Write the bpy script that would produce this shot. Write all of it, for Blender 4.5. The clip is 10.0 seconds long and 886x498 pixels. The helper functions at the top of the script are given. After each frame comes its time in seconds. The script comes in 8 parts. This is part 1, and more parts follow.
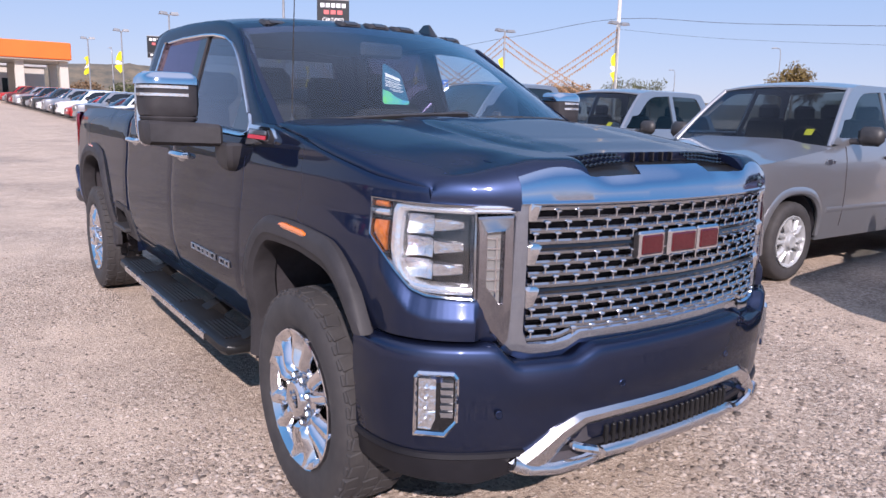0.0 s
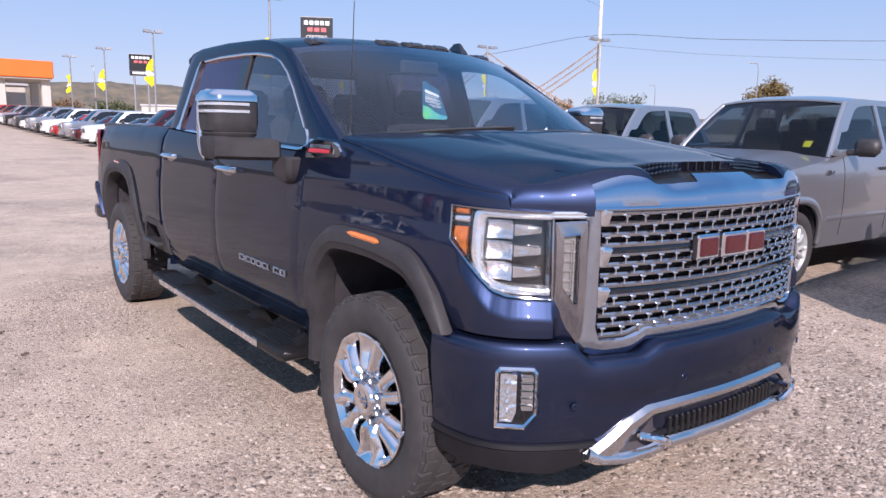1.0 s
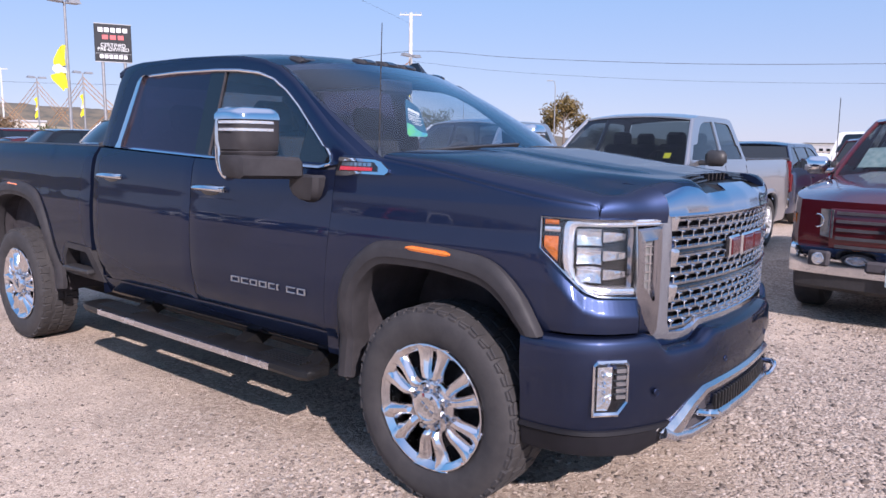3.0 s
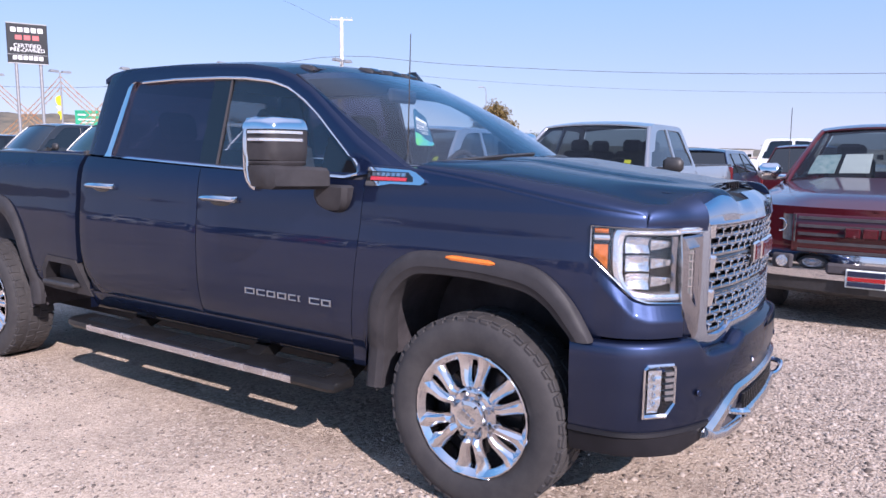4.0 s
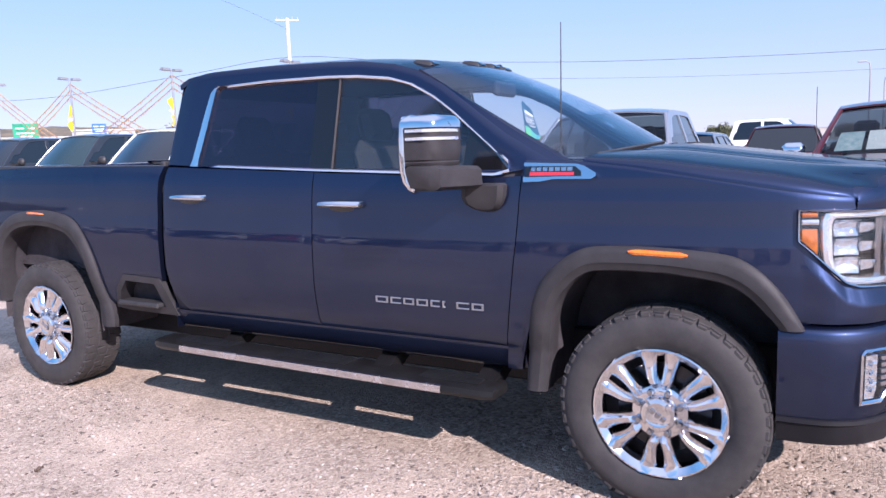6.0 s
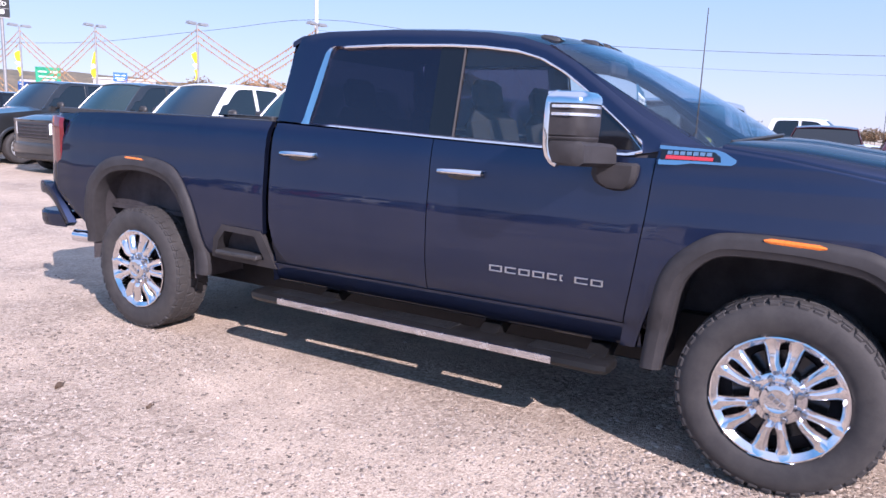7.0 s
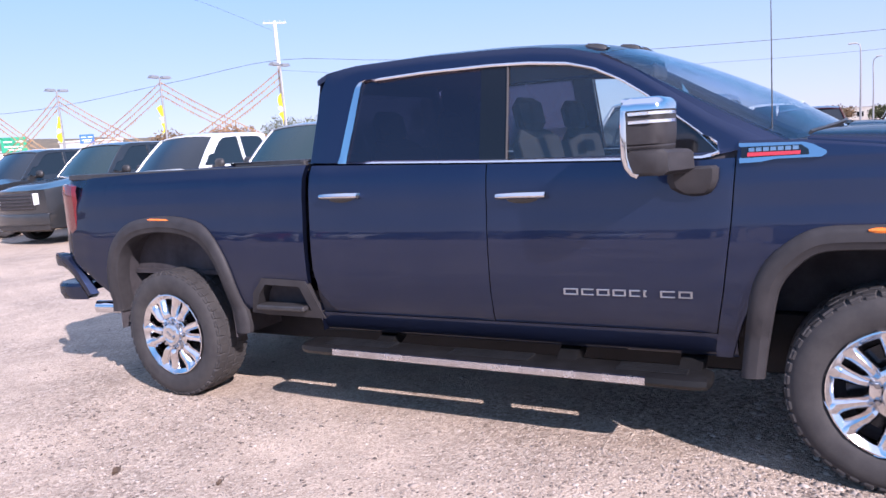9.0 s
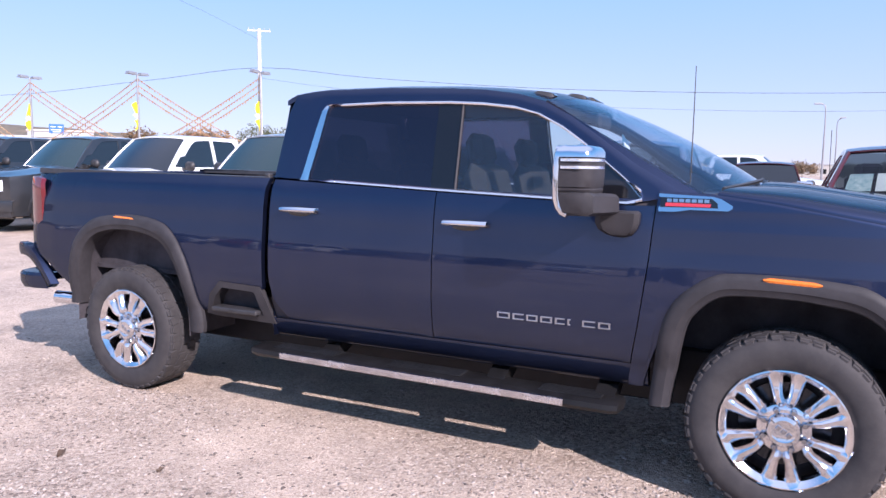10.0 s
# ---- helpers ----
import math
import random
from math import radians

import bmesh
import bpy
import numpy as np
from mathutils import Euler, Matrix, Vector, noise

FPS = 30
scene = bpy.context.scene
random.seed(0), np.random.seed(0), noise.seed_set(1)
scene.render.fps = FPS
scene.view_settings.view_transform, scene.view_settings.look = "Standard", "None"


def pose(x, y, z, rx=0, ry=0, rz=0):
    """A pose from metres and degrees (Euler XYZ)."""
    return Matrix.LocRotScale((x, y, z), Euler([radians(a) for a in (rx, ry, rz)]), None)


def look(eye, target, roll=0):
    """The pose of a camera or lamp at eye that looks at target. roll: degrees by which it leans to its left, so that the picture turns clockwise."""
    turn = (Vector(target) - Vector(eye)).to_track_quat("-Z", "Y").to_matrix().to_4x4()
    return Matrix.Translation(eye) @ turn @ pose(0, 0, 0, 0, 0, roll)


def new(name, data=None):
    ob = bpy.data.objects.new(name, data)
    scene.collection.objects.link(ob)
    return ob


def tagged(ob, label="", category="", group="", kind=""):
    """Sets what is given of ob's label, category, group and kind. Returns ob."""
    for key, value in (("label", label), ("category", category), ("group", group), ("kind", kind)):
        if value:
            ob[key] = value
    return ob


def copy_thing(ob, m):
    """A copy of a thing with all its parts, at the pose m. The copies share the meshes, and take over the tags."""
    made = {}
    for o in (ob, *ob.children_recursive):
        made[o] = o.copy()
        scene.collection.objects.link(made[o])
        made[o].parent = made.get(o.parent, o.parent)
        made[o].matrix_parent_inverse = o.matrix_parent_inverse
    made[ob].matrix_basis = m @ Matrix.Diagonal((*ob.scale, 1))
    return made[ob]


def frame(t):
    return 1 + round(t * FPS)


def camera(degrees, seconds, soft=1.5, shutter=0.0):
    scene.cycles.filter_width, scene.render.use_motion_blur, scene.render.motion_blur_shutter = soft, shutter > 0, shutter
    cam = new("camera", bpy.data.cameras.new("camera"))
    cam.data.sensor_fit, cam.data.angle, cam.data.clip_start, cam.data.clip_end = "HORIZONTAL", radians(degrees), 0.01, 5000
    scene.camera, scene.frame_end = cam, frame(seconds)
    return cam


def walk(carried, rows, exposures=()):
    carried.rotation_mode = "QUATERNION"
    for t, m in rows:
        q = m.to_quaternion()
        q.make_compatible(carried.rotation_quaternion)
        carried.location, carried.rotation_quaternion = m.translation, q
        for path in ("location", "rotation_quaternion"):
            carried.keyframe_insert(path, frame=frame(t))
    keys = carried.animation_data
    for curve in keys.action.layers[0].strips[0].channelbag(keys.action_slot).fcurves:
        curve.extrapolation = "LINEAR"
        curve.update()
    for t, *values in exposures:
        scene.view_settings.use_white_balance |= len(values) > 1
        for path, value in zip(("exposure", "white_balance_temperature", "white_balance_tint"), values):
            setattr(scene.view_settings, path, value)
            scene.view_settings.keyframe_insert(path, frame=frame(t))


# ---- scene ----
cam = camera(63.3, 10.0)
PATH = [
    (0, (-2.025, -2.408, 1.491), (-0.886, -0.806, 1.123), 1.5),
    (0.5, (-2.249, -2.449, 1.492), (-1.027, -0.904, 1.143), 2.8),
    (1, (-2.361, -2.356, 1.476), (-1.181, -0.774, 1.151), 1.1),
    (1.5, (-2.519, -2.184, 1.486), (-1.238, -0.676, 1.196), 0.0),
    (2, (-2.81, -2.09, 1.481), (-1.407, -0.693, 1.202), -0.1),
    (2.5, (-2.992, -1.95, 1.473), (-1.513, -0.633, 1.187), 0.6),
    (4, (-3.438, -1.459, 1.494), (-1.775, -0.379, 1.23), 0.7),
    (4.5, (-3.496, -1.225, 1.477), (-1.811, -0.181, 1.214), 1.2),
    (5, (-3.529, -1.013, 1.515), (-1.834, 0.029, 1.311), -0.9),
    (6.5, (-3.946, -0.405, 1.489), (-2.212, 0.539, 1.171), -1.8),
    (7, (-4.11, -0.196, 1.485), (-2.404, 0.789, 1.141), 2.3),
    (7.5, (-4.295, -0.078, 1.511), (-2.535, 0.807, 1.167), 2.3),
    (8, (-4.239, 0.086, 1.501), (-2.459, 0.946, 1.195), -3.1),
    (8.5, (-4.15, 0.219, 1.512), (-2.383, 1.116, 1.239), -5.1),
    (9, (-4.138, 0.248, 1.507), (-2.4, 1.197, 1.224), -4.2),
    (9.5, (-4.212, 0.176, 1.518), (-2.461, 1.105, 1.253), -3.7),
    (10, (-4.341, 0.022, 1.534), (-2.554, 0.891, 1.309), 0.8),
]
walk(cam, [(t, look(eye, target, roll)) for t, eye, target, roll in PATH], [(0, 0.54, 6250, 23), (2.5, 0.56, 6200, 24), (4.5, 0.84, 6050, 25), (6.5, 0.92, 6050, 26), (10, 0.92, 6050, 26)])

# ---- world, sun, exposure ----
SUN_DIR = Vector((-0.77, -1.34, 1.0)).normalized()
world = bpy.data.worlds.new("sky")
scene.world = world
world.use_nodes = True
wn = world.node_tree
sky = wn.nodes.new("ShaderNodeTexSky")
sky.sky_type, sky.sun_disc = "NISHITA", False
sky.sun_elevation, sky.sun_rotation = math.asin(SUN_DIR.z), math.atan2(SUN_DIR.x, SUN_DIR.y)
sky.altitude, sky.air_density, sky.dust_density, sky.ozone_density = 200, 1.0, 0.2, 2.5
wn.nodes["Background"].inputs["Strength"].default_value = 0.085
geo_w, sep_w, ramp_w, mix_w = (wn.nodes.new(k) for k in ("ShaderNodeTexCoord", "ShaderNodeSeparateXYZ", "ShaderNodeValToRGB", "ShaderNodeMix"))
wn.links.new(geo_w.outputs["Generated"], sep_w.inputs["Vector"])
wn.links.new(sep_w.outputs["Z"], ramp_w.inputs["Fac"])
ramp_w.color_ramp.elements[0].color, ramp_w.color_ramp.elements[1].color = (0.56, 0.62, 0.80, 1), (0.18, 0.53, 0.92, 1)
ramp_w.color_ramp.elements[1].position = 0.38
mid_sky = ramp_w.color_ramp.elements.new(0.56)  # deep blue above the haze
mid_sky.color = (0.13, 0.37, 0.72, 1)
high = ramp_w.color_ramp.elements.new(0.82)  # unseen zenith, brightened as added fill for the shadows
high.color = (0.74, 0.90, 1.18, 1)
mix_w.data_type = "RGBA"  # thin high haze softens the clear sky
mix_w.inputs["Factor"].default_value = 0.75
scale_w = wn.nodes.new("ShaderNodeVectorMath")
scale_w.operation = "SCALE"
scale_w.inputs["Scale"].default_value = 7.9
wn.links.new(ramp_w.outputs["Color"], scale_w.inputs[0])
wn.links.new(sky.outputs["Color"], mix_w.inputs["A"])
wn.links.new(scale_w.outputs["Vector"], mix_w.inputs["B"])
wn.links.new(mix_w.outputs["Result"], wn.nodes["Background"].inputs["Color"])
sun = new("sun", bpy.data.lights.new("sun", "SUN"))
sun.data.energy, sun.data.angle, sun.data.color = 4.3, radians(0.53), (1.0, 0.93, 0.84)
sun.matrix_world = look(SUN_DIR * 50, (0, 0, 0))


# ---- materials ----
def material(name, color, rough=0.5, metal=0.0, coat=0.0, vary=0.0, scale=8.0, bump=0.0, bump_scale=60.0, bump_dist=0.002, spec=0.5,
             rough_vary=0.0, emit=None, color2=None):
    m = bpy.data.materials.new(name)
    m.use_nodes = True
    nt = m.node_tree
    b = nt.nodes["Principled BSDF"]
    b.inputs["Base Color"].default_value = (*color, 1)
    b.inputs["Roughness"].default_value = rough
    b.inputs["Metallic"].default_value = metal
    b.inputs["Coat Weight"].default_value = coat
    b.inputs["Coat Roughness"].default_value = 0.03
    b.inputs["Specular IOR Level"].default_value = spec
    if emit:
        b.inputs["Emission Color"].default_value = (*emit[0], 1)
        b.inputs["Emission Strength"].default_value = emit[1]
    tc = nt.nodes.new("ShaderNodeTexCoord")
    if vary or color2 or rough_vary:
        n = nt.nodes.new("ShaderNodeTexNoise")
        n.inputs["Scale"].default_value, n.inputs["Detail"].default_value = scale, 6
        n.inputs["Roughness"].default_value = 0.65
        nt.links.new(tc.outputs["Object"], n.inputs["Vector"])
        if vary or color2:
            ramp = nt.nodes.new("ShaderNodeValToRGB")
            lo = color2 or tuple(c * (1 - vary) for c in color)
            hi = color if color2 else tuple(min(1, c * (1 + vary)) for c in color)
            ramp.color_ramp.elements[0].color, ramp.color_ramp.elements[1].color = (*lo, 1), (*hi, 1)
            ramp.color_ramp.elements[0].position, ramp.color_ramp.elements[1].position = 0.33, 0.67
            nt.links.new(n.outputs["Fac"], ramp.inputs["Fac"])
            nt.links.new(ramp.outputs["Color"], b.inputs["Base Color"])
        if rough_vary:
            mr = nt.nodes.new("ShaderNodeMapRange")
            mr.inputs["From Min"].default_value, mr.inputs["From Max"].default_value = 0.3, 0.7
            mr.inputs["To Min"].default_value, mr.inputs["To Max"].default_value = max(0.0, rough - rough_vary), min(1.0, rough + rough_vary)
            nt.links.new(n.outputs["Fac"], mr.inputs["Value"])
            nt.links.new(mr.outputs["Result"], b.inputs["Roughness"])
    if bump:
        n2 = nt.nodes.new("ShaderNodeTexNoise")
        n2.inputs["Scale"].default_value, n2.inputs["Detail"].default_value = bump_scale, 4
        nt.links.new(tc.outputs["Object"], n2.inputs["Vector"])
        bp = nt.nodes.new("ShaderNodeBump")
        bp.inputs["Strength"].default_value, bp.inputs["Distance"].default_value = bump, bump_dist
        nt.links.new(n2.outputs["Fac"], bp.inputs["Height"])
        nt.links.new(bp.outputs["Normal"], b.inputs["Normal"])
    return m


def glass_material(name, tint, gloss=0.06, rough=0.0, dust=0.0, sheen=(1, 1, 1)):
    """Thin automotive glass: a tinted clear pane with a mirror reflection that grows at grazing angles."""
    m = bpy.data.materials.new(name)
    m.use_nodes = True
    nt = m.node_tree
    nt.nodes.remove(nt.nodes["Principled BSDF"])
    out = nt.nodes["Material Output"]
    clear, shine, mix, fres = (nt.nodes.new(k) for k in ("ShaderNodeBsdfTransparent", "ShaderNodeBsdfGlossy", "ShaderNodeMixShader", "ShaderNodeLayerWeight"))
    clear.inputs["Color"].default_value = (*tint, 1)
    shine.inputs["Roughness"].default_value = rough
    shine.inputs["Color"].default_value = (*sheen, 1)
    ior = 1.5 + gloss * 2
    base = ((ior - 1) / (ior + 1)) ** 2
    power, rise = nt.nodes.new("ShaderNodeMath"), nt.nodes.new("ShaderNodeMath")  # the same from both sides of the pane
    power.operation, rise.operation = "POWER", "MULTIPLY_ADD"
    power.inputs[1].default_value, rise.inputs[1].default_value, rise.inputs[2].default_value = 4.6, 1 - base, base
    fres.inputs["Blend"].default_value = 0.5
    nt.links.new(fres.outputs["Facing"], power.inputs[0])
    nt.links.new(power.outputs["Value"], rise.inputs[0])
    nt.links.new(rise.outputs["Value"], mix.inputs["Fac"])
    nt.links.new(clear.outputs["BSDF"], mix.inputs[1])
    nt.links.new(shine.outputs["BSDF"], mix.inputs[2])
    if dust:  # a thin uneven film of dust on the pane
        film, lay, spots, tc = (nt.nodes.new(k) for k in ("ShaderNodeBsdfDiffuse", "ShaderNodeMixShader", "ShaderNodeTexNoise", "ShaderNodeTexCoord"))
        film.inputs["Color"].default_value = (0.50, 0.51, 0.53, 1)
        spots.inputs["Scale"].default_value, spots.inputs["Detail"].default_value = 3.0, 6
        amount = nt.nodes.new("ShaderNodeMapRange")
        for k, v in (("From Min", 0.3), ("From Max", 0.7), ("To Min", dust * 0.7), ("To Max", dust * 1.3)):
            amount.inputs[k].default_value = v
        nt.links.new(tc.outputs["Object"], spots.inputs["Vector"])
        nt.links.new(spots.outputs["Fac"], amount.inputs["Value"])
        nt.links.new(amount.outputs["Result"], lay.inputs["Fac"])
        nt.links.new(mix.outputs["Shader"], lay.inputs[1])
        nt.links.new(film.outputs["BSDF"], lay.inputs[2])
        nt.links.new(lay.outputs["Shader"], out.inputs["Surface"])
    else:
        nt.links.new(mix.outputs["Shader"], out.inputs["Surface"])
    return m


def paint(name, color, metal=0.55, rough=0.3, dust=0.04, spec=0.4):
    """Metallic car paint: flakes under a clear coat, with a thin uneven film of dust."""
    m = material(name, color, rough, metal, 1.0, spec=spec)
    nt = m.node_tree
    b = nt.nodes["Principled BSDF"]
    tc = nt.nodes.new("ShaderNodeTexCoord")
    n = nt.nodes.new("ShaderNodeTexNoise")
    n.inputs["Scale"].default_value, n.inputs["Detail"].default_value = 2.3, 8
    nt.links.new(tc.outputs["Object"], n.inputs["Vector"])
    mr = nt.nodes.new("ShaderNodeMapRange")
    mr.inputs["From Min"].default_value, mr.inputs["From Max"].default_value = 0.35, 0.7
    mr.inputs["To Min"].default_value, mr.inputs["To Max"].default_value = 0.0, dust
    nt.links.new(n.outputs["Fac"], mr.inputs["Value"])
    mix = nt.nodes.new("ShaderNodeMix")
    mix.data_type = "RGBA"
    mix.inputs["A"].default_value, mix.inputs["B"].default_value = (*color, 1), (0.35, 0.3, 0.27, 1)
    nt.links.new(mr.outputs["Result"], mix.inputs["Factor"])
    nt.links.new(mix.outputs["Result"], b.inputs["Base Color"])
    return m


BLUE = paint("blue_metallic_paint", (0.0218, 0.0250, 0.066), 0.94, 0.45, 0.02, 0.15)
BLUE.node_tree.nodes["Principled BSDF"].inputs["Coat IOR"].default_value = 1.65
BLUE.node_tree.nodes["Principled BSDF"].inputs["Coat Weight"].default_value = 0.60
BLUE.node_tree.nodes["Principled BSDF"].inputs["Specular Tint"].default_value = (0.04, 0.05, 0.09, 1)
flake, both = BLUE.node_tree.nodes.new("ShaderNodeBsdfGlossy"), BLUE.node_tree.nodes.new("ShaderNodeAddShader")  # azure flakes that wake in the sun
flake.inputs["Color"].default_value, flake.inputs["Roughness"].default_value = (0.0, 0.0085, 0.013, 1), 0.46
BLUE.node_tree.links.new(BLUE.node_tree.nodes["Principled BSDF"].outputs["BSDF"], both.inputs[0])
BLUE.node_tree.links.new(flake.outputs["BSDF"], both.inputs[1])
BLUE.node_tree.links.new(both.outputs["Shader"], BLUE.node_tree.nodes["Material Output"].inputs["Surface"])
CHROME = material("chrome", (0.76, 0.76, 0.78), 0.06, 1.0, rough_vary=0.03, scale=5)
# darker, bluer base colour stands for a deep blue sky mirrored in chrome
BARCHROME = material("sky_tinted_chrome", (0.50, 0.55, 0.64), 0.12, 1.0, rough_vary=0.05, scale=6)
# greyer, blurred chrome; its colour stands for gravel mirrored in the bumper trim
TRIMCHROME = material("gravel_tinted_chrome", (0.66, 0.63, 0.63), 0.20, 1.0, rough_vary=0.10, scale=7)
SATIN = material("satin_chrome", (0.6, 0.6, 0.62), 0.28, 1.0)
DARKCHROME = material("corner_chrome", (0.42, 0.41, 0.44), 0.10, 1.0, rough_vary=0.05, scale=5)
PLASTIC = material("black_plastic", (0.034, 0.032, 0.034), 0.5, vary=0.25, scale=14, bump=0.25, bump_scale=900, bump_dist=0.0006)
TRIM = material("grey_grained_plastic", (0.036, 0.033, 0.036), 0.6, vary=0.2, scale=9, bump=0.3, bump_scale=700, bump_dist=0.0007, spec=0.3)
GLOSSBLACK = material("gloss_black", (0.008, 0.008, 0.01), 0.12, coat=0.6)
DARK = material("dark_cavity", (0.058, 0.052, 0.058), 0.8, vary=0.3, scale=6, spec=0.2)
RUBBER = material("tyre_rubber", (0.031, 0.028, 0.030), 0.78, color2=(0.050, 0.045, 0.045), scale=11, bump=0.35, bump_scale=160, bump_dist=0.0015)
ALU = material("polished_aluminium", (0.82, 0.80, 0.81), 0.12, 1.0, rough_vary=0.06, scale=18)
CLEAR = glass_material("clear_lens", (0.97, 0.97, 0.97))
WINDSHIELD = glass_material("windshield_glass", (0.70, 0.76, 0.83), 0.12, dust=0.003, sheen=(0.88, 0.94, 1.0))
SIDEGLASS = glass_material("side_glass", (0.80, 0.87, 0.89), 0.16, dust=0.010, sheen=(1.0, 0.95, 1.0))
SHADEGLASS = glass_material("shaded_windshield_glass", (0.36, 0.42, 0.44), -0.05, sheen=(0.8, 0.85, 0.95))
PARKEDGLASS = glass_material("parked_side_glass", (0.30, 0.35, 0.38), -0.06)
BACKGLASS = glass_material("rear_cab_glass", (0.10, 0.11, 0.13), 0.06)
PRIVACY = glass_material("privacy_glass", (0.07, 0.06, 0.10), 0.12, dust=0.004, sheen=(1.0, 0.80, 1.0))
DEEPAMBER = material("deep_amber_lens", (0.42, 0.11, 0.012), 0.2, coat=1.0, vary=0.35, scale=45)
AMBER = material("amber_lens", (0.85, 0.2, 0.015), 0.2, coat=1.0, vary=0.15, scale=60)
REDLENS = material("red_lens", (0.11, 0.004, 0.008), 0.15, coat=1.0, vary=0.3, scale=30)
REFLECTOR = material("lamp_reflector", (0.88, 0.88, 0.90), 0.08, 0.95, bump=1.0, bump_scale=38, bump_dist=0.014)
LED = material("white_led_lens", (0.85, 0.87, 0.9), 0.15, coat=1.0)
INTERIOR = material("interior_vinyl", (0.024, 0.024, 0.026), 0.8, vary=0.3, scale=10, spec=0.2)
SEAT = material("black_leather", (0.022, 0.022, 0.023), 0.85, spec=0.08, vary=0.25, scale=12, bump=0.3, bump_scale=220, bump_dist=0.001)
HEADLINER = material("grey_headliner", (0.055, 0.054, 0.054), 0.9, vary=0.1, scale=30)
BADGERED = material("red_badge", (0.065, 0.004, 0.008), 0.22, coat=0.3, vary=0.2, scale=40)


# ---- mesh helpers ----
def part(name, bm, mat, parent=None, label="", sharp=35, face=None):
    me = bpy.data.meshes.new(name)
    bmesh.ops.recalc_face_normals(bm, faces=bm.faces)
    if face and sum((f.normal for f in bm.faces), Vector()).dot(Vector(face)) < 0:  # a pane looks outwards
        bmesh.ops.reverse_faces(bm, faces=bm.faces)
    bm.to_mesh(me)
    bm.free()
    me.materials.append(mat)
    me.shade_smooth()
    me.set_sharp_from_angle(angle=radians(sharp))
    ob = new(name, me)
    ob.parent = parent
    return tagged(ob, label)


def lut(*pairs):
    a = sorted(pairs)
    xs, ys = [p[0] for p in a], [p[1] for p in a]
    return lambda v: float(np.interp(v, xs, ys))


def spline(pts, n, closed=False):
    """n points evenly along a smooth curve through pts."""
    pts = [np.array(p, float) for p in pts]
    out, m = [], len(pts)
    for i in range(m if closed else m - 1):
        if closed:
            p0, p1, p2, p3 = (pts[(i + k) % m] for k in (-1, 0, 1, 2))
        else:
            p0, p1, p2, p3 = pts[max(i - 1, 0)], pts[i], pts[i + 1], pts[min(i + 2, m - 1)]
        for t in np.linspace(0, 1, 16, endpoint=False):
            out.append(0.5 * (2 * p1 + (p2 - p0) * t + (2 * p0 - 5 * p1 + 4 * p2 - p3) * t**2 + (3 * p1 - p0 - 3 * p2 + p3) * t**3))
    out.append(pts[0] if closed else pts[-1])
    return resample(out, n, closed)


def resample(pts, n, closed=False):
    """n points evenly along a polyline; closed: the first point is not repeated at the end."""
    a = np.array([list(p) for p in pts], float)
    if closed and np.linalg.norm(a[0] - a[-1]) > 1e-9:
        a = np.vstack([a, a[:1]])
    d = np.r_[0, np.cumsum(np.linalg.norm(np.diff(a, axis=0), axis=1))]
    t = np.linspace(0, d[-1], n, endpoint=not closed)
    return [np.array([np.interp(v, d, a[:, k]) for k in range(a.shape[1])]) for v in t]


def add_grid(bm, rows, wrap=False, wrap_rows=False):
    """Quads over rows of points; returns the vertices by row."""
    vs = [[bm.verts.new(tuple(p)) for p in r] for r in rows]
    m = len(vs)
    for i in range(m if wrap_rows else m - 1):
        a, b = vs[i], vs[(i + 1) % m]
        for j in range(len(a) if wrap else len(a) - 1):
            k = (j + 1) % len(a)
            try:
                bm.faces.new((a[j], a[k], b[k], b[j]))
            except ValueError:
                pass
    return vs


def add_skirt(bm, vs, shift):
    """Turns the open edge of a grid inwards by shift, so that a panel has a real edge."""
    rim = [*vs[0], *(r[-1] for r in vs[1:]), *reversed(vs[-1][:-1]), *(r[0] for r in reversed(vs[1:-1]))]
    low = [bm.verts.new(v.co + Vector(shift)) for v in rim]
    for i in range(len(rim)):
        k = (i + 1) % len(rim)
        try:
            bm.faces.new((rim[i], rim[k], low[k], low[i]))
        except ValueError:
            pass


def hull(bm, pts):
    vs = [bm.verts.new(tuple(p)) for p in pts]
    bmesh.ops.convex_hull(bm, input=vs)
    bmesh.ops.delete(bm, geom=[v for v in vs if v.is_valid and not v.link_faces], context="VERTS")


def box(bm, c, s, b=0.01, m=None):
    """A box with chamfered edges: middle c, sizes s, chamfer b, turned by m."""
    pts = []
    for i in (-1, 1):
        for j in (-1, 1):
            for k in (-1, 1):
                h = [s[0] / 2, s[1] / 2, s[2] / 2]
                for a in range(3):
                    q = [h[n] - (0 if n == a else b) for n in range(3)]
                    v = Vector((i * q[0], j * q[1], k * q[2]))
                    pts.append(Vector(c) + (m @ v if m else v))
    hull(bm, pts)


def revolve(bm, profile, n, m=None, closed=False):
    """Turns a profile of (radius, offset along x) round the x axis."""
    rows = []
    for i in range(n):
        a = 2 * math.pi * i / n
        row = [Vector((o, r * math.cos(a), r * math.sin(a))) for r, o in profile]
        rows.append([m @ p if m else p for p in row])
    return add_grid(bm, rows, wrap=closed, wrap_rows=True)


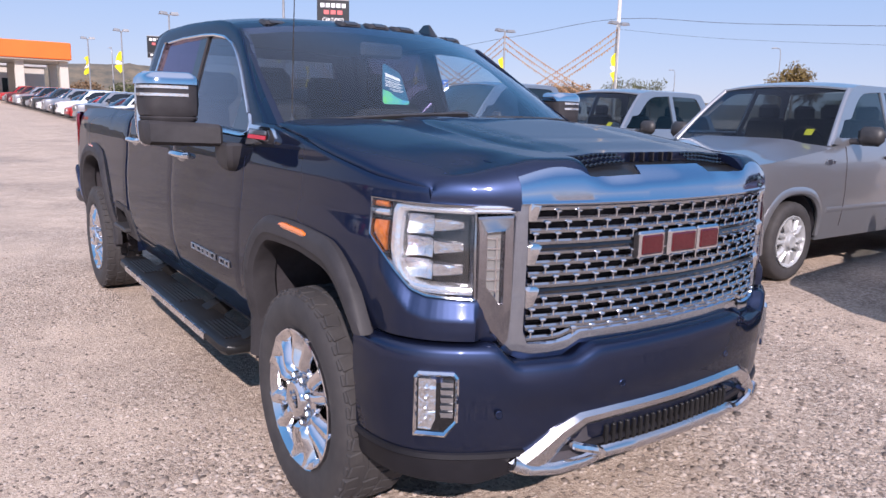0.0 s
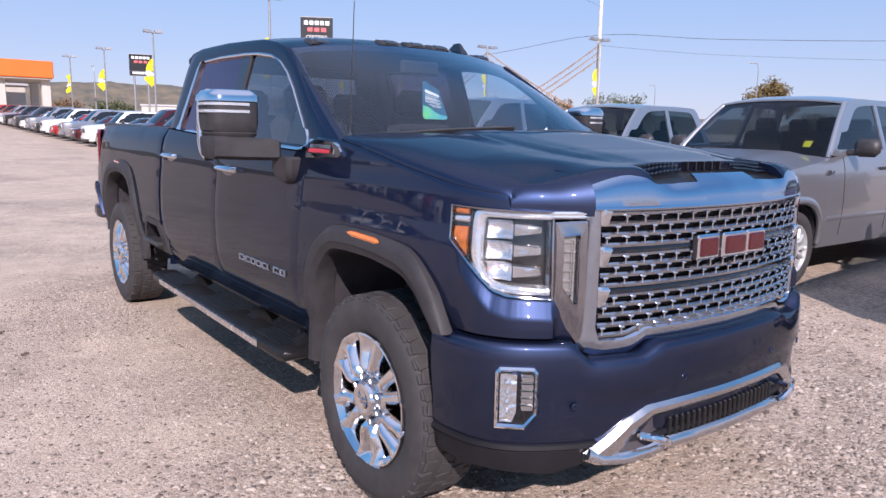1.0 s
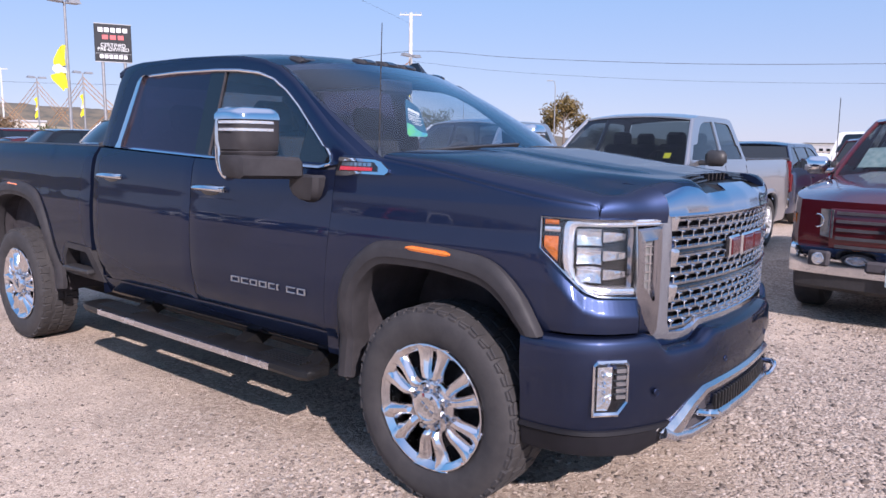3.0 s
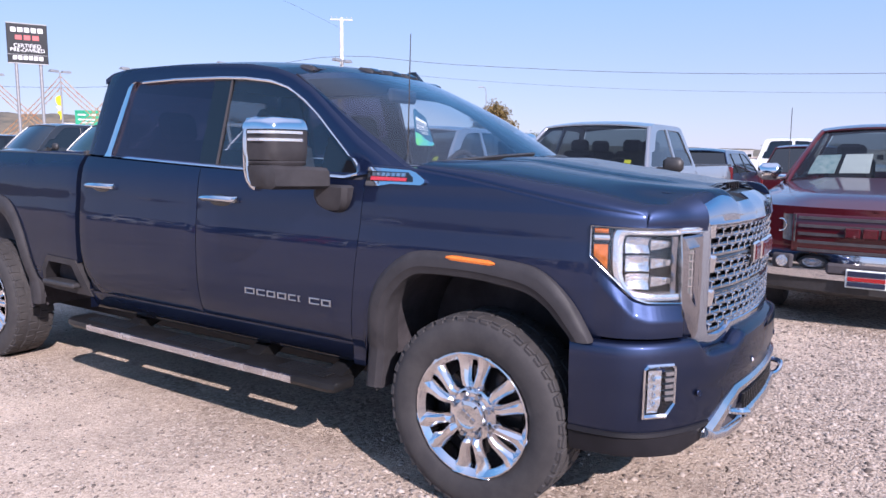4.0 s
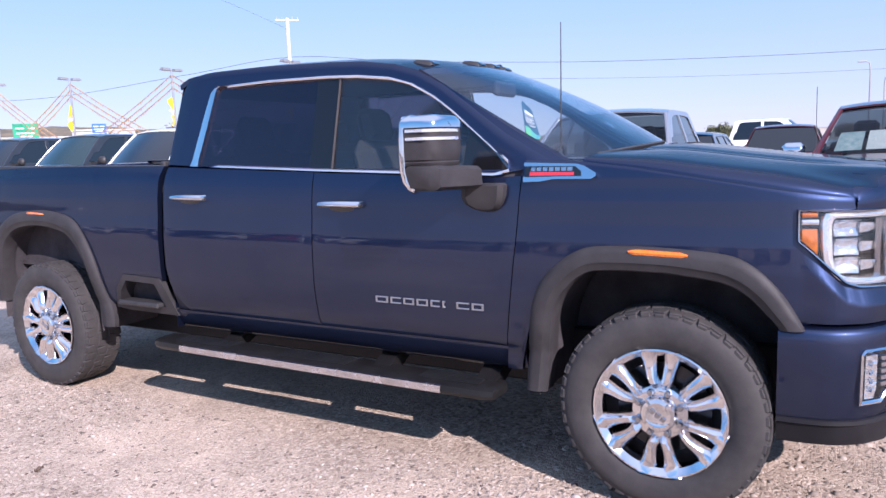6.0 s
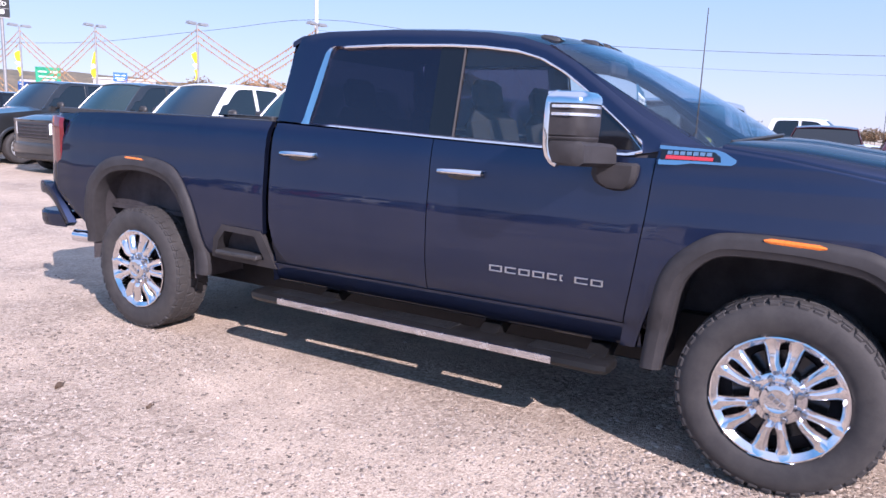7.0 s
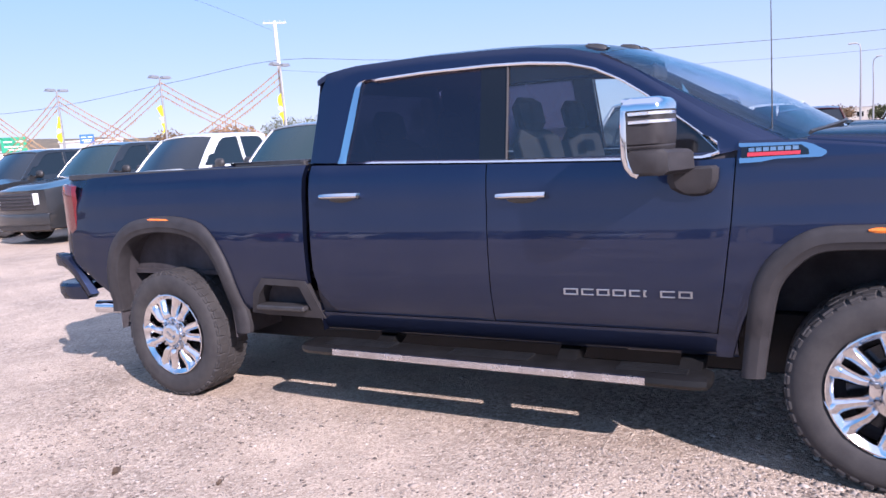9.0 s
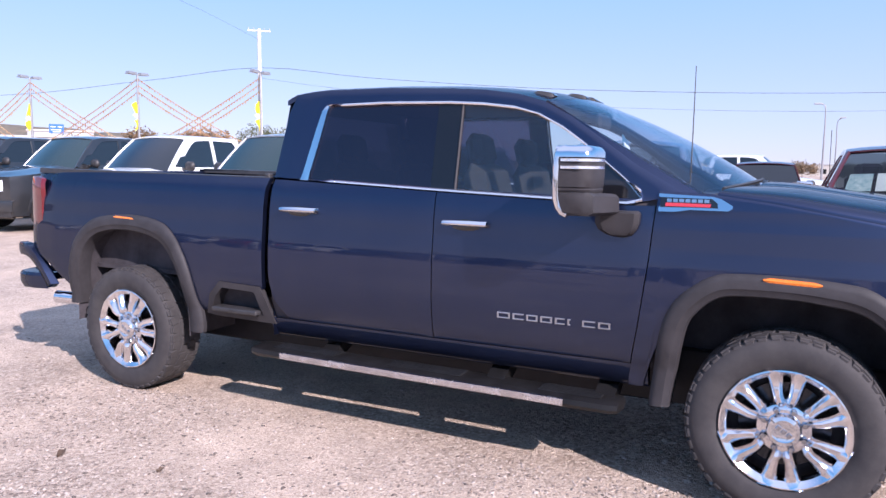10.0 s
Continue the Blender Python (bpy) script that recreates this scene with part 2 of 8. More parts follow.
def tube(bm, path, r, n=8, closed=False, cap=True):
    """A round bar along a path; r may be a list."""
    path = [Vector(p) for p in path]
    m = len(path)
    rows, up = [], Vector((0, 0, 1))
    for i, p in enumerate(path):
        a, b = (path[i - 1], path[(i + 1) % m]) if closed else (path[max(i - 1, 0)], path[min(i + 1, m - 1)])
        d = (b - a).normalized()
        if abs(d.dot(up)) > 0.95:
            up = Vector((0, 1, 0)) if abs(d.y) < 0.9 else Vector((1, 0, 0))
        e = d.cross(up).normalized()
        f = e.cross(d)
        up = f
        q = r[i] if isinstance(r, (list, tuple)) else r
        rows.append([p + q * (math.cos(2 * math.pi * k / n) * e + math.sin(2 * math.pi * k / n) * f) for k in range(n)])
    vs = add_grid(bm, rows, wrap=True, wrap_rows=closed)
    if cap and not closed:
        bm.faces.new(vs[0]), bm.faces.new(list(reversed(vs[-1])))


def sweep(bm, path, normals, section, closed=False, cap=True):
    """A section of (out along the normal, across) carried along a path; across runs square to path and normal."""
    path = [Vector(p) for p in path]
    m, rows = len(path), []
    for i, p in enumerate(path):
        a, b = (path[i - 1], path[(i + 1) % m]) if closed else (path[max(i - 1, 0)], path[min(i + 1, m - 1)])
        d = (b - a).normalized()
        nrm = Vector(normals[i] if isinstance(normals, list) else normals).normalized()
        w = d.cross(nrm).normalized()
        rows.append([p + o * nrm + c * w for o, c in section])
    vs = add_grid(bm, rows, wrap=True, wrap_rows=closed)
    if cap and not closed:
        bm.faces.new(vs[0]), bm.faces.new(list(reversed(vs[-1])))


def prism(bm, outline, front, back):
    """A plate: front(p) and back(p) give the two faces of each outline point."""
    a, b = [bm.verts.new(tuple(front(p))) for p in outline], [bm.verts.new(tuple(back(p))) for p in outline]
    bm.faces.new(a), bm.faces.new(list(reversed(b)))
    for i in range(len(a)):
        k = (i + 1) % len(a)
        bm.faces.new((a[i], b[i], b[k], a[k]))


def thing(name, label, category, at=(0, 0, 0), turn=0.0, group="", kind=""):
    ob = new(name)
    ob.empty_display_size = 0.2
    ob.matrix_basis = pose(*at, 0, 0, turn)
    return tagged(ob, label, category, group, kind)


SMOOTH = lambda a, b, v: (lambda t: t * t * (3 - 2 * t))(min(1.0, max(0.0, (v - a) / (b - a))))


# ---- the blue pickup: nose towards -y, its right side towards -x ----
PIPE = material("clear_light_pipe", (0.86, 0.86, 0.88), 0.10, 0.8, coat=1.0, rough_vary=0.05, scale=60, bump=0.35, bump_scale=90, bump_dist=0.003)
MESHCHROME = material("grille_mesh_chrome", (0.46, 0.47, 0.50), 0.12, 1.0, rough_vary=0.05, scale=9)
LAMPGLASS = material("smoked_lamp", (0.20, 0.20, 0.21), 0.12, 0.6, coat=1.0, vary=0.4, scale=18)
LAMPDARK = material("lamp_bowl", (0.05, 0.05, 0.055), 0.2, 0.7)
PILLAR = material("black_pillar", (0.007, 0.008, 0.011), 0.06, spec=0.5)
VENTLENS = material("shaded_clear_lens", (0.26, 0.255, 0.25), 0.15, 0.4, coat=1.0)
BOARD = material("black_step_plastic", (0.011, 0.0105, 0.011), 0.36, vary=0.3, scale=7, bump=0.2, bump_scale=300, bump_dist=0.0008, spec=0.3)
WORNSTRIP = material("worn_aluminium", (0.80, 0.79, 0.82), 0.24, 1.0, color2=(0.55, 0.54, 0.56), scale=9, rough_vary=0.10, bump=0.08, bump_scale=60, bump_dist=0.0008)
SILLBLACK = material("sill_black", (0.012, 0.0112, 0.014), 0.5, vary=0.3, scale=6, spec=0.25)
REDPRINT = material("red_badge_print", (0.5, 0.04, 0.06), 0.4)
truck = thing("pickup_truck", "dark blue metallic crew cab pickup truck with chrome trim on gravel", "pickup truck", (0.012, 0, 0))
SIDE_W = lut((0.42, 0.895), (0.50, 0.903), (0.56, 0.910), (0.60, 0.920), (0.625, 0.933), (0.65, 0.944), (0.68, 0.950), (0.72, 0.957), (0.76, 0.965), (0.85, 0.972), (1.0, 0.972), (1.10, 0.966), (1.17, 0.957), (1.27, 0.95), (1.36, 0.935), (1.42, 0.915), (1.46, 0.885), (1.50, 0.87))
END_TAPER = lut((-0.3, 0.0), (4.4, 0.0), (4.8, 0.012), (5.0, 0.032), (5.08, 0.06))


def side_x(y, z):
    return SIDE_W(z) - END_TAPER(y)


def arch(y, spec):
    """Height of the body's wheel opening at y, under the moulding; None outside it."""
    mid = sorted((a[0] * 0.6 + b[0] * 0.4, a[1] * 0.6 + b[1] * 0.4) for a, b in zip(*spec))
    return None if not mid[0][0] < y < mid[-1][0] else float(np.interp(y, [p[0] for p in mid], [p[1] for p in mid]))


def side_panel(name, s, ys, low, high, parent, mat, rows=16, label=""):
    """A body panel over columns of y, between two height lines, on the curve of the side."""
    bm = bmesh.new()
    grid = []
    for y in ys:
        a, b = low(y), high(y)
        col = []
        for i in range(rows + 1):
            z = a + (b - a) * i / rows
            e = 0.004 * (1 if i in (0, rows) or y in (ys[0], ys[-1]) else 0)
            if name == "bed_side":  # a raised haunch below the rail
                e += 0.008 * SMOOTH(1.40, 1.425, z) * SMOOTH(4.95, 4.80, y) + 0.008 * SMOOTH(4.80, 4.92, y) * SMOOTH(1.25, 1.35, z)
            col.append((s * (side_x(y, z) - e), y, z))
        grid.append(col)
    vs = add_grid(bm, grid)
    add_skirt(bm, vs, (-s * 0.035, 0, 0))
    return part(name, bm, mat, parent, label)


# wheel openings as (y, height): outer and inner edge of the mouldings
F_OUT = [(0.585, 0.43), (0.560, 0.68), (0.535, 0.833), (0.490, 0.935), (0.417, 1.011), (0.334, 1.066), (0.242, 1.087), (0.02, 1.09), (-0.18, 1.078), (-0.28, 1.060), (-0.357, 1.014), (-0.425, 0.944), (-0.474, 0.873), (-0.512, 0.805)]
F_IN = [(0.490, 0.43), (0.472, 0.586), (0.440, 0.78), (0.416, 0.853), (0.380, 0.904), (0.321, 0.958), (0.241, 0.986), (0.02, 0.990), (-0.12, 0.978), (-0.245, 0.958), (-0.324, 0.914), (-0.383, 0.855), (-0.412, 0.825), (-0.430, 0.80)]
R_OUT = [(4.640, 0.54), (4.609, 0.774), (4.552, 0.965), (4.455, 1.085), (4.319, 1.160), (4.099, 1.190), (3.893, 1.188), (3.700, 1.150), (3.595, 1.075), (3.518, 0.965), (3.464, 0.842), (3.422, 0.665), (3.388, 0.52), (3.395, 0.455)]
R_IN = [(4.540, 0.54), (4.515, 0.700), (4.465, 0.895), (4.375, 1.008), (4.255, 1.066), (4.090, 1.088), (3.920, 1.082), (3.770, 1.052), (3.676, 0.996), (3.604, 0.91), (3.562, 0.82), (3.534, 0.700), (3.518, 0.56), (3.510, 0.455)]
F_ARCH, R_ARCH = (F_OUT, F_IN), (R_OUT, R_IN)


def build_sides():
    for s in (-1, 1):
        # bed side with its wheel opening
        def bed_low(y):
            z = arch(y, R_ARCH)
            return max(z or 0, lut((2.85, 0.785), (3.24, 0.79), (3.30, 0.72), (3.36, 0.60), (4.6, 0.62), (4.85, 0.80), (5.08, 0.90))(y))

        ys = sorted({*np.linspace(2.885, 3.46, 12), *np.linspace(3.46, 3.60, 15), *np.linspace(3.6, 4.46, 22), *np.linspace(4.46, 4.60, 15), *np.linspace(4.6, 5.08, 14)})
        side_panel("bed_side", s, ys, bed_low, lut((2.86, 1.455), (5.08, 1.487)), truck, BLUE, 22)
        bm = bmesh.new()  # rolled rail on top of the bed side
        path = [(s * (0.850 - 0.55 * END_TAPER(y)), y, lut((2.86, 1.455), (5.08, 1.487))(y)) for y in np.linspace(2.89, 5.06, 24)]
        sweep(bm, path, (0, 0, 1), [(0.004, -0.02), (0.008, 0), (0.004, 0.026), (-0.03, 0.030), (-0.03, -0.024)])
        part("bed_rail_cap", bm, PLASTIC, truck, "black plastic cap on the bed rail")
        bm = bmesh.new()  # inner wall of the bed
        vs = add_grid(bm, [[(s * 0.80, y, z) for z in (0.8, 1.1, 1.44)] for y in np.linspace(2.88, 5.03, 6)])
        add_skirt(bm, vs, (s * 0.02, 0, 0))
        part("bed_inner_wall", bm, DARK, truck)
        # doors
        seam_front = lut((0.56, 0.685), (0.8, 0.645), (1.1, 0.61), (1.44, 0.585))
        belt = lut((0.58, 1.372), (0.72, 1.369), (1.10, 1.380), (1.75, 1.404), (2.8, 1.449))
        for name, y0, y1, hy in (("front_door", 0.0, 1.733, 1.545), ("rear_door", 1.7385, 2.835, 2.61)):
            bm = bmesh.new()
            grid, n = [], 26
            for i in range(n + 1):
                u, col = i / n, []
                for j in range(17):
                    v = j / 16
                    z = 0.615 + v * (belt(0.6 + u) - 0.615)
                    a = seam_front(z) + 0.006 if name == "front_door" else y0
                    b = y1 if name == "front_door" else y1 + lut((0.6, -0.14), (0.72, -0.03), (0.85, 0.0), (1.5, 0.0))(z)
                    y = a + u * (b - a)
                    z = 0.615 + v * (belt(y) - 0.615)
                    e = 0.004 if i in (0, n) or j in (0, 16) else 0
                    col.append((s * (side_x(y, z) - e), y, z))
                grid.append(col)
            vs = add_grid(bm, grid)
            add_skirt(bm, vs, (-s * 0.035, 0, 0))
            door = part(name, bm, BLUE, truck)
            # handle: recess cup, chrome bar on two feet
            hz = 1.247 if name == "front_door" else 1.277
            x = side_x(hy, hz)
            bm = bmesh.new()
            rows = []
            for k in range(12):
                a = 2 * math.pi * k / 12
                rows.append([(s * (x + o), hy + r * 0.085 * math.cos(a), hz - 0.01 + r * 0.032 * math.sin(a)) for r, o in ((1.0, 0.002), (0.85, 0.003), (0.5, 0.0035), (0.01, 0.004))])
            add_grid(bm, rows, wrap_rows=True)
            part("handle_cup", bm, GLOSSBLACK, door)
            bm = bmesh.new()
            path = spline([(s * (x + 0.006), hy - 0.135, hz), (s * (x + 0.03), hy - 0.115, hz), (s * (x + 0.043), hy, hz + 0.002), (s * (x + 0.03), hy + 0.115, hz), (s * (x + 0.006), hy + 0.135, hz)], 14)
            sweep(bm, path, (s, 0, 0), [(-0.002, -0.015), (0.008, -0.009), (0.013, 0.0), (0.008, 0.009), (-0.002, 0.015), (-0.009, 0.0)])
            part("door_handle", bm, CHROME, door, "chrome pull handle")
        # rocker below the doors
        bm = bmesh.new()
        ys = np.linspace(0.60, 2.86, 20)
        vs = add_grid(bm, [[(s * (SIDE_W(z) - e), y, z) for z, e in ((0.611, 0.006), (0.604, 0.004), (0.594, 0.004), (0.578, 0.006), (0.556, 0.010), (0.53, 0.018), (0.508, 0.030), (0.492, 0.046))] for y in ys])
        add_skirt(bm, vs, (-s * 0.06, 0, 0))
        part("rocker_panel", bm, BLUE, truck, "dark blue sill below the doors")
        bm = bmesh.new()
        box(bm, (s * 0.73, 1.74, 0.56), (0.07, 2.24, 0.10), 0.012)
        part("inner_sill", bm, SILLBLACK, truck)
        # dark liner behind the seams
        bm = bmesh.new()
        vs = add_grid(bm, [[(s * (SIDE_W(z) - 0.03), y, z) for z in np.linspace(0.595, 1.40, 8)] for y in np.linspace(0.58, 2.84, 8)])
        part("door_inner", bm, DARK, truck)
        # side badge on the front door: bars in place of its lettering
        w = (0.072, 0.06, 0.06, 0.062, 0.05, 0.016)
        y = 1.355
        badge = new("door_badge")
        badge.parent = truck
        tagged(badge, "satin silver badge drawn as plain bars")
        for k, wk in enumerate((*w, 0.0, 0.065, 0.06)):
            if wk:
                bm = bmesh.new()
                for zz in (0.0125, -0.0125):
                    box(bm, (s * (side_x(y, 0.79) + 0.004), y - wk / 2, 0.790 + zz), (0.008, wk, 0.0068), 0.002)
                box(bm, (s * (side_x(y, 0.79) + 0.004), y - 0.005, 0.790), (0.008, 0.009, 0.031), 0.002)
                if k in (0, 2, 3, 8):
                    box(bm, (s * (side_x(y, 0.79) + 0.004), y - wk + 0.005, 0.790), (0.008, 0.009, 0.031), 0.002)
                part("badge_bar", bm, SATIN, badge)
            y -= wk + 0.0135 + (0.03 if k == 6 else 0)


def flare(name, s, spec, out):
    """Wheel-arch moulding: a band of grained plastic between the two edges of the opening."""
    bm = bmesh.new()
    rows = []
    for o, i in zip(spline(spec[0], 61), spline(spec[1], 61)):
        pts = []
        for f, d in ((0.0, -0.10), (0.0, -0.014), (0.06, -0.004), (0.30, 0.003), (0.36, 0.008), (0.70, 0.010), (0.90, 0.003), (1.0, -0.010), (1.0, -0.04)):
            y, z = i + (o - i) * f
            pts.append((s * (side_x(min(y, 4.3), max(z, 0.62)) + out + d), y, z))
        rows.append(pts)
    vs = add_grid(bm, rows, wrap=True)
    bm.faces.new(vs[0]), bm.faces.new(list(reversed(vs[-1])))
    return part(name, bm, TRIM, truck, "dark grey grained plastic arch moulding")


def build_arches():
    for s in (-1, 1):
        flare("wheel_arch_trim", s, F_ARCH, 0.020)
        flare("wheel_arch_trim", s, R_ARCH, 0.020)
        for mid, half, top in ((0.02, 0.50, 1.03), (4.03, 0.53, 1.12)):
            bm = bmesh.new()  # inner liner
            rows = []
            for a in np.linspace(0.04, math.pi - 0.04, 25):
                c, si = math.cos(a), math.sin(a)
                y, z = mid + half * abs(c) ** 0.7 * (1 if c > 0 else -1), 0.34 + (top - 0.34) * (abs(si) ** 0.7 * (1 if si > 0 else -1))
                rows.append([(s * x, y, z) for x in (0.95, 0.75, 0.48)])
            vs = add_grid(bm, rows)
            bm.faces.new([r[-1] for r in vs])
            part("wheel_liner", bm, DARK, truck)
        for y, z, n, mat, h in ((0.006, 1.068, 0.228, AMBER, 0.012), (4.035, 1.17, 0.19, AMBER, 0.010)):
            bm = bmesh.new()
            x = side_x(y, z) + (0.026 if y < 1 else 0.022)
            rows = []
            for t in np.linspace(-1, 1, 9):
                e = 0.35 + 0.65 * min(1, (1 - abs(t)) * 6)
                yy = y + t * n / 2
                rows.append([(s * (x + o), yy, z - 0.004 * -t + c * h * e) for o, c in ((-0.01, -1), (0.004, -0.9), (0.008, 0), (0.004, 0.9), (-0.01, 1))])
            vs = add_grid(bm, rows, wrap=True)
            bm.faces.new(vs[0]), bm.faces.new(vs[-1])
            part("side_marker", bm, mat, truck, "amber side marker lens")


# fender and nose, along a line in plan from the front door round to the grille
NOSE = [(0.968, 0.592), (0.968, 0.30), (0.968, 0.0), (0.964, -0.25), (0.953, -0.40), (0.935, -0.50), (0.897, -0.598), (0.842, -0.683), (0.766, -0.745), (0.69, -0.787), (0.62, -0.818)]
NOSE_PTS = spline(NOSE, 90)
FENDER_TOP = lut((0.6, 1.440), (0.35, 1.431), (0.1, 1.398), (-0.2, 1.345), (-0.45, 1.303), (-0.62, 1.280), (-0.70, 1.274), (-0.9, 1.270))


def nose_frame(i):
    a, b = NOSE_PTS[max(i - 1, 0)], NOSE_PTS[min(i + 1, len(NOSE_PTS) - 1)]
    d = (b - a) / np.linalg.norm(b - a)
    return NOSE_PTS[i], np.array([-d[1], d[0]]) * (1 if -d[1] > 0 else 1)


def nose_point(i, z, s, out=0.0):
    """A place on the fender skin: i along the plan line, at height z, out metres proud."""
    f = min(max(i, 0), len(NOSE_PTS) - 1)
    k = min(int(f), len(NOSE_PTS) - 2)
    (p, n), (q, m) = nose_frame(k), nose_frame(k + 1)
    p, n = p + (q - p) * (f - k), n + (m - n) * (f - k)
    n = n / np.linalg.norm(n)
    r = p + n * (SIDE_W(z) + 0.009 * SMOOTH(1.30, 1.42, z) * SMOOTH(0.60, 0.48, p[1]) * SMOOTH(-0.5, -0.1, p[1]) - 0.968 + out)
    return Vector((s * r[0], r[1], z))


NOSE_Y = [p[1] for p in NOSE_PTS]
nose_at_y = lambda y: float(np.interp(-y, [-v for v in NOSE_Y], range(len(NOSE_Y))))
nose_at_x = lambda x: float(np.interp(-x, [-p[0] for p in NOSE_PTS[40:]], range(40, len(NOSE_PTS))))


SEAM_FRONT = lut((0.5, 0.69), (0.56, 0.685), (0.8, 0.645), (1.1, 0.61), (1.44, 0.585))


LAMP = (nose_at_y(-0.475), nose_at_x(0.742))
lamp_top = lambda t: 1.240 - 0.008 * t
lamp_low = lut((0.0, 1.125), (0.12, 1.085), (0.30, 1.02), (0.46, 0.968), (0.60, 0.952), (1.0, 0.946))


def ledge(i, z):
    """Slanted ledge under the lamp: how far the fender steps out below its edge."""
    t = (i - LAMP[0]) / (LAMP[1] - LAMP[0])
    if t <= 0.0 or t > 1.35:
        return 0.0
    low = lamp_low(min(1.0, t))
    return 0.027 * min(1.0, max(0.0, (low - 0.004 - z) / 0.058)) * SMOOTH(0.02, 0.40, t) * SMOOTH(1.06, 0.99, t)


def build_fenders():
    for s in (-1, 1):
        bm = bmesh.new()
        grid = []
        idx = sorted({*np.linspace(0, 89, 90), *np.linspace(nose_at_y(0.56), nose_at_y(0.40), 16), *np.linspace(nose_at_y(-0.36), nose_at_y(-0.515), 14), *np.linspace(*LAMP, 50)})
        spot = []
        for i in idx:
            y = nose_point(i, 0.968, s).y
            z0 = arch(y, F_ARCH) or (0.50 if y > 0.3 else 0.815)
            z0 = max(z0, 0.50 if y > 0.3 else 0.815)
            z1 = FENDER_TOP(y) if nose_point(i, 1.25, 1).x > 0.842 or y > 0 else 1.243
            spot.append([((i - LAMP[0]) / (LAMP[1] - LAMP[0]), z0 + (z1 - z0) * j / 48) for j in range(49)])
            col = [nose_point(i, z, s, -0.004 if j in (0, 48) else ledge(i, z)) for j, z in ((j, z0 + (z1 - z0) * (j / 48)) for j in range(49))]
            for v in col:
                v.y += (SEAM_FRONT(v.z) - 0.592) * SMOOTH(0.40, 0.592, y)
            grid.append(col)
        vs = add_grid(bm, grid)
        add_skirt(bm, vs, (-s * 0.03, 0.0, 0))
        inside = {v for a, b in zip(vs, spot) for v, (t, z) in zip(a, b) if 0.01 < t < 0.995 and lamp_low(t) + 0.004 < z < lamp_top(t) - 0.004 or (t >= 0.995 and z > 0.835 + 0.105 * min(1.0, max(0.0, (abs(v.co.x) - 0.70) / 0.042)))}
        bmesh.ops.delete(bm, geom=[f for f in bm.faces if all(v in inside for v in f.verts)], context="FACES")
        part("fender", bm, BLUE, truck)
        # badge plate on the fender, chrome with a dark field and a red bar
        bm = bmesh.new()
        out = [(0.578, 1.348), (0.580, 1.366), (0.572, 1.374), (0.572, 1.412), (0.582, 1.418), (0.582, 1.430), (0.345, 1.421), (0.312, 1.412), (0.262, 1.383), (0.262, 1.370), (0.280, 1.359), (0.44, 1.360), (0.50, 1.350)]
        put = lambda p, o: nose_point(nose_at_y(p[0]), p[1], s, o)
        prism(bm, out, lambda p: put(p, 0.016), lambda p: put(p, -0.004))
        badge = part("fender_badge", bm, CHROME, truck, "chrome fender badge with a red bar")
        bm = bmesh.new()
        prism(bm, [(0.572, 1.370), (0.572, 1.414), (0.350, 1.411), (0.325, 1.392), (0.322, 1.372)], lambda p: put(p, 0.019), lambda p: put(p, 0.01))
        part("badge_field", bm, GLOSSBLACK, badge)
        bm = bmesh.new()
        prism(bm, [(0.549, 1.374), (0.548, 1.390), (0.352, 1.388), (0.354, 1.374)], lambda p: put(p, 0.022), lambda p: put(p, 0.015))
        part("badge_bar", bm, REDPRINT, badge)
        for k in range(7):
            bm = bmesh.new()
            y = 0.543 - k * 0.027
            prism(bm, [(y, 1.393), (y, 1.408), (y - 0.021, 1.408), (y - 0.021, 1.393)], lambda p: put(p, 0.022), lambda p: put(p, 0.015))
            part("badge_block", bm, SATIN, badge)


def hood_z(u, y):
    edge = FENDER_TOP(y) + 0.003
    a = abs(u)
    k = 0.62 + 0.38 * SMOOTH(-0.72, -0.45, y)  # a rounded shoulder, softer over the lamps
    z = edge + lut((-0.8, 0.060), (-0.4, 0.082), (0.0, 0.070), (0.33, 0.04))(y) * ((1 - k) * (1 - a**3.2) + k * math.sqrt(max(0.0, 1 - a**7)))
    z += (0.009 + 0.029 * SMOOTH(-0.35, -0.75, y)) * SMOOTH(0.88, 0.62, a) * SMOOTH(0.33, -0.1, y) + 0.006 * SMOOTH(0.42, 0.30, a) + 0.011 * SMOOTH(0.50, 0.43, a) * SMOOTH(-0.74, -0.52, y) * SMOOTH(0.36, 0.20, y)
    return z


BAR_END, SCOOP_END = 0.634, 0.402
lip_plan = lut((0.634, -0.828), (0.69, -0.781), (0.76, -0.735), (0.80, -0.703), (0.845, -0.661))


def nose_plan(x):
    """Plan line of the nose below the bonnet."""
    a = abs(x)
    return GRILLE_Y(a) - 0.019 if a < 0.615 else (GRILLE_Y(0.615) - 0.019 + (lip_plan(BAR_END) - GRILLE_Y(0.615) + 0.019) * (a - 0.615) / 0.019 if a < BAR_END else lip_plan(a))


def nose_skin(x, d):
    """Height of the rolled nose, d metres behind its plan line."""
    a = abs(x)
    roll = 0.085 + 0.19 * SMOOTH(0.44, 0.30, a) - 0.03 * SMOOTH(0.66, 0.80, a)
    t = min(1.0, max(0.0, d / roll))
    return 1.246 + (hood_z(x / 0.845, nose_plan(x) + d) - 1.246) * (1 - (1 - t) ** 2.2) ** (1 / 2.2)


bar_back = lut((0.0, 0.078), (0.162, 0.078), (0.178, 0.036), (0.34, 0.032), (0.395, 0.016), (0.41, 0.020), (0.50, 0.032), (0.634, 0.022))  # depth of the bright bar


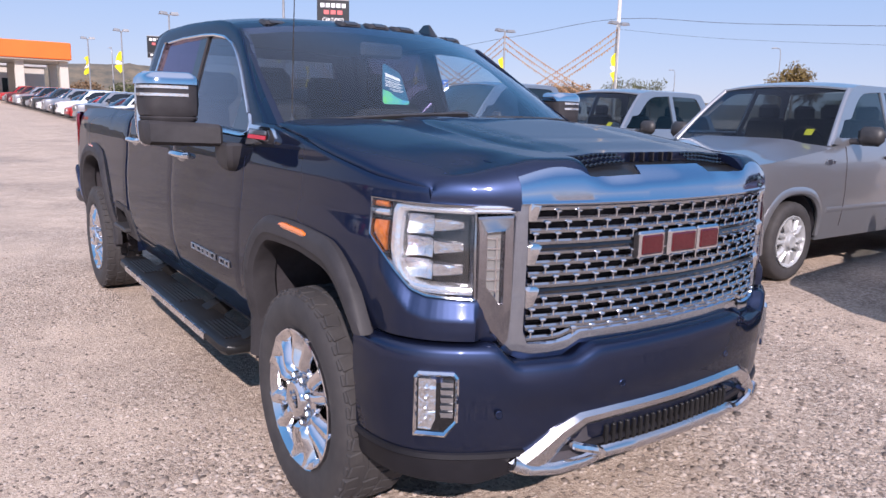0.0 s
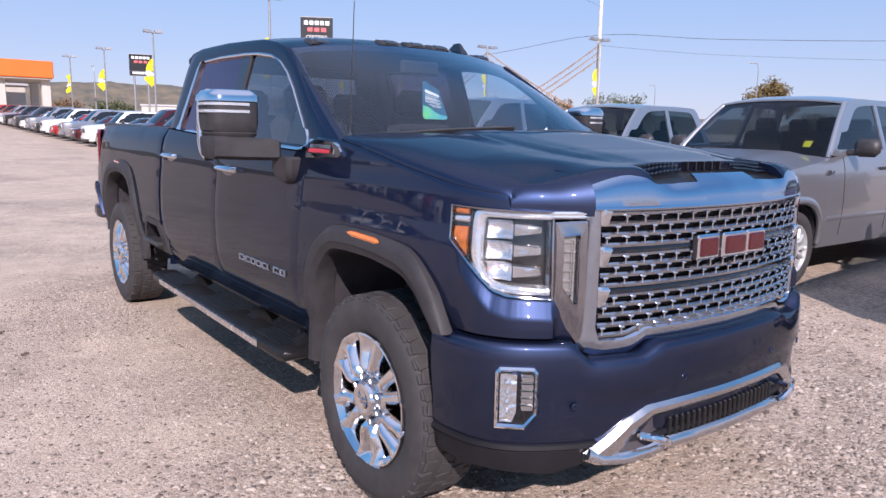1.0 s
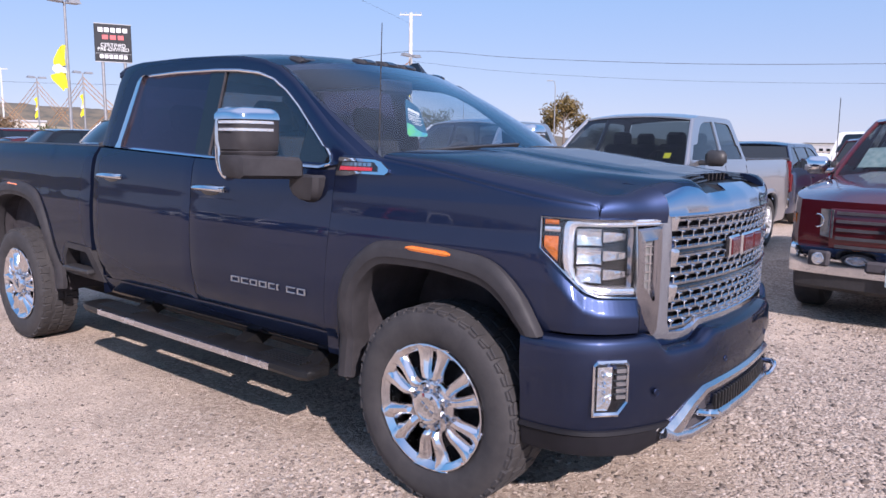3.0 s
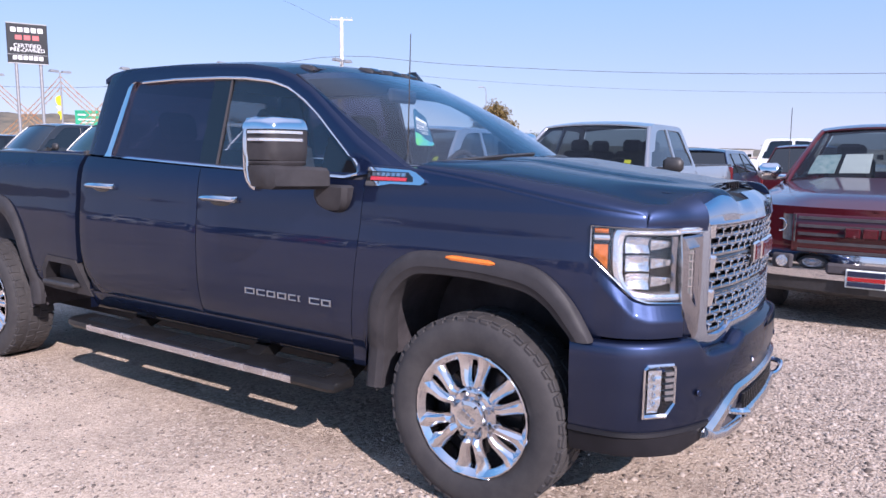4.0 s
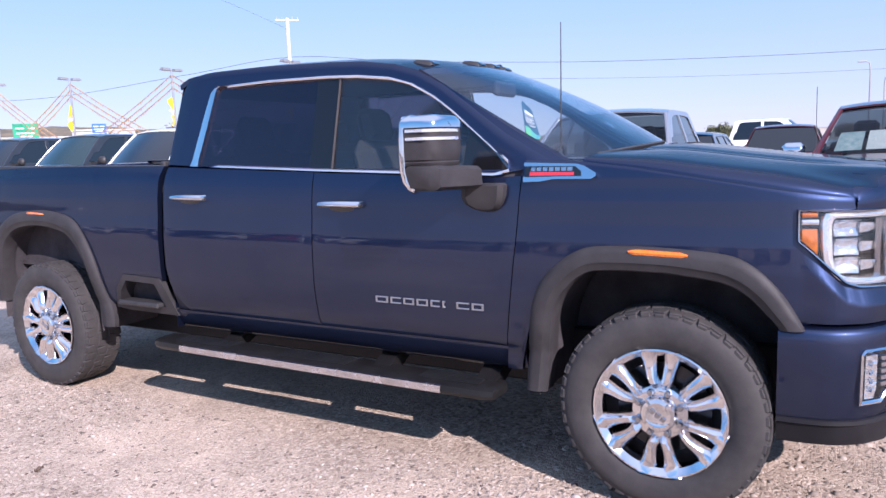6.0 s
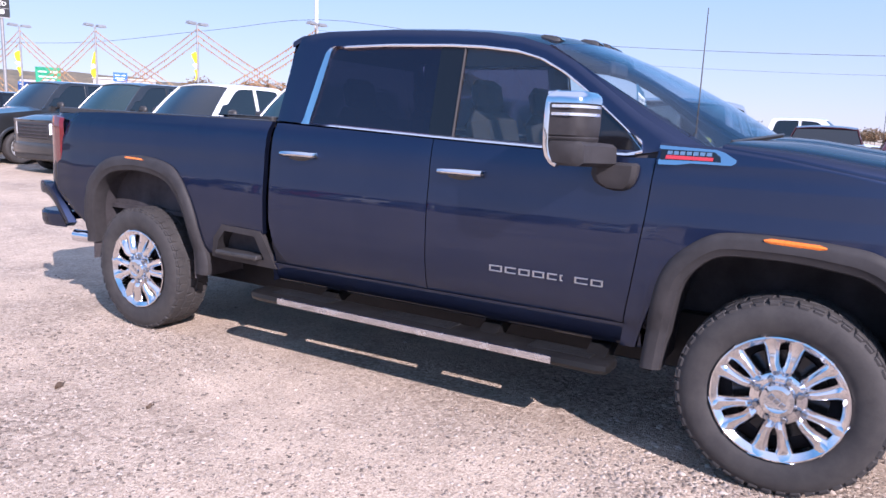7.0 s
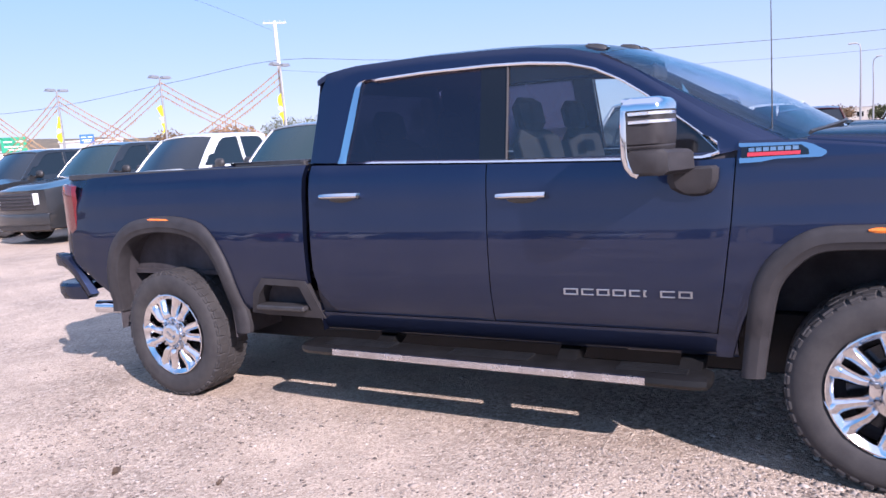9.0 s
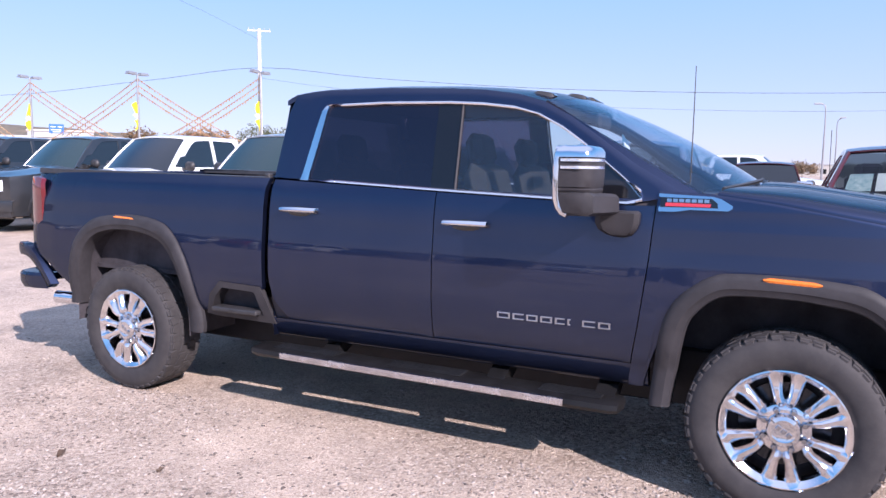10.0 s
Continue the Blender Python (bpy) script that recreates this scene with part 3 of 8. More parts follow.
def build_hood():
    def half_width(y):
        w = abs(nose_point(nose_at_y(max(-0.68, min(0.59, y))), FENDER_TOP(y), 1).x) - 0.012
        return w if y >= -0.60 else (0.845 if y < -0.66 else min(w, 0.845 + (y + 0.66) * 0.6))

    bm = bmesh.new()
    steps = (0, 0.001, 0.003, 0.006, 0.011, 0.018, 0.027, 0.038, 0.05, 0.065, 0.082, 0.10, 0.13, 0.17, 0.22)
    for x0, x1, n in ((-0.845, -BAR_END, 15), (-BAR_END, -SCOOP_END, 13), (-SCOOP_END, SCOOP_END, 25), (SCOOP_END, BAR_END, 13), (BAR_END, 0.845, 15)):
        grid = []
        cols = np.linspace(x0, x1, n)
        if n == 15:  # close columns where the side turns down
            cols = [x0 + (x1 - x0) * t for t in (np.r_[0, 0.006, 0.016, 0.032, 0.055, np.linspace(0.09, 1, 12)] if x0 < 0 else np.r_[np.linspace(0, 0.91, 12), 0.945, 0.968, 0.984, 0.994, 1])]
        for x in cols:
            u, f = x / 0.845, nose_plan(x)
            first = -0.765 if n == 25 else f + (bar_back(abs(x)) if n == 13 else 0.0)
            last = 0.33 - 0.20 * (1 - u * u)
            ys = [first + d for d in steps] + list(np.linspace(first + 0.27, last, 22))
            grid.append([(u * half_width(y), y, hood_z(u, y) - (0.004 if y == first else 0) if n == 25 else nose_skin(x, y - f)) for y in ys])
        add_skirt(bm, add_grid(bm, grid), (0, 0.004, -0.03))
    part("hood", bm, BLUE, truck, "domed dark blue bonnet with a dark scoop", 50)
    # bright nose bar above the grille
    bm = bmesh.new()
    rows = []
    for x in sorted({*np.linspace(-BAR_END, BAR_END, 45), -0.402, 0.402, -0.17, 0.17, -0.162, 0.162, -0.178, 0.178}):
        f, back = nose_plan(x), bar_back(abs(x))
        rows.append([(x, f + back + 0.012, nose_skin(x, back) - 0.03), (x, f + back + 0.001, nose_skin(x, back) - 0.004)] + [(x, f + back * q, nose_skin(x, back * q) + 0.0015) for q in (0.98, 0.8, 0.6, 0.42, 0.28, 0.17, 0.09, 0.04, 0.0)] + [(x, f - 0.003, 1.243), (x, f - 0.004, 1.238), (x, f - 0.001, 1.233), (x, f + 0.012, 1.230), (x, f + 0.05, 1.232)])
    vs = add_grid(bm, rows)
    bm.faces.new(vs[0]), bm.faces.new(vs[-1])
    part("nose_bar", bm, BARCHROME, truck, "polished chrome bar above the grille", 30)
    # forward-facing scoop: dark floor under the bonnet's edge, with a mesh across the opening
    bm = bmesh.new()
    xs = sorted({*np.linspace(-0.41, 0.41, 41), -0.162, 0.162, -0.178, 0.178})
    rows = []
    for x in xs:
        a, b = nose_plan(x) + bar_back(abs(x)) + 0.001, -0.70
        za = nose_skin(x, bar_back(abs(x))) - 0.005
        rows.append([(x, a + (b - a) * t, za + (hood_z(x / 0.845, -0.765) - 0.032 - za) * min(1.0, t * 1.5)) for t in (0, 0.2, 0.4, 0.66, 1.0)])
    add_skirt(bm, add_grid(bm, rows), (0, 0, -0.01))
    scoop = part("hood_scoop", bm, BOARD, truck, "black plastic scoop with mesh ends")
    for x0 in (-0.395, 0.165):
        for r in range(3):
            bm = bmesh.new()
            y = -0.800 + r * 0.016
            base = lambda x: nose_skin(x, bar_back(abs(x))) + (hood_z(x / 0.845, -0.765) - 0.032 - nose_skin(x, bar_back(abs(x)))) * min(1.0, (y - nose_plan(x) - 0.03) / 0.10)
            pts = [(x0 + t * 0.23, y + 0.003 * (i % 2), base(x0 + t * 0.23) + 0.006 + 0.009 * r + 0.005 * (i % 2)) for i, t in enumerate(np.linspace(0, 1, 22))]
            tube(bm, pts, 0.0035, 6)
            part("mesh_bar", bm, GLOSSBLACK, scoop)
    for x in np.linspace(-0.10, 0.10, 5):
        bm = bmesh.new()
        box(bm, (x, -0.775, hood_z(x / 0.845, -0.765) - 0.016), (0.006, 0.02, 0.034), 0.002)
        part("scoop_rib", bm, GLOSSBLACK, scoop)





GRILLE_Y = lut((0.0, -0.905), (0.2, -0.897), (0.4, -0.872), (0.55, -0.838), (0.63, -0.812), (0.70, -0.782), (0.76, -0.745))


def on_grille(x, z, out=0.0):
    return Vector((x, GRILLE_Y(abs(x)) - out + 0.04 * (z - 1.1) * (1 if z > 1.1 else -0.2), z))


def build_grille():
    bm = bmesh.new()  # dark backing
    rows = [[on_grille(x, z, -0.05) for z in (0.76, 0.9, 1.1, 1.25)] for x in np.linspace(-0.66, 0.66, 21)]
    add_skirt(bm, add_grid(bm, rows), (0, 0.03, 0))
    grille = part("grille", bm, DARK, truck, "chrome mesh grille with dark openings")
    bands = [(1.118, 1.222, 3), (0.985, 1.088, 3), (0.818, 0.953, 4)]
    stud = None
    for z0, z1, n in bands:
        half = 0.60
        for k in range(n + 1):
            z = z0 + (z1 - z0) * k / n
            bm = bmesh.new()
            path = [on_grille(x, z, 0.0) for x in np.linspace(-half, half, 31)]
            if z < 0.84:
                path = [on_grille(x, max(z, 0.818 + 0.02 * (1 - SMOOTH(0.42, 0.50, abs(x)))), 0.0) for x in np.linspace(-half, half, 41)]
            sweep(bm, path, (0, -1, 0), [(0.006, -0.010), (0.012, -0.004), (0.011, 0.005), (0.003, 0.010), (-0.02, 0.010), (-0.02, -0.010)])
            part("grille_bar", bm, MESHCHROME, grille)
        for k in range(n):
            zm, h = z0 + (z1 - z0) * (k + 0.5) / n, (z1 - z0) / n
            cols = np.arange(-0.58 + (0.036 if k % 2 else 0), 0.59, 0.072)
            for x in cols:
                if stud is None:
                    bm = bmesh.new()
                    box(bm, (0, 0.002, 0), (0.006, 0.024, h * 0.9), 0.0015)
                    box(bm, (0, -0.010, h * 0.30), (0.020, 0.012, 0.009), 0.003)
                    ob = part("grille_stud", bm, CHROME, grille)
                    stud = ob.data
                else:
                    ob = new("grille_stud", stud)
                    ob.parent = grille
                dx = (GRILLE_Y(abs(x) + 0.01) - GRILLE_Y(abs(x))) / 0.01 * (1 if x > 0 else -1)
                ob.matrix_basis = Matrix.Translation(on_grille(x, zm, 0.004)) @ Matrix.Rotation(math.atan(dx), 4, "Z")
    # dark bars between the bands
    for z in (1.103, 0.969):
        bm = bmesh.new()
        path = [on_grille(x, z, 0.002) for x in np.linspace(-0.60, 0.60, 31)]
        sweep(bm, path, (0, -1, 0), [(0.010, -0.008), (0.014, 0.0), (0.008, 0.010), (-0.03, 0.013), (-0.03, -0.011)])
        part("grille_divider", bm, GLOSSBLACK, grille)
    # badge plate: red shapes on chrome, no lettering
    bm = bmesh.new()
    box(bm, on_grille(0, 1.093, 0.006), (0.45, 0.020, 0.085), 0.008)
    plate = part("badge_plate", bm, GLOSSBLACK, grille, "grille badge of plain red shapes edged in chrome")
    for x, w in ((-0.148, 0.13), (0.005, 0.15), (0.152, 0.125)):
        for mat, o, g, nm in ((CHROME, 0.018, 0.0, "badge_edge"), (BADGERED, 0.023, 0.010, "badge_shape")):
            bm = bmesh.new()
            box(bm, on_grille(x, 1.093, o), (w - 2 * g, 0.018, 0.090 - 2 * g), 0.008)
            part(nm, bm, mat, plate)
    bm = bmesh.new()
    revolve(bm, [(0.001, 0), (0.012, 0), (0.014, -0.012), (0.001, -0.014)], 16, Matrix.Translation(on_grille(0, 1.018, 0.012)) @ Matrix.Rotation(radians(90), 4, "Z") @ Matrix.Rotation(radians(180), 4, "Z"))
    part("camera_lens", bm, GLOSSBLACK, grille)
    # chrome surround: one closed frame round the mesh
    bm = bmesh.new()
    inner = [(-0.605, 1.232), (-0.605, 0.835), (-0.585, 0.81), (-0.50, 0.808), (-0.455, 0.818), (-0.415, 0.838), (0.415, 0.838), (0.455, 0.818), (0.50, 0.808), (0.585, 0.81), (0.605, 0.835), (0.605, 1.232)]
    outer = [(-0.640, 1.235), (-0.652, 0.93), (-0.665, 0.782), (-0.605, 0.752), (-0.475, 0.75), (-0.415, 0.785), (0.415, 0.785), (0.475, 0.75), (0.605, 0.752), (0.665, 0.782), (0.652, 0.93), (0.640, 1.235)]

    def dense(pts):
        out = []
        for a, b in zip(pts, pts[1:]):
            k = 18 if abs(b[0] - a[0]) > 0.5 else 6
            out += [np.array(a) + (np.array(b) - np.array(a)) * t / k for t in range(k)]
        return out + [np.array(pts[-1])]

    ins, outs = dense(inner), dense(outer)
    rows = []
    for o, i in zip(outs, ins):
        m = o * 0.55 + i * 0.45
        rows.append([on_grille(*o, -0.03), on_grille(*o, 0.004), on_grille(*(o * 0.85 + i * 0.15), 0.014), on_grille(*m, 0.020), on_grille(*(i * 0.85 + o * 0.15), 0.018), on_grille(*i, 0.008), on_grille(*i, -0.04)])
    add_grid(bm, rows)
    part("grille_surround", bm, BARCHROME, grille, "wide polished chrome grille surround", 28)
    # inner lugs on both sides between the bands
    for s in (-1, 1):
        for z in (1.232, 1.10, 0.967):
            bm = bmesh.new()
            hull(bm, [on_grille(s * x, z + dz, o) for x, dz, o in ((0.615, -0.048, 0.0), (0.615, 0.020, 0.0), (0.608, -0.046, 0.024), (0.608, 0.006, 0.030), (0.596, 0.018, 0.020), (0.572, 0.016, 0.014), (0.566, 0.008, 0.018), (0.586, -0.010, 0.026), (0.586, -0.044, 0.020), (0.584, -0.048, 0.0), (0.566, 0.006, 0.0))])
            part("grille_lug", bm, CHROME, grille)


def build_headlights():
    i0, i1 = LAMP
    at = lambda t: i0 + (i1 - i0) * t
    top, bot = lamp_top, lamp_low
    for s in (-1, 1):
        P = lambda t, z, o: nose_point(at(t), z, s, o)
        edge = [(t, top(t)) for t in np.linspace(0.0, 1, 24)] + [(1.0, z) for z in np.linspace(1.22, 0.955, 12)] + [(t, bot(t)) for t in np.linspace(1, 0, 28)] + [(0.0, z) for z in np.linspace(1.14, 1.225, 5)]
        mid = np.array((0.55, 1.10))

        def inset(e, d):
            k = (mid - e) * (0.40, 1.0)
            return e + k / np.linalg.norm(k) * d / (0.40, 1.0)

        # dark bowl behind the lens: walls and back
        bm = bmesh.new()
        add_grid(bm, [[P(*inset(np.array(e), 0.009), 0.004), P(*inset(np.array(e), 0.011), -0.02), P(*inset(np.array(e), 0.014), -0.055)] for e in edge], wrap_rows=True)
        add_grid(bm, [[P(t, bot(t) + (top(t) - bot(t)) * j / 6, -0.05) for j in range(7)] for t in np.linspace(0.02, 0.98, 25)])
        lamp = part("headlight", bm, LAMPDARK, truck, "clear headlight with stacked reflectors and amber corner")
        bm = bmesh.new()  # bright bezel
        add_grid(bm, [[P(*e, -0.004), P(*e, 0.010), P(*inset(np.array(e), 0.004), 0.016), P(*inset(np.array(e), 0.010), 0.014), P(*inset(np.array(e), 0.012), 0.0)] for e in edge], wrap_rows=True)
        part("bezel", bm, MESHCHROME, lamp, "chrome lamp bezel", 50)
        # amber corner in two pieces, with a clear bar between and a dark divider behind
        for name, z0, z1, mat in (("amber_marker", 1.055, 1.168, DEEPAMBER), ("marker_bar", 1.184, 1.202, PIPE), ("amber_strip", 1.210, 1.228, DEEPAMBER)):
            bm = bmesh.new()
            rows = []
            for t in np.linspace(0.05, 0.19 if mat is DEEPAMBER else 0.205, 8):
                a = max(z0, bot(t) + 0.018)
                rows.append([P(t, a + (z1 - a) * j / 6, 0.004 + 0.005 * math.sin(math.pi * j / 6)) for j in range(7)])
            add_skirt(bm, add_grid(bm, rows), (-s * 0.014, 0.008, 0))
            part(name, bm, mat, lamp, "amber corner marker" if mat is DEEPAMBER else "")
        bm = bmesh.new()
        add_skirt(bm, add_grid(bm, [[P(t, max(z, bot(t) + 0.012), -0.006) for z in np.linspace(1.02, 1.228, 5)] for t in np.linspace(0.03, 0.235, 8)]), (-s * 0.02, 0.012, 0))
        part("marker_backing", bm, GLOSSBLACK, lamp)
        # clear C-shaped light guide: in along the top, down the outer side, back along the foot
        outer = [(1.0, 1.228), (0.70, 1.230), (0.32, 1.230), (0.25, 1.224), (0.228, 1.20), (0.228, 1.10), (0.245, 1.055), (0.31, 1.012), (0.40, 0.980), (0.47, 0.966), (0.70, 0.960), (0.97, 0.958)]
        inner = [(1.0, 1.200), (0.70, 1.202), (0.40, 1.203), (0.36, 1.198), (0.345, 1.18), (0.345, 1.10), (0.350, 1.06), (0.375, 1.025), (0.43, 1.003), (0.49, 0.994), (0.70, 0.989), (0.97, 0.987)]
        bm = bmesh.new()
        rows = []
        for o, i in zip(resample(outer, 60), resample(inner, 60)):
            rows.append([P(*(i + (o - i) * f), d) for f, d in ((0.0, -0.045), (0.0, -0.006), (0.12, 0.004), (0.40, 0.008), (0.48, 0.003), (0.56, 0.008), (0.88, 0.004), (1.0, -0.006), (1.0, -0.045))])
        vs = add_grid(bm, rows)
        bm.faces.new(vs[0]), bm.faces.new(list(reversed(vs[-1])))
        part("light_guide", bm, PIPE, lamp, "bright clear C-shaped light guide", 25)
        # three stacked chambers: a deep mirror bowl and a hooded projector beside it
        for k in range(3):
            z0, h = 1.003 + k * 0.067, 0.060
            bm = bmesh.new()
            rows = []
            for n, t in enumerate(np.linspace(0.385 - 0.006 * k, 0.625, 11)):
                a = 2 * n / 10 - 1
                rows.append([P(t, z0 + h * j / 8, 0.000 - 0.034 * (1 - 0.5 * a * a - 0.5 * (j / 4 - 1) ** 2) + 0.010 * (j == 8) - 0.008 * (j == 0)) for j in range(9)])
            add_skirt(bm, add_grid(bm, rows), (-s * 0.010, 0.008, 0))
            part("reflector", bm, REFLECTOR, lamp, "", 60)
            bm = bmesh.new()
            hull(bm, [P(t, z0 + z, o) for t, z, o in ((0.64, 0.006, -0.030), (0.64, 0.054, -0.030), (0.64, 0.012, -0.006), (0.64, 0.050, 0.002), (0.76, 0.018, 0.000), (0.76, 0.048, 0.004), (0.89, 0.022, -0.012), (0.89, 0.040, -0.006), (0.89, 0.012, -0.03), (0.89, 0.044, -0.03))])
            cell = part("projector_cell", bm, REFLECTOR, lamp, "", 20)
            bm = bmesh.new()
            hull(bm, [P(t, z0 + z, o) for t, z, o in ((0.67, 0.020, 0.0), (0.67, 0.034, 0.004), (0.80, 0.024, 0.006), (0.80, 0.034, 0.007), (0.80, 0.024, -0.01), (0.67, 0.020, -0.01))])
            part("projector_lens", bm, CLEAR, cell)
        bm = bmesh.new()  # clear cover
        add_grid(bm, [[P(t, bot(t) + 0.006 + (top(t) - bot(t) - 0.012) * j / 8, 0.013 + 0.004 * math.sin(math.pi * j / 8)) for j in range(9)] for t in np.linspace(0.01, 0.99, 25)])
        cover = part("lens", bm, CLEAR, lamp, "clear cover", face=(s, -1, 0))
        cover.visible_shadow = False
        # chrome corner panel between lamp and grille, with a recessed clear lamp
        G = lambda x, z, o: on_grille(s * x, z, o)
        vo = [(0.742, 1.196), (0.70, 1.200), (0.643, 1.202), (0.643, 1.00), (0.643, 0.80), (0.668, 0.80), (0.700, 0.85), (0.742, 0.94), (0.742, 1.05)]
        vi = [(0.722, 1.152), (0.70, 1.155), (0.674, 1.157), (0.674, 1.02), (0.674, 0.935), (0.684, 0.932), (0.703, 0.960), (0.722, 0.990), (0.722, 1.06)]
        bm = bmesh.new()
        add_grid(bm, [[G(*o, -0.03), G(*o, 0.006), G(o[0] * 0.85 + i[0] * 0.15, o[1] * 0.85 + i[1] * 0.15, 0.012), G(o[0] * 0.2 + i[0] * 0.8, o[1] * 0.2 + i[1] * 0.8, 0.014), G(*i, 0.017), G(i[0], i[1], 0.013), G(i[0] * 0.94 + 0.698 * 0.06, i[1], -0.004)] for o, i in zip(vo, vi)], wrap_rows=True)
        vent = part("side_vent", bm, DARKCHROME, truck, "chrome corner panel with a clear lamp slot", 25)
        bm = bmesh.new()
        prism(bm, vi, lambda p: G(*p, -0.002), lambda p: G(*p, -0.02))
        part("vent_field", bm, VENTLENS, vent)
        for z in (0.972, 1.004, 1.036, 1.068, 1.100, 1.130):
            bm = bmesh.new()
            prism(bm, [(0.716, z), (0.680, z), (0.680, z + 0.005), (0.716, z + 0.005)], lambda p: G(*p, 0.004), lambda p: G(*p, -0.004))
            part("vent_slat", bm, CHROME, vent)
        bm = bmesh.new()
        tube(bm, [G(0.690, 0.955, 0.004), G(0.690, 1.14, 0.004)], 0.0035, 6)
        part("vent_guide", bm, CHROME, vent)
        bm = bmesh.new()
        rows = [[G(x, z, o) for z, o in ((1.205, -0.02), (1.207, 0.006), (1.213, 0.013), (1.218, 0.009), (1.224, 0.013), (1.230, 0.006), (1.232, -0.02))] for x in np.linspace(0.632, 0.752, 6)]
        vs = add_grid(bm, rows, wrap=True)
        bm.faces.new(vs[0]), bm.faces.new(vs[-1])
        part("guide_end", bm, PIPE, vent, "clear light guide running to the grille")


BUMPER = [(0.972, -0.425), (0.968, -0.52), (0.945, -0.62), (0.885, -0.71), (0.79, -0.785), (0.66, -0.855), (0.50, -0.91), (0.30, -0.945), (0.10, -0.958), (0, -0.96)]
BUMP_HALF = spline(BUMPER, 46)
BUMP_X = [p[0] for p in BUMP_HALF][::-1]
BUMP_Y = [p[1] for p in BUMP_HALF][::-1]
bump_y = lambda x: float(np.interp(abs(x), BUMP_X, BUMP_Y))


def bump_point(k, z, s, out):
    a, b = BUMP_HALF[max(k - 1, 0)], BUMP_HALF[min(k + 1, len(BUMP_HALF) - 1)]
    d = (b - a) / np.linalg.norm(b - a)
    n = np.array([-d[1], d[0]])
    n = n if n[1] < 0 or n[0] > 0 else -n
    q = BUMP_HALF[k] + n * out
    return Vector((s * max(q[0], 0.0), q[1], z))


def full_bumper(fn):
    n = len(BUMP_HALF)
    return [fn(k, -1) for k in range(n)] + [fn(k, 1) for k in range(n - 2, -1, -1)]


def on_bumper(x, z, out):
    d = (bump_y(abs(x) + 0.01) - bump_y(abs(x) - 0.01)) / 0.02
    return Vector((x, bump_y(x) - out * math.sqrt(1 + d * d), z))


BLUE_LOW = lut((0.0, 0.47), (0.66, 0.465), (0.80, 0.462), (0.90, 0.462), (0.97, 0.465))
FOG_K = [float(np.interp(-x, [-p[0] for p in BUMP_HALF], range(len(BUMP_HALF)))) for x in (0.905, 0.805)]


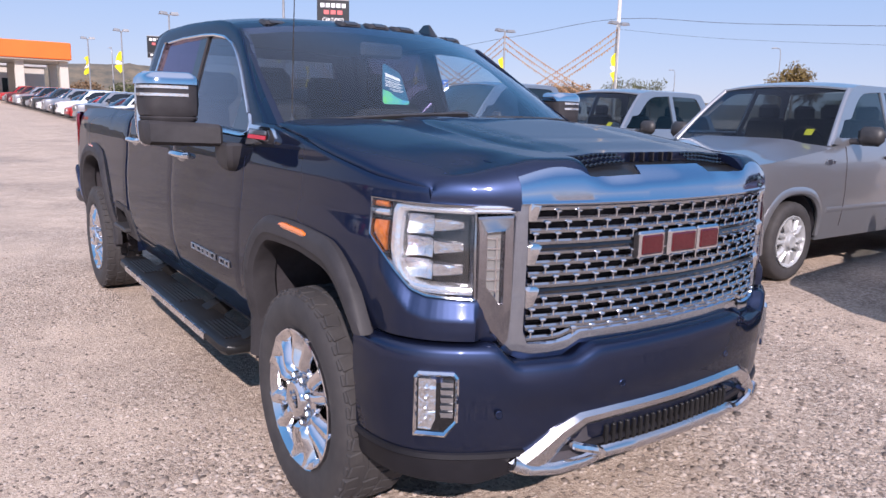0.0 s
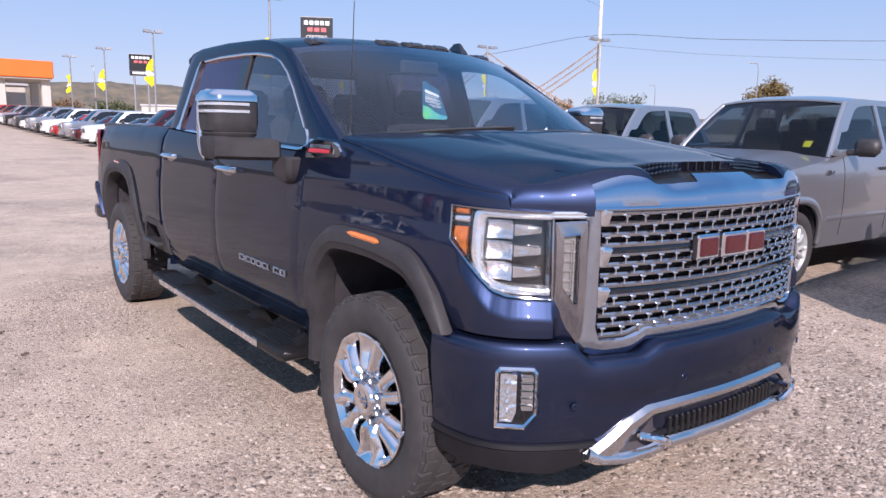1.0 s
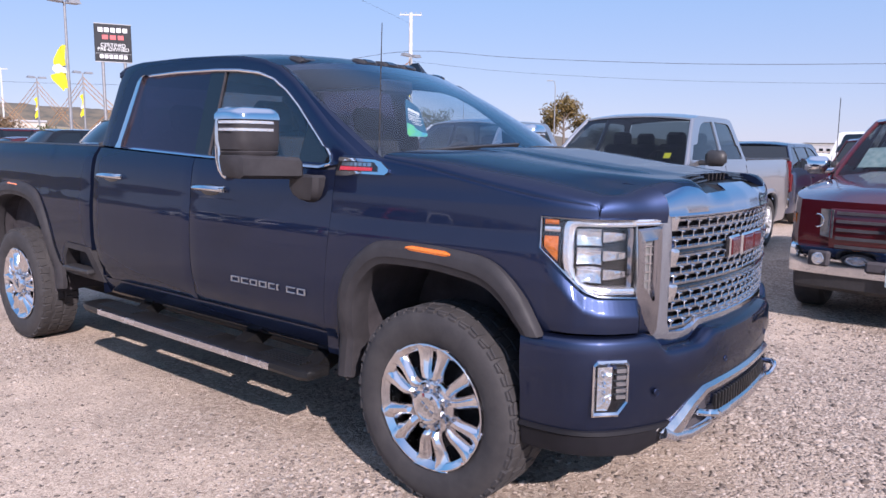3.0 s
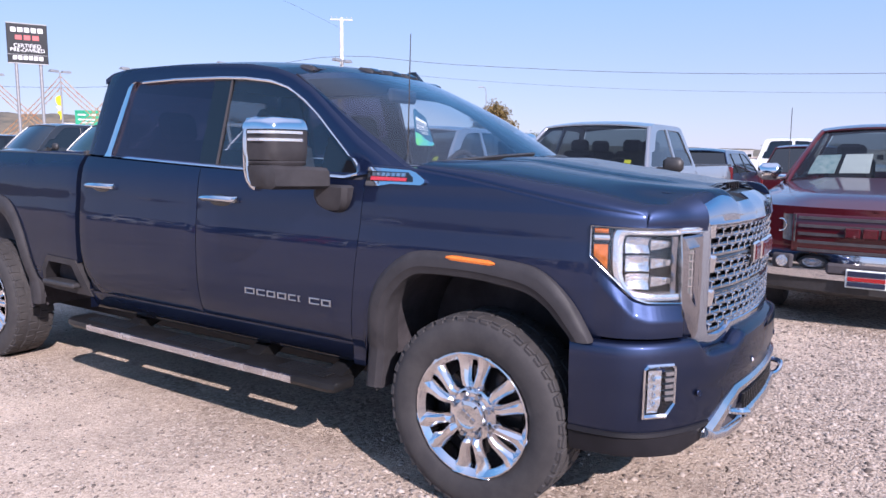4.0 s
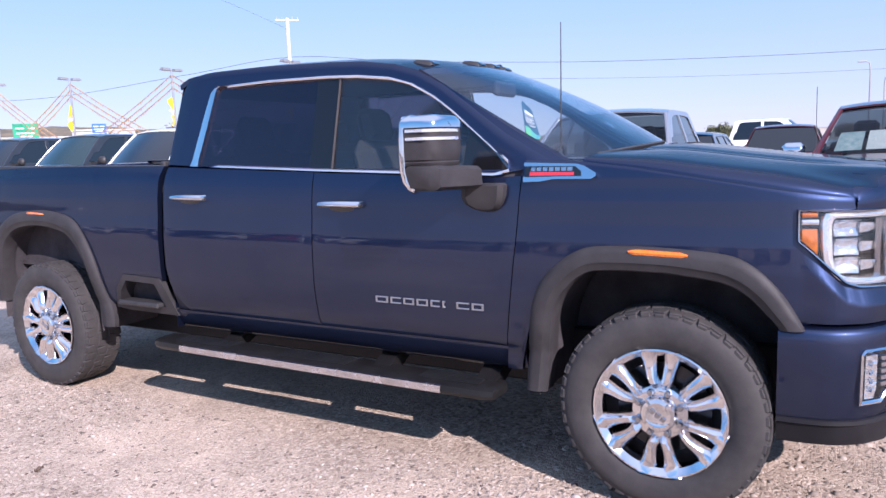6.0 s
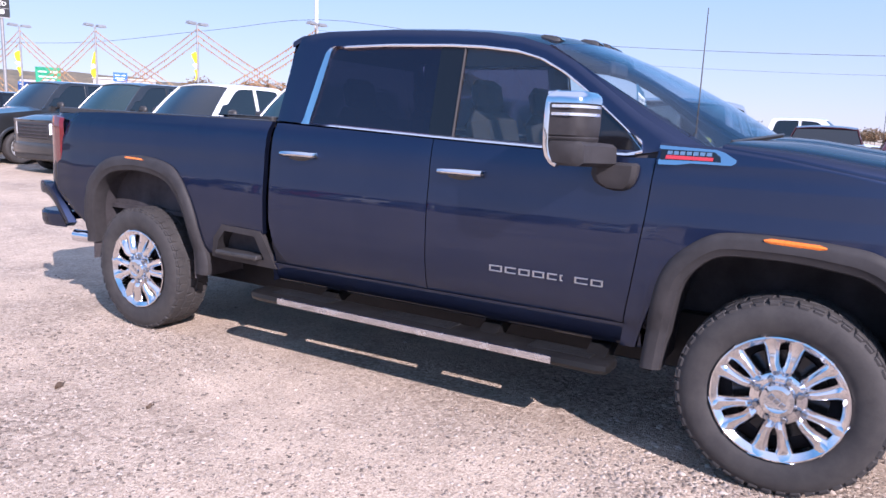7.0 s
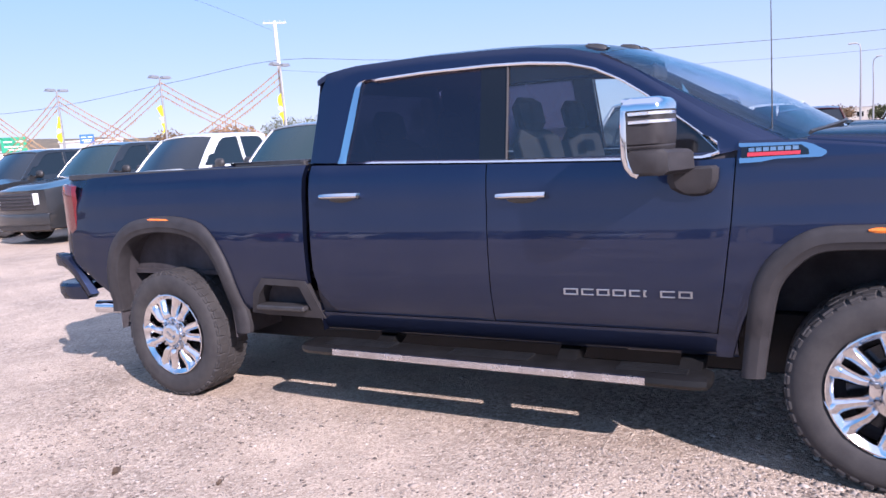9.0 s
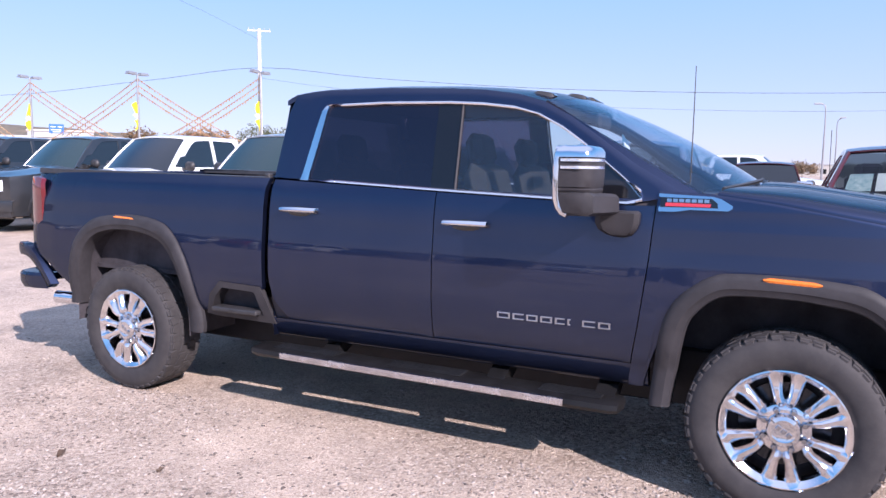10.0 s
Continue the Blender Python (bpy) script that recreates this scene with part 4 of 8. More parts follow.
def build_bumper():
    top = lambda x: 0.812 - 0.060 * SMOOTH(0.715, 0.645, x) + 0.038 * SMOOTH(0.47, 0.37, x)
    bm = bmesh.new()

    def rows(k, s):
        x = BUMP_HALF[k][0]
        t = top(x)
        prof = [(t + 0.006, -0.13), (t + 0.004, -0.05), (t - 0.002, -0.016), (t - 0.010, -0.004), (t - 0.022, 0.002), (t - 0.06, 0.004)]
        dip = SMOOTH(0.72, 0.60, x)
        prof += [(0.70, 0.004), (0.66 - 0.01 * dip, 0.002 + 0.006 * dip), (0.62, -0.002), (0.58, -0.006), (BLUE_LOW(x) + 0.02, -0.010), (BLUE_LOW(x), -0.016), (BLUE_LOW(x) - 0.006, -0.05)]
        return [bump_point(k, z, s, o) for z, o in prof]

    add_grid(bm, full_bumper(rows))
    bumper = part("front_bumper", bm, BLUE, truck, "dark blue front bumper with a chrome lower trim")
    bm = bmesh.new()

    def low(k, s):
        x = BUMP_HALF[k][0]
        b = lut((0.0, 0.43), (0.6, 0.40), (0.75, 0.355), (0.97, 0.37))(x)
        return [bump_point(k, z, s, o) for z, o in ((BLUE_LOW(x) + 0.012, -0.03), (BLUE_LOW(x) + 0.002, -0.006), (BLUE_LOW(x) - 0.012, -0.003), (BLUE_LOW(x) - 0.02, -0.016), (b + 0.02, -0.022), (b, -0.03), (b + 0.01, -0.12))]

    add_grid(bm, full_bumper(low))
    part("bumper_valance", bm, SILLBLACK, bumper, "dark lower valance")
    # chrome trim frame and dark intake
    B = on_bumper
    bm = bmesh.new()
    prism(bm, [(-0.56, 0.42), (-0.40, 0.535), (0.40, 0.535), (0.56, 0.42), (0.40, 0.405), (-0.40, 0.405)], lambda p: B(*p, -0.008), lambda p: B(*p, -0.03))
    part("lower_intake", bm, DARK, bumper)
    bm = bmesh.new()
    path = [(-0.66, 0.435), (-0.60, 0.475), (-0.52, 0.535), (-0.43, 0.575), (-0.3, 0.58), (0.3, 0.58), (0.43, 0.575), (0.52, 0.535), (0.60, 0.475), (0.66, 0.435)]
    inn = [(-0.555, 0.40), (-0.54, 0.42), (-0.475, 0.485), (-0.405, 0.53), (-0.3, 0.538), (0.3, 0.538), (0.405, 0.53), (0.475, 0.485), (0.54, 0.42), (0.555, 0.40)]
    po, pi = [], []
    for k in range(len(path) - 1):
        m = 14 if k == 4 else 4
        for t in range(m):
            po.append(np.array(path[k]) + (np.array(path[k + 1]) - path[k]) * t / m)
            pi.append(np.array(inn[k]) + (np.array(inn[k + 1]) - inn[k]) * t / m)
    po.append(np.array(path[-1])), pi.append(np.array(inn[-1]))
    add_grid(bm, [[B(*o, -0.025), B(*o, -0.004), B(*(o * 0.7 + i * 0.3), 0.010), B(*(o * 0.3 + i * 0.7), 0.010), B(*i, 0.0), B(*i, -0.03)] for o, i in zip(po, pi)])
    part("bumper_trim", bm, TRIMCHROME, bumper, "chrome lower bumper trim", 25)
    bm = bmesh.new()
    path = [B(x, z, 0.002) for x, z in ((-0.650, 0.432), (-0.60, 0.410), (-0.52, 0.402), (-0.42, 0.410), *((v, 0.428) for v in np.linspace(-0.34, 0.34, 15)), (0.42, 0.410), (0.52, 0.402), (0.60, 0.410), (0.650, 0.432))]
    sweep(bm, path, (0, -1, 0.4), [(0.006, -0.020), (0.014, -0.010), (0.015, 0.006), (0.008, 0.018), (-0.02, 0.020), (-0.02, -0.020)])
    part("bumper_step_trim", bm, TRIMCHROME, bumper, "chrome lower bar")
    bm = bmesh.new()
    for k in range(22):
        x = -0.32 + k * 0.0305
        box(bm, B(x, 0.478, -0.008), (0.016, 0.02, 0.075), 0.004)
    part("intake_ribs", bm, BOARD, bumper)
    for x, z in ((-0.70, 0.60), (-0.28, 0.655), (0.28, 0.655), (0.70, 0.60)):
        bm = bmesh.new()
        d = (bump_y(abs(x) + 0.01) - bump_y(abs(x) - 0.01)) / 0.02
        revolve(bm, [(0.013, 0.004), (0.013, -0.002), (0.011, -0.004), (0.010, -0.0025), (0.001, -0.0025)], 18, Matrix.Translation(on_bumper(x, z, 0.006)) @ Matrix.Rotation(math.atan(d) * (1 if x > 0 else -1), 4, "Z") @ Matrix.Rotation(radians(90), 4, "Z"))
        part("parking_sensor", bm, BLUE, bumper)
    for s in (-1, 1):
        bm = bmesh.new()  # recovery hook
        path = [B(s * 0.46, 0.47, -0.06), B(s * 0.455, 0.475, 0.02), B(s * 0.430, 0.474, 0.045), B(s * 0.390, 0.458, 0.045), B(s * 0.365, 0.43, 0.02), B(s * 0.37, 0.42, -0.05)]
        tube(bm, spline(path, 18), 0.014, 8)
        part("tow_hook", bm, CHROME, bumper, "chrome tow hook")
        # fog lamp in its bright frame
        Q = lambda t, z, o: (lambda f: bump_point(int(f), z - 0.016, s, o).lerp(bump_point(int(f) + 1, z - 0.016, s, o), f - int(f)))(FOG_K[0] + t * (FOG_K[1] - FOG_K[0]))
        bm = bmesh.new()
        out = [(0.0, 0.545), (0.0, 0.735), (0.1, 0.752), (0.9, 0.752), (1.0, 0.735), (1.0, 0.595), (0.72, 0.545)]
        inn = [(0.08, 0.562), (0.08, 0.73), (0.14, 0.738), (0.86, 0.738), (0.92, 0.73), (0.92, 0.60), (0.68, 0.562)]
        rows = [[Q(*o, -0.01), Q(*o, 0.012), Q(*[(a + b) / 2 for a, b in zip(o, i)], 0.018), Q(*i, 0.012), Q(*i, -0.01)] for o, i in zip(out, inn)]
        add_grid(bm, rows, wrap_rows=True)
        fog = part("fog_lamp", bm, CHROME, truck, "square LED fog lamp in a chrome frame", 25)
        bm = bmesh.new()
        prism(bm, inn, lambda p: Q(*p, 0.007), lambda p: Q(*p, -0.02))
        part("fog_backing", bm, GLOSSBLACK, fog)
        bm = bmesh.new()
        prism(bm, [(0.12, 0.57), (0.12, 0.73), (0.50, 0.73), (0.50, 0.605), (0.40, 0.57)], lambda p: Q(*p, 0.013), lambda p: Q(*p, 0.002))
        part("fog_reflector", bm, REFLECTOR, fog)
        for z in (0.605, 0.637, 0.669, 0.701):
            bm = bmesh.new()
            c = Q(0.31, z, 0.014)
            revolve(bm, [(0.001, 0.004), (0.009, 0.002), (0.011, -0.004)], 10, Matrix.Translation(c) @ Matrix.Rotation(radians(-90 - s * 35), 4, "Z"))
            part("led_eye", bm, CHROME, fog)
        for k in range(5):
            bm = bmesh.new()
            z = 0.612 + k * 0.024
            prism(bm, [(0.62, z), (0.60, z + 0.015), (0.88, z + 0.015), (0.88, z)], lambda p: Q(*p, 0.018), lambda p: Q(*p, 0.0))
            part("fog_slat", bm, SATIN, fog)


GREEN_X = lambda z: 0.900 - (z - 1.40) * 0.315  # half width of the upper cab
DLO = [(2.645, 1.452), (1.75, 1.412), (1.10, 1.388), (0.72, 1.376), (0.66, 1.388), (0.67, 1.43), (0.76, 1.505), (0.86, 1.583), (0.972, 1.672), (1.09, 1.752), (1.22, 1.819), (1.36, 1.860), (1.55, 1.884), (1.75, 1.896), (2.15, 1.904), (2.54, 1.897), (2.575, 1.88), (2.60, 1.75)]


def build_cab():
    dlo = resample([*DLO], 120, closed=True)
    outer = [(2.85, 1.465), (1.75, 1.425), (1.0, 1.405), (0.60, 1.40), (0.46, 1.425), (0.55, 1.475), (0.70, 1.558), (0.82, 1.640), (0.94, 1.724), (1.06, 1.806), (1.20, 1.880), (1.35, 1.925), (1.55, 1.955), (1.75, 1.968), (2.15, 1.984), (2.62, 1.985), (2.79, 1.965), (2.83, 1.85)]
    outs = []
    n = len(DLO)
    lens = [math.dist(DLO[i], DLO[(i + 1) % n]) for i in range(n)]
    cum = np.r_[0, np.cumsum(lens)]
    for k in range(120):
        d = cum[-1] * k / 120
        i = min(int(np.searchsorted(cum, d, side="right") - 1), n - 1)
        f = (d - cum[i]) / lens[i]
        a, b = np.array(outer[i]), np.array(outer[(i + 1) % n])
        outs.append(a + (b - a) * f)
    for s in (-1, 1):
        G = lambda p, o=0.0: (s * (GREEN_X(p[1]) + o), p[0], p[1])
        bm = bmesh.new()
        rows = [[G(o, -0.045), G(o, -0.006), G(o * 0.9 + i * 0.1, 0.0), G(o * 0.5 + i * 0.5, 0.003), G(i, 0.0), G(i, -0.02)] for o, i in zip(outs, dlo)]
        add_grid(bm, rows, wrap_rows=True)
        part("cab_side_frame", bm, BLUE, truck)
        mid = np.array((1.6, 1.64))
        bm = bmesh.new()  # bright trim round the side windows, wide at the rear
        rows = []
        for p in dlo:
            w = 0.014 + 0.034 * SMOOTH(2.52, 2.62, p[0])
            q = p + (mid - p) / np.linalg.norm(mid - p) * w if p[0] < 2.47 else p - np.array((w, 0.0))
            if p[0] < 2.47 and p[1] < 1.47:
                q = p + np.array((0, w))
            elif p[0] < 2.47 and p[1] > 1.86:
                q = p - np.array((0, w))
            o1, o2, o3 = (0.017, 0.012, 0.003) if p[1] < 1.47 and p[0] > 0.7 else (0.008, 0.012, 0.008)  # the belt line leans to the sky
            rows.append([G(p, -0.005), G(p, o1), G((p + q) / 2, o2), G(q, o3), G(q, -0.012)])
        add_grid(bm, rows, wrap_rows=True)
        part("window_trim", bm, CHROME, truck, "chrome window surround")
        # panes and the black pillar between them
        tops = lambda y: float(np.interp(y, [p[0] for p in DLO[5:16]], [p[1] for p in DLO[5:16]]))
        bots = lambda y: float(np.interp(y, [0.66, 0.72, 1.10, 1.75, 2.645], [1.39, 1.376, 1.388, 1.412, 1.452]))
        for name, y0, y1, mat in (("front_window", 0.665, 1.655, SIDEGLASS), ("rear_window", 1.70, 2.62, PRIVACY)):
            bm = bmesh.new()
            add_grid(bm, [[G((y, bots(y) + (max(tops(min(y, 2.54)), bots(y) + 0.004) - bots(y)) * j / 8), -0.010) for j in range(9)] for y in np.linspace(y0, y1, 30)])
            pane = part(name, bm, mat, truck, "dark privacy glass" if mat is PRIVACY else "lightly tinted glass", face=(s, 0, 0.1))
            pane.visible_shadow = mat is PRIVACY
        bm = bmesh.new()
        vs = add_grid(bm, [[G((y + 0.012 * (j - 4) / 4, bots(y) + (tops(y) - bots(y)) * j / 8), -0.006) for j in range(9)] for y in (1.66, 1.68, 1.74, 1.80)])
        add_skirt(bm, vs, (-s * 0.02, 0, 0))
        part("b_pillar_cover", bm, PILLAR, truck, "gloss black pillar cover")
        bm = bmesh.new()
        tube(bm, [G((1.652 + 0.012 * (j - 4) / 4, bots(1.65) + (tops(1.65) - bots(1.65)) * j / 8), -0.004) for j in range(9)], 0.007, 6)
        part("window_channel", bm, TRIM, truck)
        # triangle behind the mirror
        bm = bmesh.new()
        prism(bm, [(0.665, 1.395), (0.90, 1.386), (0.885, 1.590), (0.765, 1.500)], lambda p: G(p, -0.004), lambda p: G(p, -0.03))
        part("mirror_sail", bm, GLOSSBLACK, truck)
    # roof
    bm = bmesh.new()
    grid = []
    for y in np.linspace(1.20, 2.86, 26):
        row = []
        for u in np.linspace(-1, 1, 25):
            f = lut((1.20, 1.880), (1.35, 1.924), (1.55, 1.953), (1.75, 1.968), (2.15, 1.984), (2.62, 1.985), (2.79, 1.965), (2.86, 1.93))(y)
            z = f + lut((1.20, 0.050), (1.8, 0.055), (2.86, 0.05))(y) * (1 - abs(u) ** 2.6)
            yy = y - 0.105 * (1 - u * u) * SMOOTH(1.7, 1.20, y) + 0.02 * (1 - u * u) * SMOOTH(2.6, 2.8, y)
            row.append((u * (GREEN_X(f) - 0.004), yy, z))
        grid.append(row)
    vs = add_grid(bm, grid)
    add_skirt(bm, vs, (0, 0, -0.03))
    part("roof", bm, BLUE, truck, "dark blue cab roof")
    bm = bmesh.new()
    add_skirt(bm, add_grid(bm, [[(x, y, 1.93 - 0.03 * abs(x)) for x in np.linspace(-0.68, 0.68, 7)] for y in np.linspace(1.36, 2.72, 6)]), (0, 0, 0.01))
    part("headliner", bm, HEADLINER, truck)
    # windshield with a dark border
    bm = bmesh.new()
    ws = lambda u, v: Vector((u * (0.862 + (0.742 - 0.862) * v), (0.40 - 0.24 * (1 - u * u)) * (1 - v) + (1.20 - 0.105 * (1 - u * u)) * v - 0.05 * math.sin(math.pi * v) * (1 - abs(u) ** 3) * 0.5, (1.425 + 0.035 * (1 - u * u)) * (1 - v) + (1.880 + 0.050 * (1 - abs(u) ** 2.6)) * v + 0.022 * math.sin(math.pi * v) * (1 - abs(u) ** 5) - 0.006 * math.sin(math.pi * v) * abs(u) ** 5))
    add_grid(bm, [[ws(u, v) for u in np.linspace(-1, 1, 25)] for v in np.linspace(0, 1, 15)])
    glass = part("windshield", bm, WINDSHIELD, truck, "raked clear windshield", face=(0, -1, 1))
    glass.visible_shadow = False
    for s in (-1, 1):
        bm = bmesh.new()  # painted A-pillar
        rows = []
        for v in np.linspace(0, 1, 15):
            a = ws(s, v)
            b = ws(s * 0.985, v)
            k = np.interp(a.z, [1.425, 1.475, 1.558, 1.640, 1.724, 1.806, 1.880, 1.925], [0.46, 0.55, 0.70, 0.82, 0.94, 1.06, 1.20, 1.35])
            e = Vector((s * (GREEN_X(a.z) - 0.006), k, a.z))
            rows.append([b + Vector((0, 0.02, -0.012)), b + Vector((0, -0.002, 0.004)), a.lerp(e, 0.35) + Vector((s * 0.004, -0.01, 0.006)), e, e + Vector((-s * 0.04, 0.03, -0.01))])
        add_grid(bm, rows)
        part("a_pillar", bm, BLUE, truck)
    bm = bmesh.new()  # cowl and wipers
    rows = [[(u * 0.84, 0.33 - 0.20 * (1 - u * u) + d, 1.415 + 0.033 * (1 - u * u) + h) for u in np.linspace(-1, 1, 17)] for d, h in ((-0.015, 0.0), (0.04, 0.004), (0.10, 0.006))]
    add_skirt(bm, add_grid(bm, rows), (0, 0, -0.03))
    part("cowl", bm, PLASTIC, truck, "black cowl below the windshield")
    for x0, x1 in ((-0.70, -0.08), (0.0, 0.62)):
        bm = bmesh.new()
        path = [ws(x / 0.83, 0.012 + 0.03 * t) + Vector((0, -0.016, 0.010)) for t, x in ((t, x0 + (x1 - x0) * t) for t in np.linspace(0, 1, 8))]
        sweep(bm, path, (0, -0.5, 0.8), [(0.010, -0.006), (0.010, 0.006), (-0.008, 0.006), (-0.008, -0.006)])
        part("wiper", bm, PLASTIC, truck, "black wiper blade")
    # back wall of the cab with its window
    bm = bmesh.new()
    ring_o = [(-0.88, 1.40), (0.88, 1.40), (0.71, 1.95), (-0.71, 1.95)]
    ring_i = [(-0.62, 1.50), (0.62, 1.50), (0.58, 1.86), (-0.58, 1.86)]
    add_grid(bm, [[(x, 2.845, z), (a, 2.84, b), (a, 2.81, b)] for (x, z), (a, b) in zip(ring_o, ring_i)], wrap_rows=True)
    add_grid(bm, [[(-0.92, 2.835, 0.5), (0.92, 2.835, 0.5)], [(-0.92, 2.84, 1.0), (0.92, 2.84, 1.0)], [(-0.88, 2.845, 1.40), (0.88, 2.845, 1.40)]])
    part("cab_back", bm, BLUE, truck)
    bm = bmesh.new()
    add_grid(bm, [[(-0.62, 2.825, 1.50), (0, 2.825, 1.50), (0.62, 2.825, 1.50)], [(-0.58, 2.825, 1.86), (0, 2.825, 1.86), (0.58, 2.825, 1.86)]])
    part("back_window", bm, BACKGLASS, truck, "rear cab glass", face=(0, 1, 0)).visible_shadow = False
    # roof marker lamps and the fin
    for x, y in ((-0.545, 1.235), (-0.15, 1.165), (0.02, 1.155), (0.19, 1.165), (0.56, 1.235)):
        bm = bmesh.new()
        z = 1.900 + 0.048 * (1 - (abs(x) / 0.73) ** 2.6)
        hull(bm, [(x + dx * 0.052, y + dy, z + dz) for dx in (-1, 1) for dy, dz in ((-0.03, -0.008), (-0.02, 0.008), (0.012, 0.020), (0.06, 0.026), (0.095, 0.01))] + [(x + dx * 0.065, y + dy, z - 0.012 + 0.012 * (dy > 0)) for dx in (-1, 1) for dy in (-0.02, 0.09)])
        lamp = part("roof_lamp", bm, PLASTIC, truck, "black roof marker lamp")
        bm = bmesh.new()
        hull(bm, [(x + dx * 0.034, y + dy, z + dz) for dx in (-1, 1) for dy, dz in ((-0.031, 0.0), (-0.021, 0.010), (0.008, 0.022), (0.0, 0.012))])
        part("lamp_lens", bm, GLOSSBLACK, lamp)
    bm = bmesh.new()
    hull(bm, [(0.46 + dx, y, z) for dx, y, z in ((-0.035, 1.22, 1.905), (0.035, 1.22, 1.905), (-0.03, 1.42, 1.955), (0.03, 1.42, 1.955), (-0.006, 1.31, 2.015), (0.006, 1.31, 2.015), (-0.006, 1.36, 2.015), (0.006, 1.36, 2.015), (-0.012, 1.25, 1.945), (0.012, 1.25, 1.945))])
    part("roof_fin", bm, GLOSSBLACK, truck, "dark shark-fin aerial")
    bm = bmesh.new()  # whip aerial on the right fender
    tube(bm, [(-0.792, 0.462, 1.40), (-0.79, 0.465, 1.46)], [0.012, 0.008], 8)
    tube(bm, [(-0.79, 0.465, 1.45), (-0.78, 0.466, 1.75), (-0.768, 0.468, 2.02)], [0.0032, 0.0028, 0.002], 6)
    part("antenna", bm, PLASTIC, truck, "black whip antenna")


def build_bed():
    bm = bmesh.new()
    add_skirt(bm, add_grid(bm, [[(x, y, 0.82) for x in np.linspace(-0.82, 0.82, 7)] for y in np.linspace(2.88, 5.03, 7)]), (0, 0, -0.03))
    part("bed_floor", bm, DARK, truck)
    for y, nm in ((2.915, "bed_front_wall"), (5.06, "tailgate")):
        bm = bmesh.new()
        box(bm, (0, y, 1.16), (1.66, 0.035, 0.62), 0.012)
        part(nm, bm, BLUE, truck)
    bm = bmesh.new()
    box(bm, (0, 2.935, 1.470), (1.70, 0.045, 0.03), 0.008)
    part("bed_front_rail", bm, PLASTIC, truck)
    for s in (-1, 1):
        bm = bmesh.new()  # tail lamp wrapping the corner
        rows = []
        for i, (x, y) in enumerate(((0.928, 4.915), (0.925, 4.97), (0.912, 5.03), (0.88, 5.085), (0.80, 5.105), (0.72, 5.105))):
            rows.append([(s * (x + 0.012 - 0.012 * (j in (0, 8))), y + 0.008, 1.03 + 0.40 * j / 8 - (0.015 * (i == 0) if j == 8 else 0)) for j in range(9)])
        add_skirt(bm, add_grid(bm, rows), (-s * 0.02, -0.02, 0))
        part("tail_lamp", bm, REDLENS, truck, "red wraparound tail lamp")
        bm = bmesh.new()  # corner step of the rear bumper
        rows = []
        for x, y in ((0.93, 4.93), (0.955, 5.05), (0.95, 5.18), (0.90, 5.27), (0.80, 5.31), (0.4, 5.33), (0.0, 5.33)):
            rows.append([(s * (x - o), y - o * 0.4, z) for z, o in ((0.60, 0.05), (0.605, 0.015), (0.64, 0.0), (0.70, 0.0), (0.72, 0.02), (0.725, 0.10))])
        add_grid(bm, rows)
        part("rear_bumper", bm, BLUE, truck, "dark blue rear step bumper")
        for path, wd in (([(s * 0.86, 5.30, 0.885), (s * 0.91, 5.22, 0.89), (s * 0.935, 5.12, 0.885), (s * 0.94, 5.03, 0.83), (s * 0.935, 4.96, 0.74), (s * 0.92, 4.90, 0.63)], 0.045), ([(s * 0.84, 5.31, 0.66), (s * 0.90, 5.22, 0.655), (s * 0.925, 5.10, 0.65), (s * 0.92, 4.97, 0.645)], 0.035)):
            bm = bmesh.new()
            sweep(bm, spline(path, 16), (s, 0.35, 0), [(0.006, -wd), (0.014, -wd * 0.5), (0.014, wd * 0.5), (0.006, wd), (-0.05, wd), (-0.05, -wd)])
            part("bumper_corner", bm, BLUE, truck, "dark blue bumper corner")
        # pocket step between cab and rear wheel
        bm = bmesh.new()
        out = [(2.90, 0.80), (3.22, 0.81), (3.31, 0.72), (3.37, 0.585), (3.25, 0.575), (2.82, 0.57)]
        inn = [(2.945, 0.765), (3.20, 0.772), (3.265, 0.705), (3.30, 0.635), (3.20, 0.622), (2.90, 0.618)]
        put = lambda p, o: (s * (side_x(3.0, p[1]) + o), p[0], p[1])
        add_grid(bm, [[put(o, -0.03), put(o, 0.006), put(i, 0.010), put(i, -0.10)] for o, i in zip(out, inn)], wrap_rows=True)
        step = part("bed_step", bm, TRIM, truck, "dark plastic side step recessed behind the cab")
        bm = bmesh.new()
        prism(bm, inn, lambda p: put(p, -0.085), lambda p: put(p, -0.10))
        part("step_pocket", bm, DARK, step)
        bm = bmesh.new()
        box(bm, (s * 0.935, 3.10, 0.632), (0.10, 0.36, 0.03), 0.008)
        part("step_tread", bm, PLASTIC, step)
    bm = bmesh.new()
    tube(bm, [(-0.70, 4.55, 0.50), (-0.80, 4.75, 0.53), (-0.875, 4.90, 0.545)], 0.045, 14, cap=False)
    part("exhaust_tip", bm, CHROME, truck, "bright exhaust tip")
    # frame, axles, underbody
    for s in (-1, 1):
        bm = bmesh.new()
        box(bm, (s * 0.48, 2.2, 0.47), (0.09, 5.6, 0.30), 0.01)
        part("frame_rail", bm, SILLBLACK, truck)
    for y in (0.0, 4.037):
        bm = bmesh.new()
        tube(bm, [(-0.8, y, 0.42), (0.8, y, 0.42)], 0.06, 12)
        revolve(bm, [(0.001, -0.14), (0.12, -0.10), (0.16, 0), (0.12, 0.1), (0.001, 0.14)], 14, pose(0.1, y, 0.42))
        part("axle", bm, DARK, truck)
    bm = bmesh.new()
    box(bm, (0, 2.1, 0.665), (1.5, 2.9, 0.1), 0.02)
